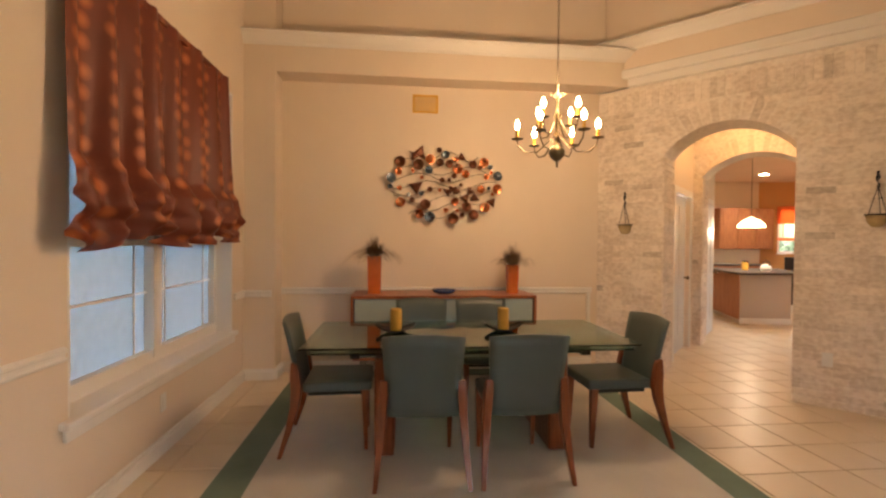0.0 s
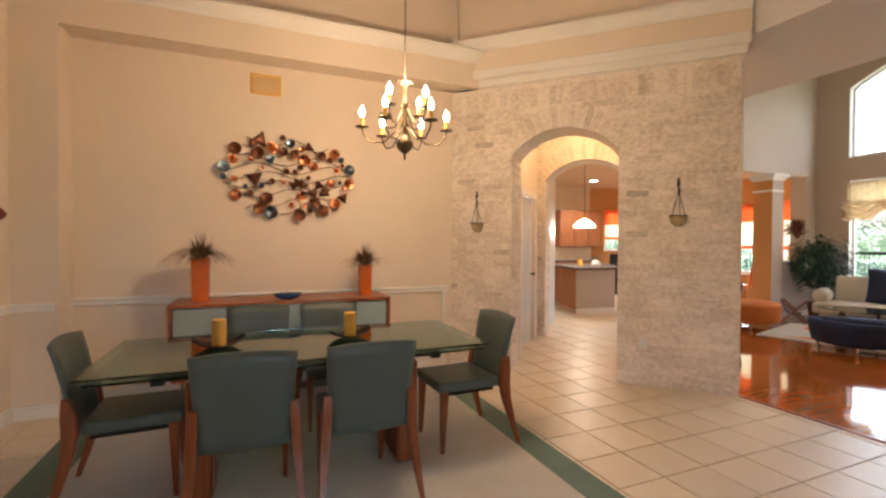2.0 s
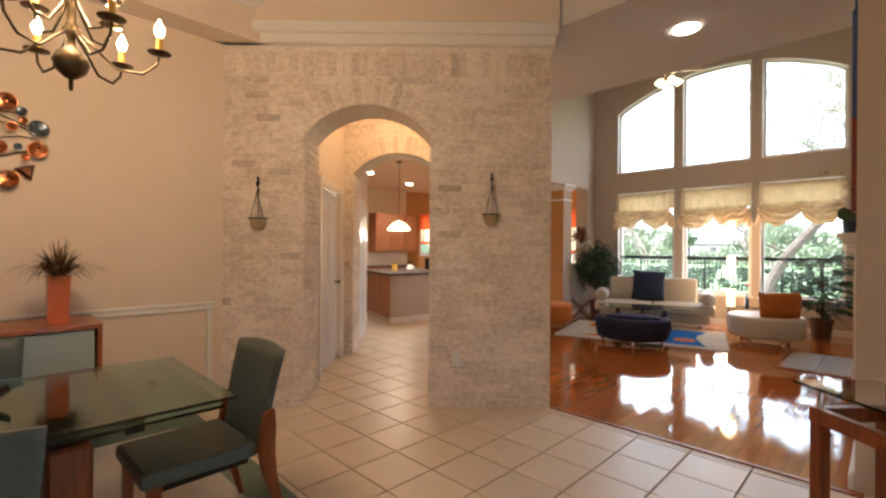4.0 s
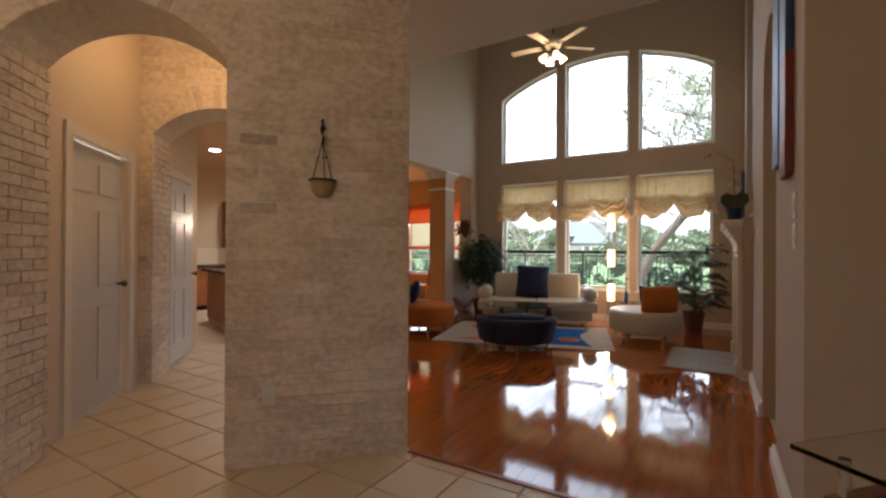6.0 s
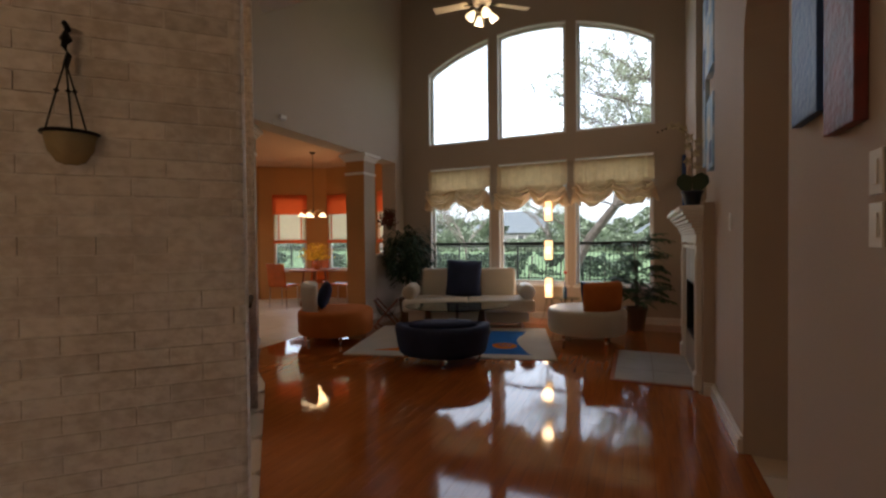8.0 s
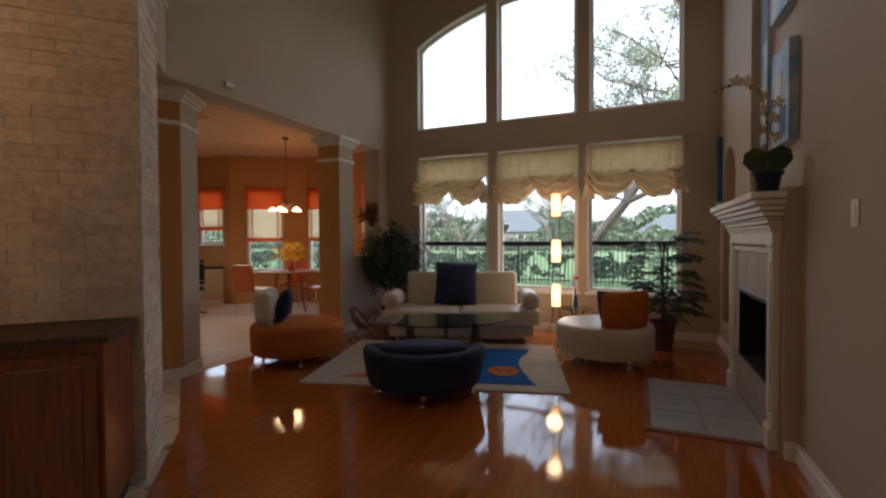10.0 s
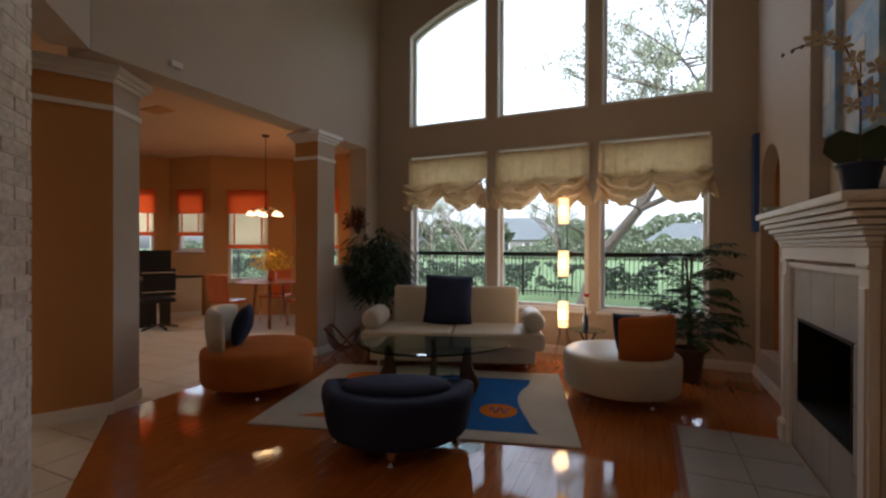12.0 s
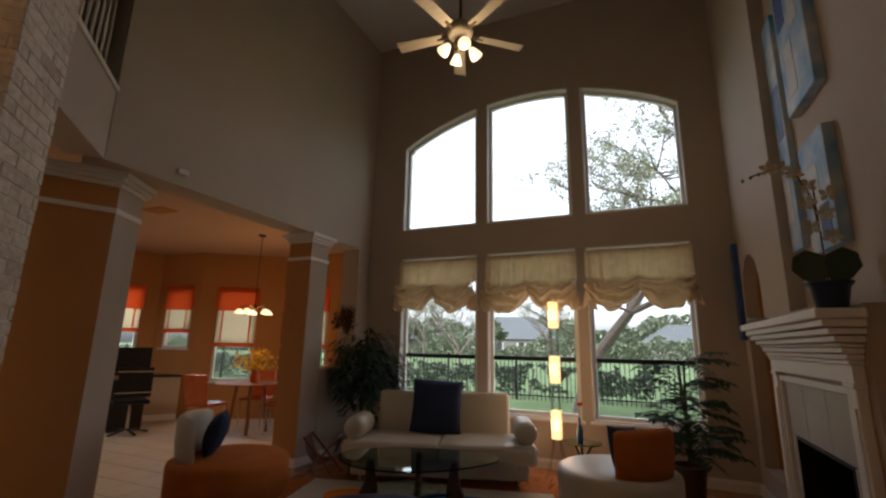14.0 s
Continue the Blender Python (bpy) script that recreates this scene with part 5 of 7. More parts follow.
def fin(m, sgn):
    bm = bmesh.new()
    pr = [(-0.05, 0.0), (0.05, 0.0), (0.10, 0.10), (0.09, 0.22), (0.05, 0.40), (0.0, 0.40), (-0.02, 0.24), (-0.09, 0.10)]
    a = [bm.verts.new((x, -0.018, z)) for x, z in pr]
    b = [bm.verts.new((x, 0.018, z)) for x, z in pr]
    bm.faces.new(a[::-1])
    bm.faces.new(b)
    for i in range(len(pr)):
        j = (i + 1) % len(pr)
        bm.faces.new((a[i], a[j], b[j], b[i]))
    bmesh.ops.recalc_face_normals(bm, faces=bm.faces)
    bmesh.ops.bevel(bm, geom=bm.edges[:], offset=0.006, segments=2, affect="EDGES")
    bmesh.ops.transform(bm, matrix=m, verts=bm.verts)
    return bm
link("leg", fin(pose(-0.40, -0.08, 0, 0, 0, 25), 1), M_FIN, ct)
link("leg", fin(pose(0.36, -0.12, 0, 0, 0, 160), 1), M_FIN, ct)
link("leg", fin(pose(0.02, 0.20, 0, 0, 0, 80), 1), M_FIN, ct)

# floor lamp
fl = thing("floor_lamp", pose(-1.79, 11.66, 0.003), "black wire floor lamp with three lit paper shades by the windows", "floor lamp")
bm = bmesh.new()
for k in range(4):
    a = radians(45 + 90 * k)
    tube([(0.17 * math.cos(a), 0.17 * math.sin(a), 0.0), (0.15 * math.cos(a), 0.15 * math.sin(a), 0.04), (0.06 * math.cos(a), 0.06 * math.sin(a), 0.30), (0.055 * math.cos(a), 0.055 * math.sin(a), 1.95)], 0.004, 5, bm)
link("frame", bm, M_BLACK, fl)
for z in (0.54, 1.14, 1.76):
    link("shade", lathe([(0.072, z - 0.15), (0.076, z), (0.072, z + 0.15)], 4, m=pose(0, 0, 0, 0, 0, 45)), M_PAPER, fl, "lit square paper shade")
    for q in (-0.075, 0, 0.075):
        link("shade_wire", tube([(0.079 * math.cos(radians(45 + 90 * k)) * 1.0, 0.079 * math.sin(radians(45 + 90 * k)), z + q) for k in range(5)], 0.002, 4), M_BLACK, fl)
    lamp("light_floor_lamp", "POINT", pose(-1.79, 11.50, z), P_FLOOR, WARM, 0.1)

# side table with bottle and flower
st = thing("side_table", pose(-1.50, 11.50, 0.003), "round glass side table on curved black legs", "side table")
link("tabletop", lathe([(0.0, 0.40), (0.20, 0.40), (0.20, 0.41), (0.0, 0.41)], 28), M_GLASS_EDGE, st, "round glass top")
for k in range(3):
    a = radians(120 * k + 30)
    link("leg", tube([(0.16 * math.cos(a), 0.16 * math.sin(a), 0), (0.05 * math.cos(a), 0.05 * math.sin(a), 0.12), (0.03 * math.cos(a), 0.03 * math.sin(a), 0.26), (0.12 * math.cos(a), 0.12 * math.sin(a), 0.40)], 0.012, 7), M_BLACK, st, smooth=True)
bt = thing("bottle_vase", pose(-1.52, 11.48, 0.414), "slim blue glass bottle with one red flower on the side table", "vase")
link("bottle", lathe([(0.03, 0), (0.034, 0.02), (0.034, 0.13), (0.012, 0.18), (0.012, 0.24), (0.016, 0.245)], 16), mat("blue_bottle_glass", (0.04, 0.12, 0.25), 0.08, bump=0, coat=0.5), bt, smooth=True)
link("stem", tube([(0, 0, 0.15), (0.005, 0, 0.32), (0.012, 0, 0.37)], 0.003, 5), M_LEAF_D, bt)
link("flower", lathe([(0.0, 0.0), (0.02, 0.01), (0.035, 0.04), (0.02, 0.045), (0, 0.03)], 9, m=pose(0.012, 0, 0.36)), mat("red_petal", (0.55, 0.02, 0.02), 0.6, bump=0), bt)

# magazine rack
mg = thing("magazine_rack", pose(-4.12, 10.55, 0.003, 0, 0, 25), "brown leather sling magazine rack on crossed wood legs", "magazine rack")
for y in (-0.17, 0.17):
    link("leg", tube([(-0.18, y, 0), (0.18, y, 0.40)], 0.012, 6), M_CHERRY, mg)
    link("leg", tube([(0.18, y, 0), (-0.18, y, 0.40)], 0.012, 6), M_CHERRY, mg)
for x in (-0.18, 0.18):
    link("crossbar", tube([(x, -0.19, 0.40), (x, 0.19, 0.40)], 0.010, 6), M_CHERRY, mg)
bm = bmesh.new()
rows = [[bm.verts.new((0.17 * math.cos(math.pi * i / 12), y, 0.395 - 0.26 * math.sin(math.pi * i / 12) + d)) for y in (-0.155, 0.155)] for d in (0, 0.004) for i in range(13)]
for o in (0, 13):
    for i in range(12):
        bm.faces.new((rows[o + i][0], rows[o + i][1], rows[o + i + 1][1], rows[o + i + 1][0]))
bmesh.ops.recalc_face_normals(bm, faces=bm.faces)
link("sling", bm, mat("brown_leather", (0.12, 0.045, 0.02), 0.5, var=0.3, bump=0.1), mg)


def leafy(name, m, label, trunk_h, crown, count, size, seed, leaf_m, pot_r=0.15, pot_h=0.28, palm=False):
    rnd_ = random.Random(seed)
    p = thing(name, m, label, "potted plant")
    link("pot", lathe([(pot_r * 0.75, 0), (pot_r, pot_h), (pot_r * 1.08, pot_h), (pot_r * 1.08, pot_h + 0.03), (pot_r * 0.9, pot_h + 0.03), (pot_r * 0.85, pot_h - 0.03), (0, pot_h - 0.02)], 24), M_TERRA, p)
    leaves, stems = bmesh.new(), bmesh.new()

    def leaf(c, d, L, wd, droop=0.3):
        side = d.cross(Vector((0, 0, 1)))
        side = side.normalized() if side.length > 0.05 else Vector((1, 0, 0))
        p1 = c + d * L * 0.5 + Vector((0, 0, -droop * L * 0.12))
        p2 = c + d * L + Vector((0, 0, -droop * L * 0.55))
        a, b1, b2, e = leaves.verts.new(c), leaves.verts.new(p1 + side * wd), leaves.verts.new(p1 - side * wd), leaves.verts.new(p2)
        mid = leaves.verts.new(p1 - Vector((0, 0, wd * 0.4)))
        for f in ((a, b1, mid), (a, mid, b2), (b1, e, mid), (mid, e, b2)):
            leaves.faces.new(f)
    if palm:
        for k in range(58):
            a = rnd_.uniform(0, 6.283)
            z0 = pot_h + 0.06 + rnd_.uniform(0.0, trunk_h)
            L = rnd_.uniform(0.26, 0.50)
            up = rnd_.uniform(0.35, 1.05)
            x0, y0 = 0.03 * math.cos(a), 0.03 * math.sin(a)
            pts = []
            for i in range(9):
                q = i / 8
                r = L * q * (1 - 0.15 * up)
                pts.append(Vector((x0 + r * math.cos(a), y0 + r * math.sin(a), z0 + L * (up * q * 1.1 - 0.50 * q * q))))
            tube(pts, 0.005, 4, stems, 0.4)
            for i in range(2, 9):
                dirn = (pts[i] - pts[i - 1]).normalized()
                sd = dirn.cross(Vector((0, 0, 1))).normalized()
                for s_ in (-1, 1):
                    leaf(pts[i], (dirn * 0.6 + sd * s_ + Vector((0, 0, rnd_.uniform(-0.3, 0.1)))).normalized(), size * rnd_.uniform(0.8, 1.2), 0.026, 0.5)
        for k in range(3):
            tube([(0.02 * k, 0.01 * k, pot_h - 0.02), (0.03 * math.cos(k * 2), 0.03 * math.sin(k * 2), pot_h + trunk_h + 0.05)], 0.012, 6, stems)
    else:
        for k in range(3):
            tube([(0.02 * math.cos(k * 2), 0.02 * math.sin(k * 2), pot_h - 0.03), (0.03 * math.cos(k * 2.2), 0.03 * math.sin(k * 2.2), trunk_h), (0.12 * math.cos(k * 2.2), 0.12 * math.sin(k * 2.2), trunk_h + crown[2])], 0.010, 6, stems, 0.5)
        for k in range(count):
            a, e, rr = rnd_.uniform(0, 6.283), math.asin(rnd_.uniform(-0.9, 1)), rnd_.uniform(0.35, 1) ** 0.6
            lump = 1 + 0.22 * math.sin(3 * a + 2 * e) + 0.15 * math.sin(7 * a)
            c = Vector((crown[0] * rr * lump * math.cos(e) * math.cos(a), crown[1] * rr * lump * math.cos(e) * math.sin(a), trunk_h + crown[2] * (0.55 + rr * math.sin(e) * lump)))
            d_ = Vector((math.cos(a) + rnd_.uniform(-0.6, 0.6), math.sin(a) + rnd_.uniform(-0.6, 0.6), rnd_.uniform(-0.9, 0.4))).normalized()
            leaf(c, d_, size * rnd_.uniform(0.7, 1.3), size * 0.17, 0.6)
    link("stalk", stems, M_BARK, p)
    link("foliage", leaves, leaf_m, p)
    return p


leafy("potted_ficus", pose(-4.22, 11.42, 0.003), "dark green potted ficus in the corner behind the cream sofa", 0.76, (0.44, 0.44, 0.50), 1900, 0.115, 4, M_LEAF_D)
leafy("potted_palm", pose(-0.52, 11.35, 0.003), "green potted palm with arching fronds beside the windows", 0.88, (0.5, 0.5, 0.5), 0, 0.13, 9, M_LEAF, 0.15, 0.30, True)

# orchid and small dish on the mantel
oc = thing("orchid", pose(-0.07, 8.77, 1.576, 0, 0, 75), "cream orchid in a dark blue pot on the mantel", "potted plant")
link("pot", lathe([(0.055, 0), (0.075, 0.10), (0.09, 0.115), (0.09, 0.125), (0.07, 0.125), (0.06, 0.11), (0, 0.11)], 22), mat("dark_blue_pot", (0.015, 0.03, 0.07), 0.35, bump=0.02), oc, smooth=True)
for sx in (-1, 1):
    bm = bmesh.new()
    outl = [(0.0, 0.0), (0.07, 0.03), (0.11, 0.08), (0.10, 0.14), (0.05, 0.17), (-0.01, 0.14), (-0.02, 0.07)]
    vs = [bm.verts.new((0.012 * math.sin(i), sx * (0.015 + x), 0.11 + z)) for i, (x, z) in enumerate(outl)]
    f_ = bm.faces.new(vs)
    r_ = bmesh.ops.extrude_face_region(bm, geom=[f_])
    bmesh.ops.translate(bm, vec=(0.006, 0, 0), verts=[g for g in r_["geom"] if isinstance(g, bmesh.types.BMVert)])
    bmesh.ops.recalc_face_normals(bm, faces=bm.faces)
    link("leaf", bm, M_LEAF_D, oc)
link("stem", tube([(0, 0, 0.10), (-0.005, 0.0, 0.35), (0.0, 0.01, 0.52), (0.0, 0.05, 0.64), (0.0, 0.14, 0.70), (0.0, 0.24, 0.68)], 0.004, 6), M_BARK, oc)
link("stake", tube([(0.01, 0.0, 0.10), (0.01, 0.0, 0.60)], 0.003, 5), M_BARK, oc)
M_PETAL = mat("cream_petal", (0.62, 0.55, 0.36), 0.6, var=0.3, scale=30, bump=0)
for k, (y, z) in enumerate([(0.02, 0.58), (0.06, 0.65), (0.11, 0.69), (0.16, 0.70), (-0.03, 0.44), (0.03, 0.38), (-0.04, 0.33), (0.03, 0.50), (-0.05, 0.53)]):
    bm = bmesh.new()
    for q in range(5):
        a = q * 1.2566 + k
        c = bm.verts.new((-0.01, y, z))
        p1 = bm.verts.new((-0.02, y + 0.028 * math.cos(a - 0.5), z + 0.028 * math.sin(a - 0.5)))
        p2 = bm.verts.new((-0.028, y + 0.042 * math.cos(a), z + 0.042 * math.sin(a)))
        p3 = bm.verts.new((-0.02, y + 0.028 * math.cos(a + 0.5), z + 0.028 * math.sin(a + 0.5)))
        bm.faces.new((c, p1, p2, p3))
    link("blossom", bm, M_PETAL, oc)
for k, y in enumerate((0.20, 0.235, 0.27)):
    link("bud", lathe([(0, -0.012), (0.009, 0), (0, 0.014)], 8, m=pose(0, y, 0.685 - 0.01 * k)), M_BARK, oc)
gl = tagged(link("glass_dish", lathe([(0.03, 0), (0.05, 0.01), (0.065, 0.045), (0.06, 0.045), (0.0, 0.012)], 20), M_FROST, smooth=True), "small pale glass dish at the end of the mantel", "bowl")
gl.matrix_basis = pose(-0.09, 10.08, 1.5755)

# paintings
M_CANVAS = mat("painted_blue_canvas", (0.66, 0.67, 0.65), 0.6, var=0.5, scale=5, bump=0.3, fine=40, tint=(0.12, 0.34, 0.60))
M_CANVAS_D = mat("painted_navy_canvas", (0.02, 0.05, 0.22), 0.5, var=0.5, scale=6, bump=0.5, fine=30, tint=(0.05, 0.12, 0.30))
M_CANVAS_R = mat("painted_red_canvas", (0.25, 0.03, 0.02), 0.5, var=0.5, scale=8, bump=0.6, fine=30, tint=(0.12, 0.04, 0.04))


def painting(m, w, h, d, material, label, marks=(), side=None):
    """A canvas on the wall plane of m: x across, z up, its face towards -y."""
    p = thing("painting", m, label, "painting")
    link("canvas", B((-w / 2, w / 2, -d, -0.001, 0, h), bevel=0.003), material, p)
    for x0_, x1_, z0_, z1_, mm in marks:
        link("paint_mark", B((x0_, x1_, -d - 0.003, -d - 0.0005, z0_, z1_)), mm, p)
    return p


WALL_E = lambda x, y, z: pose(x, y, z, 0, 0, -90)   # faces -x
M_WHITEP = mat("white_paint_mark", (0.62, 0.64, 0.62), 0.6, bump=0.4)
painting(WALL_E(0.191, 9.90, 2.06), 0.22, 1.75, 0.04, M_CANVAS, "tall narrow blue and white abstract painting above the mantel", [(-0.08, 0.05, 0.2, 0.5, M_WHITEP), (-0.03, 0.08, 0.8, 1.2, M_CANVAS_D)])
painting(WALL_E(0.191, 9.38, 2.89), 0.48, 1.05, 0.06, M_CANVAS, "blue and white abstract painting high above the mantel", [(-0.15, 0.0, 0.1, 0.45, M_WHITEP), (0.02, 0.15, 0.5, 0.8, M_WHITEP), (-0.2, -0.05, 0.6, 0.9, M_CANVAS_D)])
painting(WALL_E(0.191, 9.36, 1.96), 0.40, 0.68, 0.06, M_CANVAS, "small blue and white abstract painting above the mantel", [(-0.12, 0.05, 0.3, 0.5, M_WHITEP), (0.0, 0.14, 0.05, 0.25, M_CANVAS_D)])
painting(WALL_E(0.16, 11.86, 1.50), 0.12, 1.02, 0.05, M_CANVAS_D, "narrow deep blue painting by the corner of the living room")
p = painting(WALL_E(0.08, 6.44, 1.72), 0.26, 1.40, 0.035, M_CANVAS_D, "tall navy painting with a painted white edge glint by the arch")
# white strip paints the light reflected along the canvas edge
link("edge_glint", B((-0.1335, -0.1305, -0.035, -0.004, 0.0, 1.4)), M_WHITEP, p)
p = painting(WALL_E(0.08, 6.14, 1.62), 0.22, 0.58, 0.035, M_CANVAS_R, "tall painting half deep red and half blue by the arch")
link("upper_canvas", B((-0.11, 0.11, -0.035, -0.001, 0.5805, 1.25), bevel=0.003), M_CANVAS_D, p, "navy upper half")

# switches, sockets
def plate(m, label, rocker=1, w=0.075, h=0.12):
    p = thing("switch_plate", m, label, "switch", "switch and socket plates")
    link("plate", B((-w / 2, w / 2, -0.006, -0.0005, -h / 2, h / 2), bevel=0.002), M_WHITE, p)
    link("rocker", B((-0.016, 0.016, -0.010, -0.0061, -0.032, 0.032)), M_WHITE, p)
    return p
plate(WALL_E(0.08, 7.99, 1.41), "white light switch plate on the greige wall by the arch")
plate(WALL_E(0.08, 5.98, 1.47), "white light switch plate on the greige wall by the corner")
plate(WALL_E(0.08, 5.98, 1.33), "white light switch plate on the greige wall by the corner")
plate(BRICK_M @ pose(2.06, -0.002, 0.42), "white socket plate low on the brick wall")
plate(pose(-2.05, SOUTH, 0.33, 0, 0, 180), "white socket plate low on the dining wall")
bx = thing("alarm_sensor", pose(LEFT, 8.78, 2.86, 0, 0, 90), "small white plastic sensor box high on the wall over the column", "sensor")
link("case", B((-0.05, 0.05, -0.04, -0.0005, -0.025, 0.025), bevel=0.004), M_WHITE, bx)

# ceiling fan
# cream wood, its colour lifted to carry the glow of the fan's lamps
M_BLADE = wood("lamplit_cream_blade", (0.60, 0.50, 0.36), (0.72, 0.62, 0.46), 0.5, (1.5, 14, 14))
cf = thing("ceiling_fan", pose(-2.16, 9.50, 0), "cream five-blade ceiling fan with lit glass shades", "ceiling fan")
link("rod", lathe([(0.012, 4.2), (0.012, 6.2)], 10), M_BRONZE, cf)
link("canopy", lathe([(0.06, 6.199), (0.06, 6.17), (0.015, 6.12)], 16), M_BRONZE, cf)
link("motor", lathe([(0.02, 4.06), (0.10, 4.08), (0.12, 4.13), (0.10, 4.19), (0.03, 4.22), (0.012, 4.26)], 24), M_BLADE, cf, smooth=True)
link("light_kit", lathe([(0.0, 3.94), (0.05, 3.96), (0.06, 4.02), (0.03, 4.06)], 18), M_BRONZE, cf, smooth=True)
for k in range(5):
    a = 72 * k + 39.6
    bm = B((0.17, 0.60, -0.062, 0.062, -0.004, 0.004), bevel=0.003)
    for v_ in bm.verts:
        v_.co.y *= 0.8 + 0.45 * (v_.co.x - 0.2)
    bmesh.ops.transform(bm, matrix=pose(0, 0, 4.10, 0, 0, a) @ pose(0, 0, 0, 10, 0, 0), verts=bm.verts)
    link("blade", bm, M_BLADE, cf, "cream wooden blade")
    bm = B((0.08, 0.22, -0.015, 0.015, -0.006, -0.001))
    bmesh.ops.transform(bm, matrix=pose(0, 0, 4.10, 0, 0, a), verts=bm.verts)
    link("blade_bracket", bm, M_BRONZE, cf)
for k in range(4):
    a = 90 * k + 35
    mm = pose(0, 0, 3.98, 0, 0, a) @ pose(0.10, 0, 0, 0, -35, 0)
    link("shade", lathe([(0.02, 0.0), (0.035, -0.03), (0.05, -0.075), (0.055, -0.10)], 16, m=mm), M_SHADE_W, cf, "lit frosted glass shade", smooth=True)
lamp("light_fan", "POINT", pose(-2.16, 9.50, 3.75), P_FAN, (1.0, 0.72, 0.42), 0.12)
lamp("light_downlight", "SPOT", pose(-1.03, 6.47, 3.25), P_FAN * 0.6, (1.0, 0.8, 0.55))

# gallery rail over the hall's mouth
gr = thing("gallery_rail", DIAG, "painted wooden balustrade of the upper gallery over the hall opening", "railing")
link("handrail", B((0.0, dl, 0.09, 0.15, 4.20, 4.25), bevel=0.01), M_CHERRY_X, gr)
link("shoe_rail", B((0.0, dl, -0.02, 0.20, 3.301, 3.34)), M_TRIM, gr)
for k in range(16):
    link("baluster", lathe([(0.016, 3.34), (0.016, 3.50), (0.011, 3.54), (0.016, 3.8), (0.010, 4.1), (0.014, 4.20)], 8, m=pose(0.02 + k * 0.108, 0.12, 0)), M_TRIM, gr)

# console table by the foyer corner
cs = thing("console_table", pose(0.506, 4.456, 0, 0, 0, -42), "cherry wood console table with a glass top near the foyer wall", "table")
link("tabletop", B((-0.62, 0.60, -0.19, 0.19, 0.80, 0.812), bevel=0.002), M_GLASS, cs, "clear glass top")
link("apron", B((-0.56, 0.54, -0.17, -0.135, 0.66, 0.72), (-0.56, 0.54, 0.135, 0.17, 0.66, 0.72), (-0.56, -0.525, -0.1349, 0.1349, 0.66, 0.72), (0.505, 0.54, -0.1349, 0.1349, 0.66, 0.72)), M_CHERRY, cs)
for x in (-0.535, 0.515):
    for y in (-0.145, 0.145):
        link("leg", B((x - 0.025, x + 0.025, y - 0.025, y + 0.025, 0.0, 0.659), bevel=0.004), M_CHERRY, cs)
        link("glass_stud", lathe([(0.012, 0.72), (0.012, 0.80)], 8, m=pose(x, y, 0)), M_CHROME, cs)

# cabinet in the hall against the second brick wall
cb = thing("hall_cabinet", BRICK_M @ pose(2.42, HALL - 0.25, 0), "cherry wood hall cabinet with a dark granite top against the brick", "cabinet")
link("body", B((-0.38, 0.40, -0.22, 0.22, 0.08, 0.86)), M_CHERRY, cb)
link("countertop", B((-0.41, 0.43, -0.25, 0.245, 0.861, 0.90), bevel=0.006), M_GRANITE, cb, "dark granite top")
link("plinth", B((-0.36, 0.38, -0.19, 0.2, 0, 0.0799)), M_BLACK, cb)
for x in (-0.19, 0.20):
    link("door", B((x - 0.18, x + 0.18, -0.24, -0.2201, 0.12, 0.82), (x - 0.13, x + 0.13, -0.247, -0.2401, 0.17, 0.77), bevel=0.003), M_CHERRY, cb)


def panel_door(m, label, w=0.80, h=2.03):
    d_ = thing("panel_door", m, label, "door")
    link("leaf", B((0, w, 0.0, 0.04, 0.01, h)), M_DOOR, d_)
    for xa, xb in ((0.10, w / 2 - 0.04), (w / 2 + 0.04, w - 0.10)):
        for za, zb in ((0.22, 0.80), (0.95, 1.55), (1.68, h - 0.12)):
            link("raised_panel", B((xa, xb, -0.008, -0.0005, za, zb), bevel=0.006), M_DOOR, d_)
    link("knob", lathe([(0.012, 0), (0.012, 0.03), (0.028, 0.05), (0.02, 0.07), (0, 0.072)], 14, m=pose(w - 0.06, -0.001, 0.96, 90, 0, 0)), M_BRONZE, d_)
    return d_


def casing(name, m, w, h=2.06, t_=0.08):
    bm = B((-t_, 0, -0.018, 0.0, 0, h + t_), (w, w + t_, -0.018, 0.0, 0, h + t_), (0, w, -0.018, 0.0, h, h + t_))
    bmesh.ops.transform(bm, matrix=m, verts=bm.verts)
    return setting(name, bm, M_TRIM)


HD = BRICK_M @ pose(0.66, 0, 0, 0, 0, 90)      # along the hall's end wall, facing into the hall
panel_door(HD @ pose(0.84, 0.05, 0), "white six-panel door closed at the end of the hall", 0.86)
casing("trim_door_casing", HD @ pose(0.82, -0.001, 0), 0.90, 2.04)
HB2 = BRICK_M @ pose(0.66, 0, 0, 0, 0, 90)
panel_door(HB2 @ pose(2.62, -0.052, 0), "white six-panel door beyond the second brick arch", 0.76)
casing("trim_door_casing", HB2 @ pose(2.60, -0.002, 0), 0.80)

# ---- kitchen and breakfast room ----
isl = thing("kitchen_island", pose(0, 0, 0), "kitchen island with cherry cabinet end, beige panel and granite top", "kitchen island")
IS = [(-6.30, 7.46), (-6.20, 8.36), (-7.55, 9.30), (-7.80, 7.98)]
link("body", slab(IS, 0.0, 0.88), M_WALL_LIV, isl, "beige painted panel")
link("cabinet_end", slab([(-6.32, 7.455), (-7.81, 7.965), (-7.805, 7.978), (-6.31, 7.468)], 0.08, 0.879), M_OAK, isl, "cherry wood cabinet end")
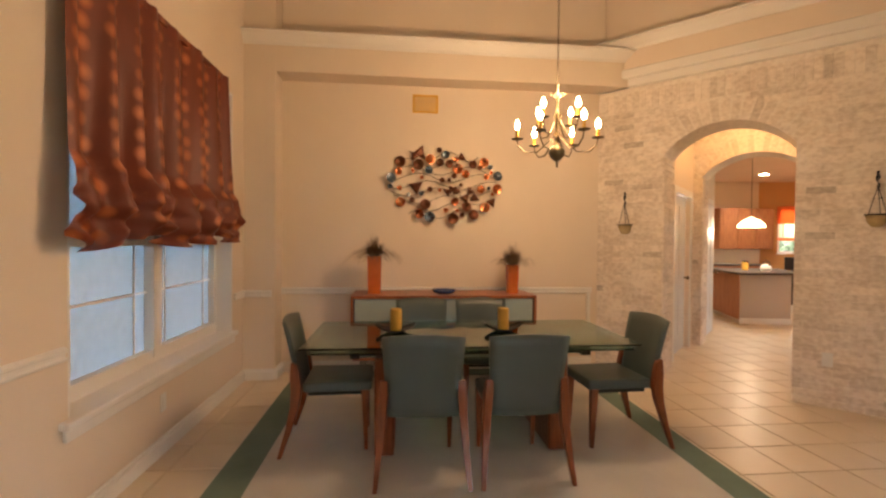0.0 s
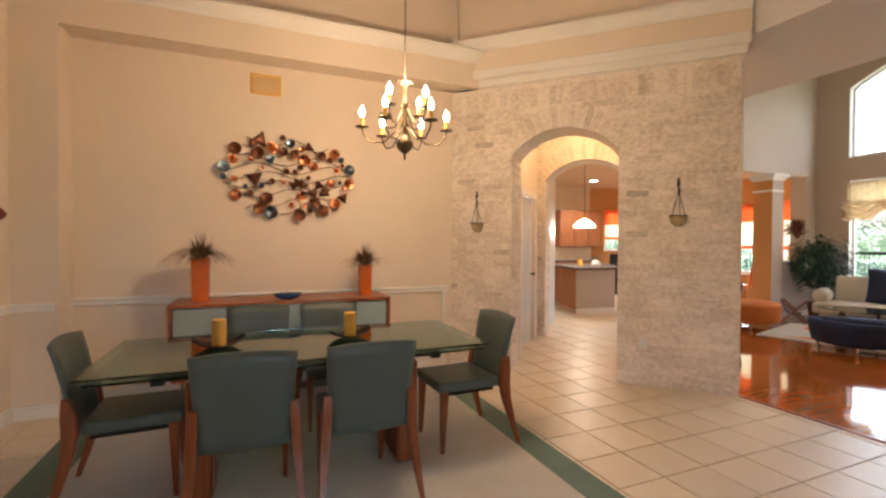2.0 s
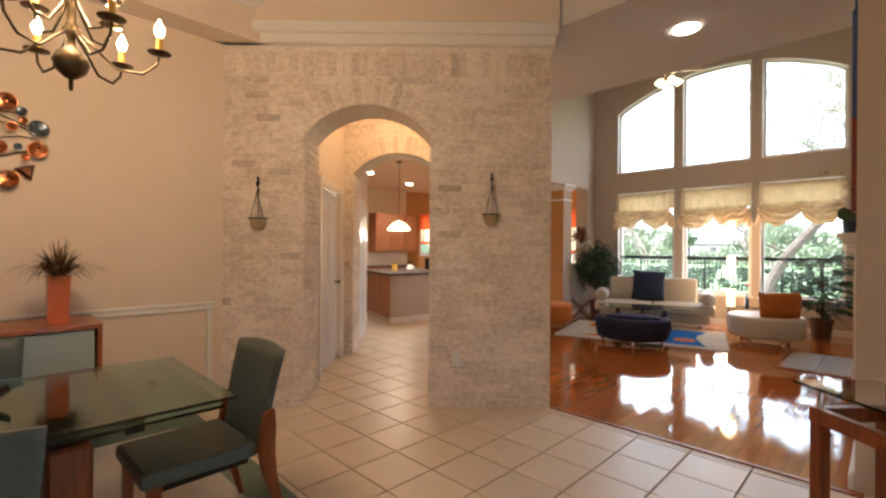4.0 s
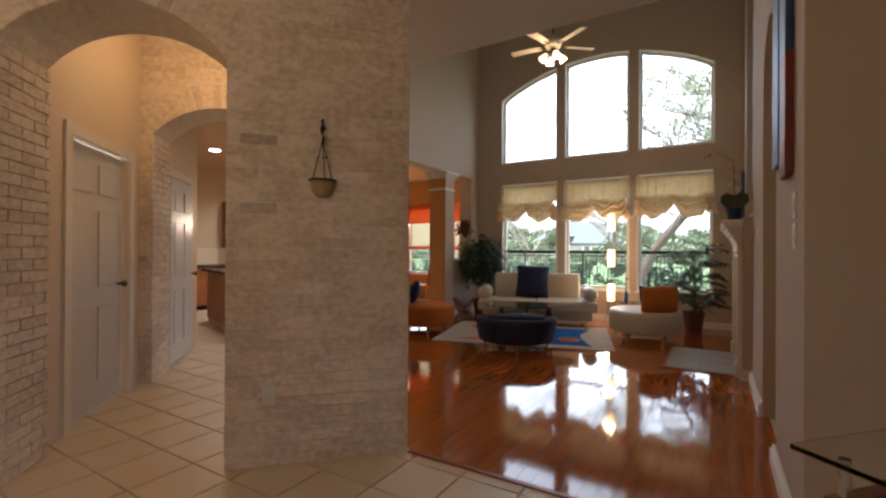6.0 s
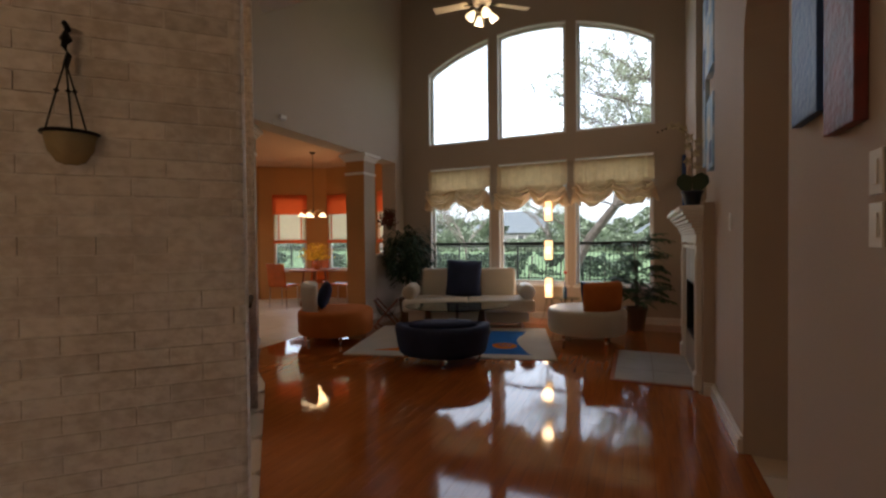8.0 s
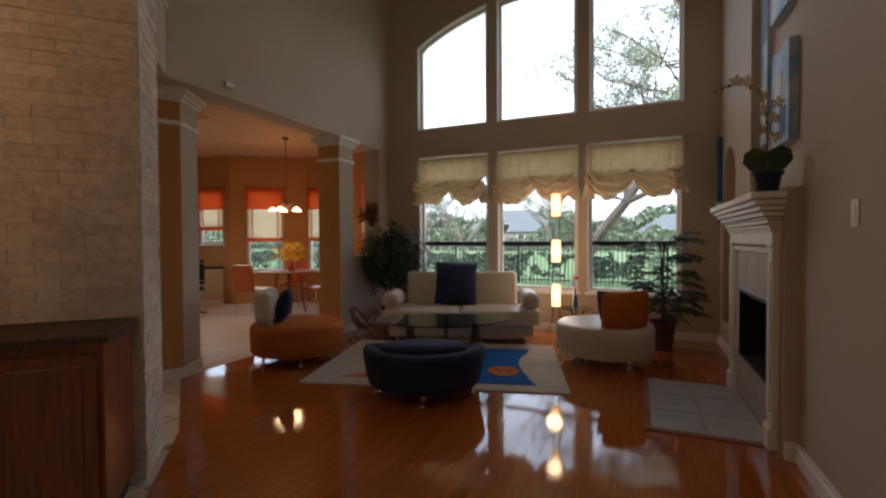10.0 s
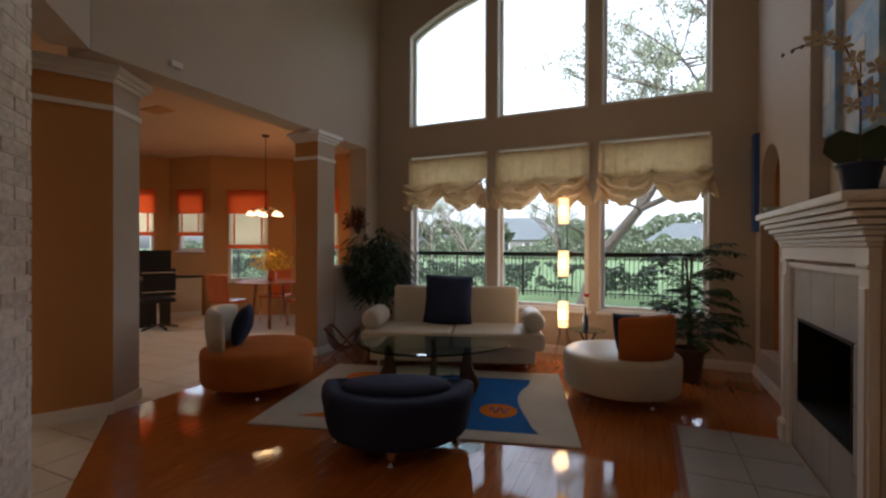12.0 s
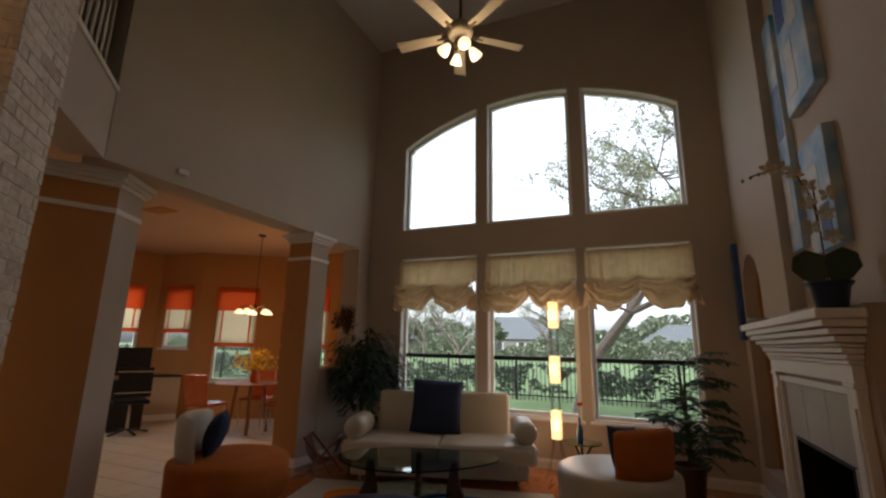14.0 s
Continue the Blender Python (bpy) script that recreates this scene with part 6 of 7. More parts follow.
link("countertop", slab([(-6.22, 7.36), (-6.10, 8.42), (-7.58, 9.40), (-7.90, 7.92)], 0.8805, 0.92, bevel=0.006), M_GRANITE, isl, "dark granite counter")
link("base_trim", slab([(-6.285, 7.452), (-6.185, 8.37), (-6.20, 8.371), (-6.30, 7.4525)], 0.0, 0.10), M_TRIM, isl, "white baseboard")
for y in (9.55, 10.05, 10.55):
    u = thing("wall_cabinet", pose(-9.9, y, 1.30), "cherry wood kitchen wall cabinet with a raised panel door", "cabinet", "kitchen wall cabinets")
    link("body", B((0.0005, 0.33, 0, 0.49, 0, 1.05)), M_OAK, u)
    link("door", B((0.3305, 0.35, 0.01, 0.48, 0.01, 1.04), (0.3501, 0.357, 0.08, 0.41, 0.08, 0.97), bevel=0.004), M_OAK, u)
for y in (8.3, 8.9, 9.5, 10.1):
    u = thing("base_cabinet", pose(-9.9, y, 0), "cherry wood kitchen base cabinet", "cabinet", "kitchen base cabinets")
    link("body", B((0.0005, 0.6, 0, 0.59, 0.09, 0.88)), M_OAK, u)
    link("door", B((0.6005, 0.62, 0.01, 0.58, 0.11, 0.86), bevel=0.004), M_OAK, u)
    link("plinth", B((0.0005, 0.54, 0, 0.59, 0, 0.0899)), M_BLACK, u)
kt = thing("kettle", pose(-6.75, 8.35, 0.9205), "round white kettle on the kitchen island", "kettle")
link("body", lathe([(0.07, 0), (0.095, 0.03), (0.09, 0.08), (0.05, 0.12), (0.02, 0.13), (0, 0.131)], 20), M_WHITE, kt, smooth=True)
link("handle", tube([(0.07, 0, 0.09), (0.075, 0, 0.17), (0.0, 0, 0.20), (-0.075, 0, 0.17), (-0.07, 0, 0.09)], 0.008, 6), M_BLACK, kt)
for x, y in ((-6.95, 8.1), (-7.12, 8.22)):
    cn = thing("canister", pose(x, y, 0.9205), "amber kitchen canister with a dark lid on the island", "canister", "canisters on the island")
    link("body", lathe([(0.045, 0), (0.05, 0.01), (0.05, 0.14), (0.045, 0.15)], 16), M_CANDLE, cn)
    link("lid", lathe([(0.047, 0.1505), (0.047, 0.17), (0.01, 0.175), (0, 0.19)], 16), M_BLACK, cn)
ms = thing("monitor", pose(-8.80, 10.97, 0.7605, 0, 0, 62), "black flat second screen on the desk", "monitor")
link("screen", B((-0.24, 0.24, -0.02, 0.02, 0.05, 0.36), bevel=0.006), M_SCREEN, ms)
link("stand", B((-0.10, 0.10, -0.08, 0.08, 0, 0.0499)), M_SCREEN, ms)
wt = thing("worktop", pose(0, 0, 0), "dark granite worktop along the kitchen wall", "worktop")
link("slab", B((-9.899, -9.26, 8.28, 10.72, 0.881, 0.92), bevel=0.005), M_GRANITE, wt)
bs = B((-9.899, -9.885, 8.3, 11.0, 0.9205, 1.29))
setting("wall_backsplash", bs, M_TILE)


def pendant(name, x, y, z, zc, label, shades):
    p = thing(name, pose(x, y, 0), label, "ceiling lamp")
    link("canopy", lathe([(0.06, zc - 0.001), (0.05, zc - 0.03), (0.008, zc - 0.035)], 14), M_BRONZE, p)
    link("rod", lathe([(0.006, z + 0.1), (0.006, zc - 0.03)], 8), M_BRONZE, p)
    if shades == 1:
        link("shade", lathe([(0.225, z - 0.07), (0.21, z - 0.02), (0.13, z + 0.06), (0.04, z + 0.10), (0.015, z + 0.12)], 24), M_SHADE_W, p, "lit white glass dome shade", smooth=True)
        lamp("light_pendant", "POINT", pose(x, y, z - 0.15), P_KIT * 0.7, (1.0, 0.78, 0.55), 0.1)
    else:
        link("hub", lathe([(0.0, z + 0.02), (0.03, z + 0.05), (0.02, z + 0.10), (0.006, z + 0.16)], 14), M_BRONZE, p)
        for k in range(shades):
            a = 2 * math.pi * k / shades
            ca, sa = math.cos(a), math.sin(a)
            link("arm", tube([(0.02 * ca, 0.02 * sa, z + 0.05), (0.12 * ca, 0.12 * sa, z + 0.10), (0.21 * ca, 0.21 * sa, z + 0.08), (0.22 * ca, 0.22 * sa, z + 0.05)], 0.006, 6), M_BRONZE, p)
            link("shade", lathe([(0.02, z + 0.05), (0.05, z + 0.02), (0.075, z - 0.02)], 14, m=pose(0.22 * ca, 0.22 * sa, 0)), M_SHADE_W, p, "lit glass bell shade", smooth=True)
        lamp("light_breakfast", "POINT", pose(x, y, z - 0.12), P_KIT, AMBER, 0.2)
    return p


pendant("pendant_lamp", -6.50, 7.82, 1.80, 3.06, "white glass dome pendant lamp lit over the kitchen island", 1)
pendant("breakfast_chandelier", -6.30, 11.48, 1.83, 3.06, "five-arm breakfast chandelier with lit glass bell shades", 5)
for x, y in ((-8.0, 8.2), (-8.6, 9.9)):
    spot = lamp("light_kitchen_downlight", "SPOT", pose(x, y, 3.03), 26, (1.0, 0.92, 0.80), 0.1)
    spot.data.spot_size, spot.data.spot_blend, spot.data.shadow_soft_size = radians(140), 0.6, 0.08
    setting("ceiling_downlight", lathe([(0.07, 0), (0.09, 0.004), (0.09, 0.010), (0, 0.010)], 16, m=pose(x, y, 3.048)), M_DOWN)
cv = thing("ceiling_vent", pose(-6.55, 9.95, 3.059), "white metal ceiling vent in the breakfast room", "vent")
link("frame", B((-0.19, 0.19, -0.11, 0.11, -0.012, -0.0005)), M_TAN, cv)

bt_ = thing("breakfast_table", pose(-6.62, 11.88, 0), "round wooden breakfast table on four legs by the bay windows", "table")
link("tabletop", lathe([(0.0, 0.735), (0.52, 0.735), (0.52, 0.75), (0.0, 0.75)], 32), M_OAK, bt_, "round wooden top")
for k in range(4):
    a = radians(45 + 90 * k)
    link("leg", tube([(0.28 * math.cos(a), 0.28 * math.sin(a), 0), (0.20 * math.cos(a), 0.20 * math.sin(a), 0.735)], 0.025, 8), M_OAK, bt_)
ya = tagged(new("flower_vase"), "orange vase of yellow flowers on the breakfast table", "vase")
ya.matrix_basis = pose(-6.52, 11.84, 0.7505)
link("vessel", lathe([(0.05, 0), (0.075, 0.06), (0.07, 0.13), (0.045, 0.17), (0.05, 0.18)], 18), M_VASE, ya, smooth=True)
bm, rnd = bmesh.new(), random.Random(8)
for k in range(420):
    a, e, L = rnd.uniform(0, 6.28), rnd.uniform(0.2, 1.4), rnd.uniform(0.12, 0.42)
    c = Vector((L * math.cos(e) * math.cos(a), L * math.cos(e) * math.sin(a), 0.17 + L * math.sin(e) * 0.9))
    r_ = rnd.uniform(0.018, 0.032)
    vs = [bm.verts.new(c + Vector((rnd.uniform(-1, 1), rnd.uniform(-1, 1), rnd.uniform(-1, 1))) * r_) for _ in range(4)]
    for f_ in ((0, 1, 2), (0, 2, 3), (0, 3, 1), (1, 3, 2)):
        bm.faces.new([vs[i] for i in f_])
link("blossoms", bm, mat("yellow_blossom", (0.75, 0.50, 0.03), 0.7, bump=0), ya)
bm = bmesh.new()
for k in range(12):
    a = k * 0.52
    tube([(0, 0, 0.12), (0.14 * math.cos(a), 0.14 * math.sin(a), 0.36)], 0.003, 4, bm)
link("stalk", bm, M_LEAF, ya)


def side_chair(m):
    c = thing("breakfast_chair", m, "orange leather breakfast chair on slim metal legs", "chair", "breakfast chairs")
    link("seat", B((-0.21, 0.21, -0.20, 0.22, 0.43, 0.47), bevel=0.012), M_VASE, c)
    bm = B((-0.20, 0.20, -0.015, 0.015, 0, 0.44), bevel=0.01)
    bmesh.ops.transform(bm, matrix=pose(0, -0.21, 0.46, 8, 0, 0), verts=bm.verts)
    link("backrest", bm, M_VASE, c)
    for x in (-0.18, 0.18):
        for y in (-0.18, 0.19):
            link("leg", tube([(x, y, 0.43), (x * 1.08, y * 1.1, 0)], 0.011, 6), M_CHROME, c)
    return c


side_chair(pose(-7.02, 11.42, 0, 0, 0, 8))
copy_thing(bpy.data.objects["breakfast_chair"], pose(-6.05, 12.05, 0, 0, 0, 100))
copy_thing(bpy.data.objects["breakfast_chair"], pose(-7.0, 12.4, 0, 0, 0, 200))

wb_ = thing("wall_basket", pose(LEFT - 0.14, 11.638, 1.62), "hanging basket of dark red dried leaves on the pilaster", "wall basket")
link("basket", lathe([(0.02, -0.10), (0.05, -0.06), (0.075, 0.04), (0.065, 0.04), (0, 0.0)], 16, arc=math.pi, start=math.pi), M_BARK, wb_, smooth=True)
bm, rnd = bmesh.new(), random.Random(12)
for k in range(260):
    a, e, L = rnd.uniform(math.pi, 2 * math.pi), rnd.uniform(-0.4, 1.4), rnd.uniform(0.06, 0.26)
    c = Vector((0.8 * L * math.cos(e) * math.cos(a), 0.7 * L * math.cos(e) * math.sin(a) - 0.02, 0.05 + L * math.sin(e)))
    u = Vector((rnd.uniform(-1, 1), rnd.uniform(-0.5, 0.5), rnd.uniform(-1, 1))).normalized()
    v_ = u.cross(Vector((0.3, 0.9, 0.2))).normalized()
    bm.faces.new([bm.verts.new(c + p_) for p_ in (u * 0.035, v_ * 0.012, -u * 0.035, -v_ * 0.012)])
link("dried_leaves", bm, mat("dried_red_leaf", (0.14, 0.03, 0.015), 0.8, var=0.4, scale=20, bump=0, island=0.3), wb_)

dk = thing("computer_desk", pose(-8.60, 11.25, 0, 0, 0, 62), "black computer desk with a monitor by the kitchen window", "desk")
link("desktop", B((-0.60, 0.22, -0.3, 0.3, 0.72, 0.76), bevel=0.004), M_DARKWOOD, dk)
link("pedestal", B((-0.58, 0.20, -0.28, 0.28, 0.0, 0.7199)), M_DARKWOOD, dk)
mo = thing("monitor", pose(-8.66, 11.24, 0.7605, 0, 0, 62), "black flat computer monitor on the desk", "monitor")
link("screen", B((-0.28, 0.28, -0.02, 0.02, 0.10, 0.50), bevel=0.006), M_SCREEN, mo)
link("stand", B((-0.10, 0.10, -0.08, 0.08, 0, 0.015), (-0.03, 0.03, 0.0, 0.03, 0.015, 0.0999)), M_SCREEN, mo)
oc2 = thing("desk_chair", pose(-8.02, 10.92, 0, 0, 0, 62), "black mesh desk chair with chrome rails", "chair")
link("seat", B((-0.23, 0.23, -0.22, 0.22, 0.44, 0.50), bevel=0.02), M_SCREEN, oc2)
link("backrest", B((-0.22, 0.22, -0.25, -0.22, 0.55, 0.98), bevel=0.012), M_SCREEN, oc2)
for z in (0.62, 0.92):
    link("rail", tube([(-0.24, -0.26, z), (0.24, -0.26, z)], 0.009, 6), M_CHROME, oc2)
link("column", lathe([(0.025, 0.08), (0.02, 0.44)], 10), M_CHROME, oc2)
for k in range(5):
    a = radians(72 * k)
    link("foot", tube([(0, 0, 0.08), (0.28 * math.cos(a), 0.28 * math.sin(a), 0.025)], 0.018, 6), M_SCREEN, oc2)
hw_ = thing("half_wall_desk", pose(-8.80, 11.92, 0, 0, 0, 55), "beige low counter with a dark top by the bay windows", "counter")
link("body", B((-0.32, 0.30, -0.02, 0.34, 0, 0.74)), M_KITCHEN, hw_)
link("baseboard", B((-0.32, 0.30, -0.032, -0.0205, 0, 0.10)), M_TRIM, hw_, "white baseboard")
link("countertop", B((-0.34, 0.31, -0.04, 0.35, 0.7405, 0.775)), M_DARKWOOD, hw_)

# ---- outside ----
GZ = -0.12
setting("ground", B((-220, 220, 14.8, 220, -0.4, GZ), (-220, 220, -220, -4.4, -0.4, GZ), (-220, -13.2, -4.39, 14.79, -0.4, GZ), (6.4, 220, -4.39, 14.79, -0.4, GZ)), M_GRASS)
fn = thing("iron_fence", pose(0, 20.6, GZ), "black iron picket fence along the lawn", "fence")
link("rail", B((-26, 20, -0.015, 0.015, 1.20, 1.24), (-26, 20, -0.015, 0.015, 0.12, 0.15)), M_BLACK, fn)
bm = bmesh.new()
for k in range(380):
    x = -25.9 + k * 0.12
    w_ = 0.03 if k % 18 == 0 else 0.009
    box(bm, x - w_, x + w_, -w_, w_, 0.0, 1.30 if k % 18 == 0 else 1.235)
link("pickets", bm, M_BLACK, fn)["kind"] = "stuff"


def hedge(x0_, x1_, y, h, seed):
    rnd_ = random.Random(seed)
    hd = thing("hedge", pose(x0_, y, GZ), "dense dark green hedge behind the iron fence", "hedge")
    L = x1_ - x0_
    bm = bmesh.new()
    for k in range(int(L * 900)):
        x = rnd_.uniform(0, L)
        top = h * (0.88 + 0.12 * noise.noise(Vector((x * 1.3, seed, 0)))) * (0.75 + 0.25 * noise.noise(Vector((x * 4, seed, 3))) ** 2 + 0.12)
        z = top * rnd_.uniform(0.08, 1) ** 0.7
        yy = rnd_.uniform(-0.35, 0.35)
        if noise.noise(Vector((x * 2.2, z * 2.5, 1.7))) < -0.22:
            continue
        a = Vector((rnd_.uniform(-1, 1), rnd_.uniform(-1, 1), rnd_.uniform(-1, 1))).normalized()
        b = a.cross(Vector((0.2, 0.9, 0.4))).normalized()
        s_ = rnd_.uniform(0.03, 0.07)
        c = Vector((x, yy, z))
        bm.faces.new([bm.verts.new(c + p_) for p_ in (a * s_, b * s_ * 0.6, -a * s_, -b * s_ * 0.6)])
    link("foliage", bm, M_HEDGE, hd)
    bm = bmesh.new()
    for k in range(int(L / 0.5)):
        x = k * 0.5 + rnd_.uniform(-0.1, 0.1)
        tube([(x, 0, 0), (x + rnd_.uniform(-0.2, 0.2), 0, h * 0.7)], 0.025, 5, bm)
    link("branches", bm, M_BARK, hd)


hedge(-15, -0.6, 21.4, 1.22, 2)
hedge(1.4, 7, 21.4, 1.12, 7)
hedge(-26, -16, 21.2, 1.25, 9)


def tree(x, y, h, seed, spread, leaves, leaf_size, material, label, first=0.28, r0=0.2, depth=4, lean=(0.05, 0.02), limbs=()):
    rnd_ = random.Random(seed)
    t_ = thing("tree", pose(x, y, GZ), label, "tree", "garden trees")
    wood_bm, leaf_bm, tips = bmesh.new(), bmesh.new(), []

    def grow(p, d, L, r, level):
        pts = [p]
        for i in range(3):
            d = (d + Vector((rnd_.uniform(-1, 1), rnd_.uniform(-1, 1), rnd_.uniform(-0.3, 0.6))) * 0.16).normalized()
            pts.append(pts[-1] + d * L / 3)
        tube(pts, r, 6 if level < 2 else 4, wood_bm, 0.6)
        if level >= depth:
            tips.append((pts[1], pts[-1]))
            return
        if level >= depth - 1:
            tips.append((pts[1], pts[-1]))
        for k in range(3 if level else 5):
            a = rnd_.uniform(0, 6.28)
            side = Vector((math.cos(a), math.sin(a), 0))
            nd = (d * (1 - spread * 0.6) + side * spread + Vector((0, 0, 0.15))).normalized()
            grow(pts[rnd_.choice((2, 3, 3))], nd, L * rnd_.uniform(0.62, 0.85), r * 0.55, level + 1)
    for n_limb, limb in enumerate(limbs):
        tube(limb, r0 * (1.0 if n_limb == 0 else 0.5), 8, wood_bm, 0.35)
        for k in range(2 if n_limb == 0 else 1, len(limb)):
            for _ in range(5 if limb[k][2] > 3 else 1):
                a = rnd_.uniform(0, 6.28)
                grow(Vector(limb[k]), Vector((math.cos(a), 0.6 * math.sin(a), rnd_.uniform(-0.1, 0.6))).normalized(), rnd_.uniform(0.9, 1.5), 0.035, 2)
    if not limbs:
        grow(Vector((0, 0, 0)), Vector((*lean, 1)).normalized(), h * first, r0, 0)
    for k in range(leaves):
        a, b = rnd_.choice(tips)
        c = a.lerp(b, rnd_.random()) + Vector((rnd_.gauss(0, 1), rnd_.gauss(0, 1), rnd_.gauss(0, 1))) * 0.10
        u = Vector((rnd_.uniform(-1, 1), rnd_.uniform(-1, 1), rnd_.uniform(-1, 1))).normalized()
        v_ = u.cross(Vector((0.3, 0.5, 0.8))).normalized()
        s_ = leaf_size * rnd_.uniform(0.6, 1.4)
        leaf_bm.faces.new([leaf_bm.verts.new(c + p_) for p_ in (u * s_, v_ * s_ * 0.5, -u * s_, -v_ * s_ * 0.5)])
    link("trunk", wood_bm, M_BARK, t_)
    link("crown", leaf_bm, material, t_)
    return t_


BOUGHS = [[(-2.3, 0.0, 0.0), (-2.1, 0.0, 0.7), (-1.75, 0.0, 1.43), (-1.05, 0.0, 2.34), (-0.35, 0.1, 3.5), (0.25, 0.1, 4.9), (0.6, 0.0, 6.4), (0.5, 0.0, 8.2)],
         [(-0.35, 0.1, 3.5), (0.4, 0.3, 4.4), (0.9, 0.3, 5.8), (1.0, 0.2, 7.6)],
         [(-1.05, 0.0, 2.34), (-0.1, -0.2, 2.75), (0.9, -0.4, 2.9), (1.9, -0.5, 3.4)],
         [(-1.05, 0.0, 2.34), (-1.0, 0.3, 3.3), (-0.8, 0.5, 3.9)]]
tree(0, 18.3, 10.5, 27, 0.6, 34000, 0.036, M_TREELEAF, "spreading tree with thin new leaves near the windows", 0.2, 0.16, 5, limbs=BOUGHS)
BT = "bare spreading tree with few new leaves beyond the fence"
for i, (x, y, h) in enumerate(((-30, 33, 7), (-19, 27, 6.5), (-13, 34, 7.5), (-9.0, 29, 6.5), (-5.0, 33, 7), (3.0, 30, 7), (-24, 40, 8))):
    tree(x, y, h, 41 + i, 0.6, 1500, 0.045, M_TREELEAF, BT, 0.24, 0.09, 5)
for i, (x, y, h) in enumerate(((-14, 52, 6), (3.5, 44, 7), (-24, 56, 7), (-7.5, 58, 6.5), (-36, 60, 7), (9, 50, 8))):
    tree(x, y, h, 61 + i, 0.6, 9000, 0.10, M_FARLEAF, "hazy green tree beyond the fence", 0.22, 0.14, 4)


def house(x, y, w, d, h, rz, rh, roof_m=M_ROOF):
    hs = thing("house", pose(x, y, GZ, 0, 0, rz), "single-storey brick house with a hipped shingle roof", "house", "houses beyond the fence")
    link("wall", B((-w / 2, w / 2, -d / 2, d / 2, 0, h)), M_HOUSE, hs)
    bm = bmesh.new()
    e = 0.5
    lo = [bm.verts.new(p_) for p_ in ((-w / 2 - e, -d / 2 - e, h), (w / 2 + e, -d / 2 - e, h), (w / 2 + e, d / 2 + e, h), (-w / 2 - e, d / 2 + e, h))]
    hi = [bm.verts.new((-w * 0.22, 0, h + rh)), bm.verts.new((w * 0.22, 0, h + rh))]
    for f_ in ((lo[0], lo[1], hi[1], hi[0]), (lo[1], lo[2], hi[1]), (lo[2], lo[3], hi[0], hi[1]), (lo[3], lo[0], hi[0]), (lo[3], lo[2], lo[1], lo[0])):
        bm.faces.new(f_)
    link("roof", bm, roof_m, hs)
    for k in range(4):
        xx = -w / 2 + w * (k + 0.5) / 4
        wd = link("window", B((xx - 0.5, xx + 0.5, -d / 2 - 0.03, -d / 2 - 0.001, 0.9, 2.1)), M_SCREEN, hs)
        link("window_trim", B((xx - 0.58, xx - 0.5, -d / 2 - 0.05, -d / 2 - 0.001, 0.85, 2.15), (xx + 0.5, xx + 0.58, -d / 2 - 0.05, -d / 2 - 0.001, 0.85, 2.15)), M_TRIM, hs)


house(-19, 84, 13, 10, 2.6, 5, 3.6)
house(-46, 86, 14, 10, 2.6, -4, 3.8)
house(6, 88, 13, 10, 2.4, 0, 2.7)
house(-75, 92, 15, 10, 2.2, -8, 2.6)
bm, rnd = bmesh.new(), random.Random(31)
for k in range(26000):
    x = rnd.uniform(-130, 90)
    top = 6.5 + 3.0 * noise.noise(Vector((x * 0.08, 0, 0))) + 1.5 * noise.noise(Vector((x * 0.4, 5, 0)))
    c = Vector((x, 110 + rnd.uniform(-3, 3), GZ + max(1.2, top) * rnd.uniform(0, 1)))
    u = Vector((rnd.uniform(-1, 1), rnd.uniform(-1, 1), rnd.uniform(-1, 1))).normalized()
    v_ = u.cross(Vector((0.3, 0.5, 0.8))).normalized()
    bm.faces.new([bm.verts.new(c + p_) for p_ in (u * 0.5, v_ * 0.35, -u * 0.5, -v_ * 0.35)])
tagged(link("far_trees", bm, M_FARLEAF), "far line of trees behind the houses", "trees", kind="stuff")

bm, rnd = bmesh.new(), random.Random(33)
for k in range(30000):
    x = rnd.uniform(-90, 40)
    top = 2.3 + 2.2 * noise.noise(Vector((x * 0.16, 3, 0))) + 1.2 * noise.noise(Vector((x * 0.5, 5, 0)))
    c = Vector((x, 66 + rnd.uniform(-2, 2), GZ + max(0.7, top) * rnd.uniform(0, 1)))
    u = Vector((rnd.uniform(-1, 1), rnd.uniform(-1, 1), rnd.uniform(-1, 1))).normalized()
    v_ = u.cross(Vector((0.3, 0.5, 0.8))).normalized()
    bm.faces.new([bm.verts.new(c + p_) for p_ in (u * 0.2, v_ * 0.14, -u * 0.2, -v_ * 0.14)])
tagged(link("garden_shrubs", bm, M_FARLEAF), "loose line of pale green shrubs before the houses", "shrubs", kind="stuff")

# ---- pieces: bricks, tiles, planks ----


def inside_arch(u, z, a0, a1, spring, top, pad):
    if u < a0 - pad or u > a1 + pad:
        return False
    if z < spring:
        return True
    w, h = (a1 - a0) / 2, top - spring
    r = (w * w + h * h) / (2 * h)
    return math.hypot(u - (a0 + a1) / 2, z - (top - r)) < r + pad


def brick_box(bm, u0, u1, z0, z1, y0, y1, wob=0.0015):
    u0, u1, z0, z1 = (q + random.uniform(-wob, wob) for q in (u0, u1, z0, z1))
    vs = [bm.verts.new(v) for v in ((u0, y0, z0), (u1, y0, z0), (u1, y0, z1), (u0, y0, z1), (u0 - 0.003, y1, z0 - 0.003), (u1 + 0.003, y1, z0 - 0.003), (u1 + 0.003, y1, z1 + 0.003), (u0 - 0.003, y1, z1 + 0.003))]
    for f_ in ((0, 1, 2, 3), (0, 4, 5, 1), (1, 5, 6, 2), (2, 6, 7, 3), (3, 7, 4, 0)):
        bm.faces.new([vs[i] for i in f_])


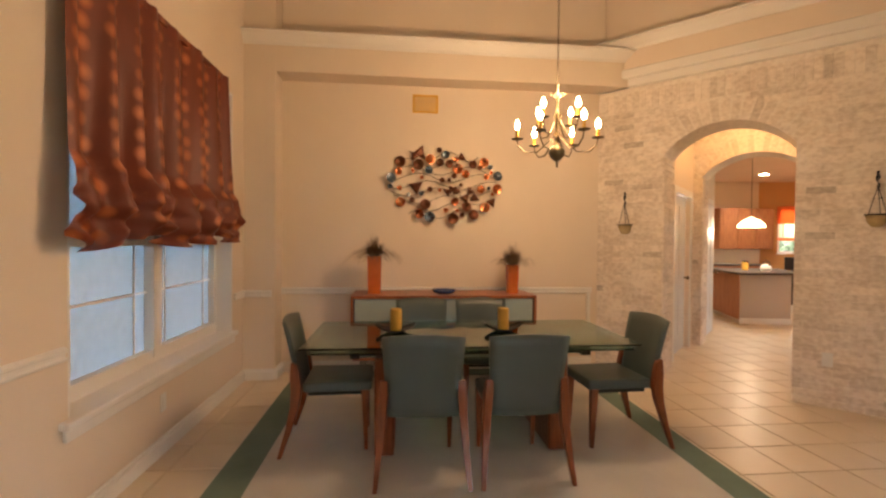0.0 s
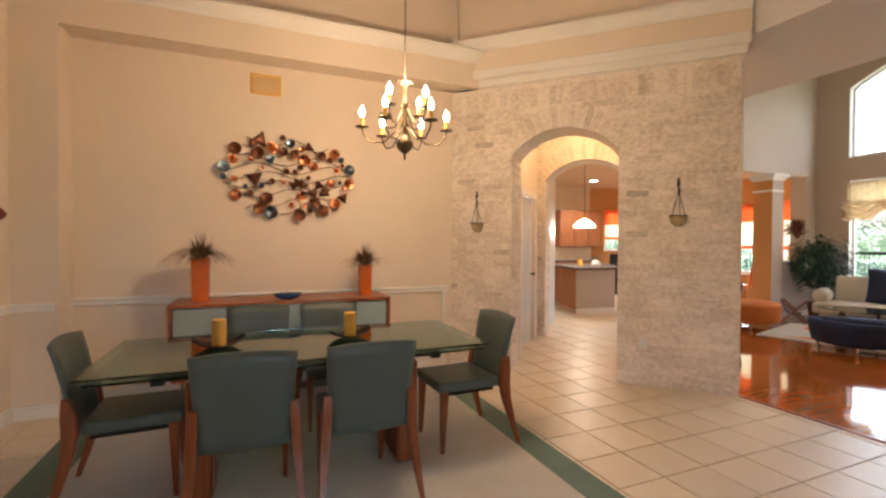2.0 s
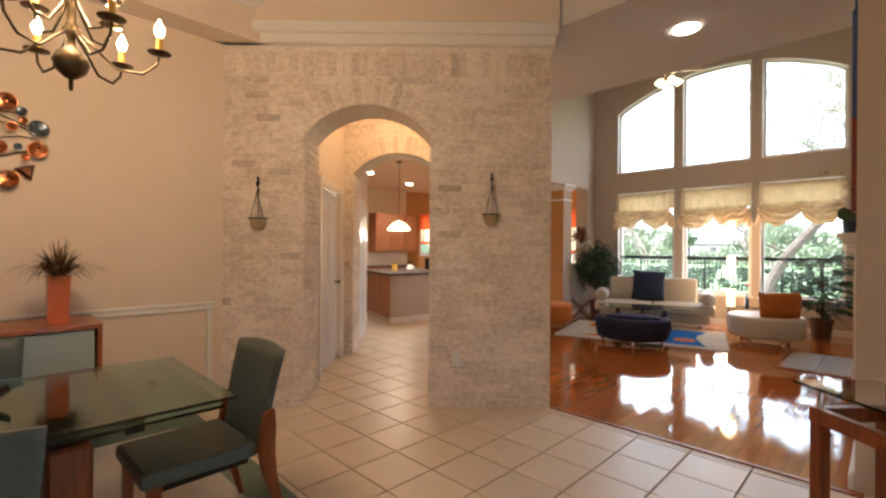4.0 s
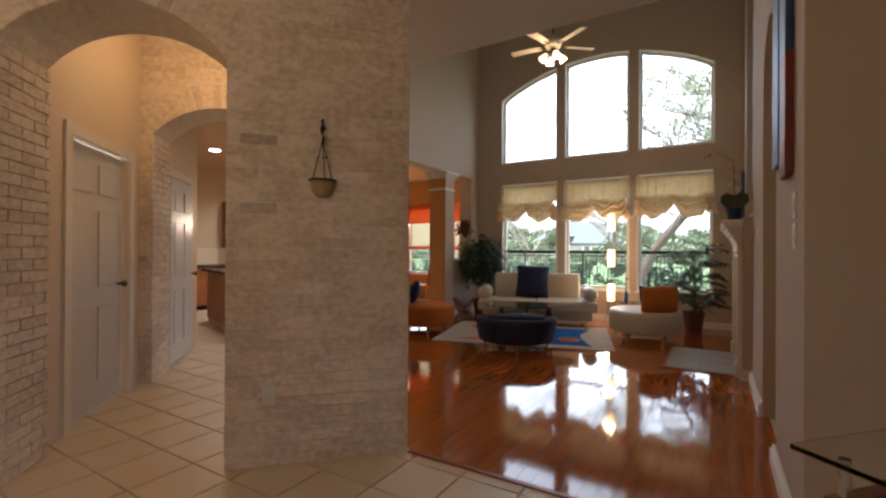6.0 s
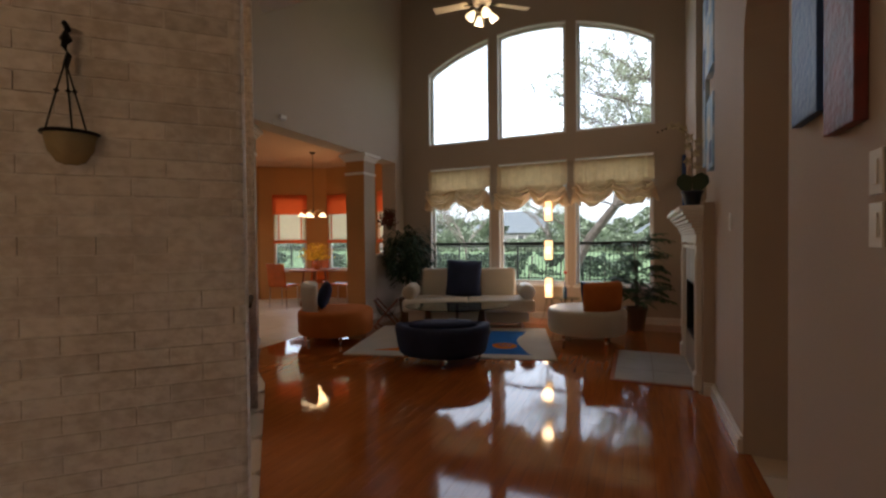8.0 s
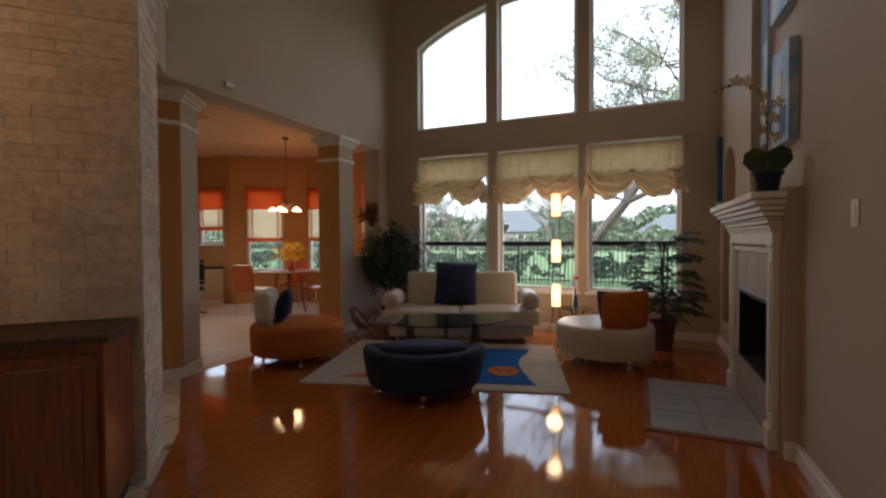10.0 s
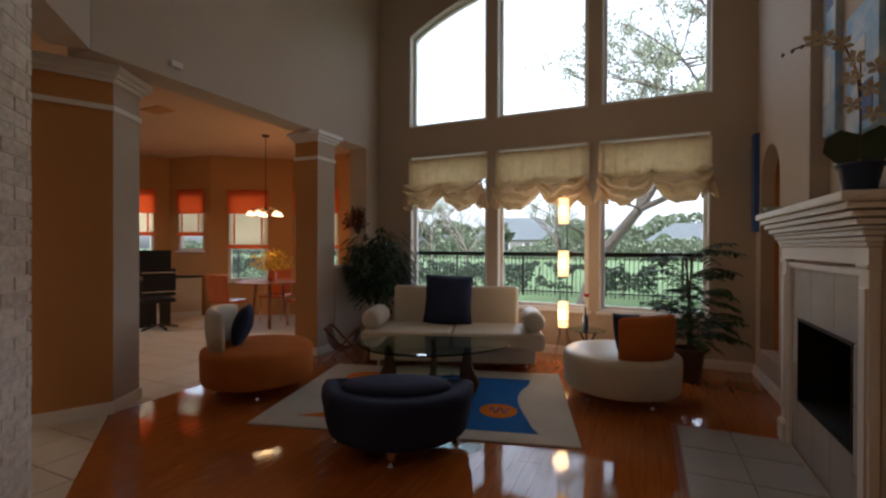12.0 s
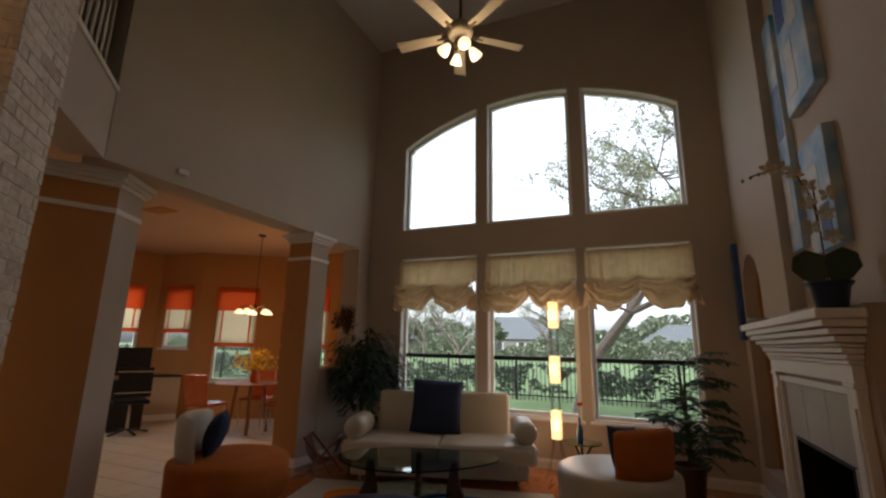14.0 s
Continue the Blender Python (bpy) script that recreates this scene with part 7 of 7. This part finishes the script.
def lay_bricks(parent, m, length, height, opening, seed, parts_from, parts_to, parts_max=300, accents=(), soldiers=()):
    rnd_ = random.Random(seed)
    course, bl, j = 0.0665, 0.203, 0.007
    rest = bmesh.new()
    full, made = {}, 0
    for k in range(int((height - (0.205 if soldiers else 0)) / course)):
        z0_ = k * course + j / 2
        u = -0.5 * (k % 2) * (bl + j)
        while u < length:
            a, b = max(0.0, u), min(length, u + bl)
            u += bl + j
            if b - a < 0.03:
                continue
            zc = z0_ + course / 2
            if opening:
                cells = [(a, b)]
                if inside_arch((a + b) / 2, zc, *opening, 0.0) or inside_arch(a, zc, *opening, 0.0) or inside_arch(b, zc, *opening, 0.0):
                    # trim to the side of the opening
                    if z0_ + course <= opening[2] + 0.01:
                        cells = [(a, min(b, opening[0]))] if a < opening[0] else []
                        if b > opening[1] and a < opening[1]:
                            cells.append((max(a, opening[1]), b))
                        elif a >= opening[1]:
                            cells = [(a, b)]
                    else:
                        cells = []
                elif zc > opening[2] and inside_arch((a + b) / 2, zc, *opening, 0.235):
                    cells = []
            else:
                cells = [(a, b)]
            for a_, b_ in cells:
                if b_ - a_ < 0.02:
                    continue
                dy = 0.0045 + rnd_.uniform(-0.002, 0.0015)
                dark = any(a_ <= q[0] < b_ + j and z0_ <= q[1] < z0_ + course for q in accents) if accents else rnd_.random() < 0.012
                if (parts_from <= (a_ + b_) / 2 <= parts_to and made < parts_max and b_ - a_ > bl - 0.002) or dark:
                    key = (round(b_ - a_, 3), dark)
                    if key not in full:
                        bm_ = bmesh.new()
                        brick_box(bm_, 0, b_ - a_, 0, course - j, 0, 0.02)
                        me = bpy.data.meshes.new("brick")
                        bm_.normal_update()
                        bm_.to_mesh(me)
                        bm_.free()
                        me.materials.append(M_BRICK_DARK if dark else M_BRICK)
                        full[key] = me
                    share("brick", full[key], parent, m @ pose(a_, dy, z0_))
                    made += 1
                else:
                    brick_box(rest, a_, b_, z0_, z0_ + course - j, dy, 0.02)
    if soldiers:
        # a course of bricks stood on end under the moulding, two of them bare
        z0_ = int((height - 0.205) / course) * course + j / 2
        for k in range(int(length / course)):
            u = k * course
            bare = any(u <= q < u + course for q in soldiers)
            own = bmesh.new() if bare else rest
            brick_box(own, u + j / 2, u + course - j / 2, z0_, min(z0_ + 0.203, height), 0.003 + rnd_.uniform(-0.002, 0.002), 0.02)
            if bare:
                link("brick", own, M_BRICK_DARK, parent).matrix_basis = m
    if opening:
        a0, a1, spring, top = opening
        w, h = (a1 - a0) / 2, top - spring
        r = (w * w + h * h) / (2 * h)
        cz, cu = top - r, (a0 + a1) / 2
        span = math.asin(w / r)
        nn = int(2 * span * r / 0.072)
        for k in range(-3, nn + 3):
            an = -span + (k + 0.5) * 2 * span / nn
            half = (0.0305 / r)
            pts = [(cu + q * math.sin(an + s_), cz + q * math.cos(an + s_)) for q, s_ in ((r + 0.002, -half), (r + 0.002, half), (r + 0.225, half * 0.92), (r + 0.225, -half * 0.92))]
            dy = 0.006 + rnd_.uniform(-0.003, 0.003)
            mid = sum(p_[0] for p_ in pts) / 4
            bare = bool(soldiers) and 1.495 < mid < 1.60
            own = bmesh.new() if bare else rest
            f0 = [own.verts.new((p_[0], dy, p_[1])) for p_ in pts]
            f1 = [own.verts.new((p_[0], 0.02, p_[1])) for p_ in pts]
            own.faces.new(f0)
            for i in range(4):
                own.faces.new((f0[i], f0[(i + 1) % 4], f1[(i + 1) % 4], f1[i]))
            if bare:
                bmesh.ops.recalc_face_normals(own, faces=own.faces)
                link("brick", own, M_BRICK_DARK, parent).matrix_basis = m
    bmesh.ops.recalc_face_normals(rest, faces=rest.faces)
    bmesh.ops.transform(rest, matrix=m, verts=rest.verts)
    ob = link("bricks", rest, M_BRICK_J, parent)
    ob["kind"] = "stuff"


wb = bpy.data.objects["wall_brick"]
BARE_BRICKS = [(0.22, 2.72), (0.37, 2.80), (0.50, 2.52), (0.20, 2.11), (0.55, 2.05), (2.00, 1.87), (1.93, 1.69), (1.97, 1.88), (2.82, 2.08), (2.03, 1.47), (0.62, 1.30), (0.08, 0.9)]
lay_bricks(wb, BRICK_M, BRICK_L, 3.12, (0.72, 1.82, 2.34, 2.62), 1, 1.9, 2.87, 280, BARE_BRICKS, (1.15, 2.046))
hbk = bpy.data.objects["wall_hall_brick"]
lay_bricks(hbk, BRICK_M @ pose(0, HALL, 0), BRICK_L, 3.30, (0.76, 1.95, 2.34, 2.62), 2, 9, 9, 0)
# ends and jambs of both walls
lay_bricks(hbk, BRICK_M @ pose(BRICK_L, HALL, 0, 0, 0, 90), BRICK_T, 3.30, None, 3, -1, 1, 150)
lay_bricks(wb, BRICK_M @ pose(BRICK_L, 0, 0, 0, 0, 90), BRICK_T, 3.12, None, 4, 9, 9, 0)
lay_bricks(wb, BRICK_M @ pose(0.72, 0, 0, 0, 0, 90) @ pose(0, -0.018, 0), BRICK_T, 2.33, None, 5, 9, 9, 0)
lay_bricks(hbk, BRICK_M @ pose(0.76, HALL, 0, 0, 0, 90) @ pose(0, -0.018, 0), BRICK_T, 2.33, None, 6, 9, 9, 0)

# floor tiles laid square to the house
TS = 0.35
def in_poly(x, y, poly):
    hit = False
    for i in range(len(poly)):
        (xa, ya_), (xb, yb) = poly[i], poly[i - 1]
        if (ya_ > y) != (yb > y) and x < (xb - xa) * (y - ya_) / (yb - ya_) + xa:
            hit = not hit
    return hit
FT = setting("floor_tiles", B((-12.9, 6.1, -4.1, -4.0, -0.012, -0.001)), M_GROUT)
bm_ = bmesh.new()
vs = [(0.004, 0.004), (TS - 0.004, 0.004), (TS - 0.004, TS - 0.004), (0.004, TS - 0.004)]


def tile_on(bm, m):
    lo = [bm.verts.new(m @ Vector((x, y, -0.012))) for x, y in vs]
    hi = [bm.verts.new(m @ Vector((x + (0.002 if x < 0.1 else -0.002), y + (0.002 if y < 0.1 else -0.002), 0.0))) for x, y in vs]
    bm.faces.new(hi)
    for i in range(4):
        bm.faces.new((lo[i], lo[(i + 1) % 4], hi[(i + 1) % 4], hi[i]))


tile_on(bm_, Matrix())
me_tile = bpy.data.meshes.new("tile")
bm_.normal_update()
bm_.to_mesh(me_tile)
bm_.free()
me_tile.materials.append(M_TILE)
rest = bmesh.new()
for i in range(-28, 19):
    for j in range(-13, 31):
        x, y = -1.79 + i * TS, 3.86 + j * TS
        cx_, cy_ = x + TS / 2, y + TS / 2
        if not (-11.5 < cx_ < 4.5 and -0.6 < cy_ < 14.3):
            continue
        if in_poly(cx_, cy_, WOOD):
            # a tile that straddles the wood's edge still shows on the tiled side, under the planks
            if not any(not in_poly(cx_ + a, cy_ + b, WOOD) for a, b in ((0.25, 0), (-0.25, 0), (0, 0.25), (0, -0.25))):
                continue
        m = pose(x, y, 0)
        if -3.9 < cx_ < 0.6 and 2.9 < cy_ < 6.6:
            share("tile", me_tile, FT, m)
        else:
            tile_on(rest, m)
link("tiles", rest, M_TILE_J, FT)["kind"] = "stuff"

# planks, laid at an angle, clipped to the living room's floor
WF = bpy.data.objects["floor_wood_bed"]
PA = radians(PLANK_ANGLE)
pd, pn = Vector((math.cos(PA), math.sin(PA))), Vector((-math.sin(PA), math.cos(PA)))
PWID, PLEN = 0.083, 0.85
rnd = random.Random(17)


def clip(poly, n, c, keep):
    """Keeps the side of a convex polygon where (p.n - c) * keep >= 0."""
    out = []
    for i in range(len(poly)):
        a, b = poly[i], poly[(i + 1) % len(poly)]
        da, db = (a.dot(n) - c) * keep, (b.dot(n) - c) * keep
        if da >= 0:
            out.append(a)
        if (da >= 0) != (db >= 0):
            out.append(a + (b - a) * (da / (da - db)))
    return out


# the floor's outline as convex pieces
PIECES = [[(-1.86, 5.71), (0.12, 5.71), (0.12, 8.68), (-1.86, 8.68)],
          [(-0.03, 10.17), (0.16, 10.17), (0.16, 11.95), (-0.03, 11.95)],
          [(-1.86, 8.68), (-0.03, 8.68), (-0.03, 11.95), (-1.86, 11.95)],
          [(-3.33, 7.22), (-1.86, 5.71), (-1.86, 11.95), (-3.33, 11.95)],
          [(-4.62, 8.28), (-3.66, 7.56), (-3.33, 7.22), (-3.33, 11.95), (-4.62, 11.95)],
          [(-4.77, 8.42), (-4.62, 8.29), (-4.62, 10.85), (-4.80, 10.45)]]
planks = bmesh.new()
plank_parts = 0
for piece in PIECES:
    P0 = [Vector(p_) for p_ in piece]
    lo_n, hi_n = min(p_.dot(pn) for p_ in P0), max(p_.dot(pn) for p_ in P0)
    for k in range(int(math.floor(lo_n / PWID)), int(math.ceil(hi_n / PWID))):
        strip = clip(clip(P0, pn, k * PWID + 0.0006, 1), pn, (k + 1) * PWID - 0.0006, -1)
        if len(strip) < 3:
            continue
        off = random.Random(k * 7 + 3).uniform(0, PLEN)
        lo_d, hi_d = min(p_.dot(pd) for p_ in strip), max(p_.dot(pd) for p_ in strip)
        for q in range(int(math.floor((lo_d - off) / PLEN)), int(math.ceil((hi_d - off) / PLEN))):
            cell = clip(clip(strip, pd, off + q * PLEN + 0.0006, 1), pd, off + (q + 1) * PLEN - 0.0006, -1)
            if len(cell) < 3:
                continue
            tilt = random.Random(k * 1009 + q).uniform(-1, 1)
            def zed(p_):
                return 0.0055 + 0.00016 * tilt * ((p_.dot(pn) / PWID - k) - 0.5) * 2 + 0.0002 * math.sin(p_.dot(pd) * 3 + k)
            cx_ = sum((p_ for p_ in cell), Vector((0, 0))) / len(cell)
            own = plank_parts < 300 and cx_.y < 7.9 and cx_.x > -2.2
            tgt = bmesh.new() if own else planks
            org = cx_ if own else Vector((0, 0))
            top_ = [tgt.verts.new((p_.x - org.x, p_.y - org.y, zed(p_))) for p_ in cell]
            bot_ = [tgt.verts.new((p_.x - org.x, p_.y - org.y, 0.002)) for p_ in cell]
            tgt.faces.new(top_)
            for i in range(len(cell)):
                tgt.faces.new((bot_[i], bot_[(i + 1) % len(cell)], top_[(i + 1) % len(cell)], top_[i]))
            if own:
                ob = link("plank", tgt, M_PLANK, WF)
                ob.matrix_basis = pose(org.x, org.y, 0)
                plank_parts += 1
link("planks", planks, M_PLANK, WF)["kind"] = "stuff"
setting("trim_wood_edge", slab([(-1.87, 5.69), (0.12, 5.69), (0.12, 5.72), (-1.86, 5.72)], 0.0, 0.011), M_CHERRY_X)
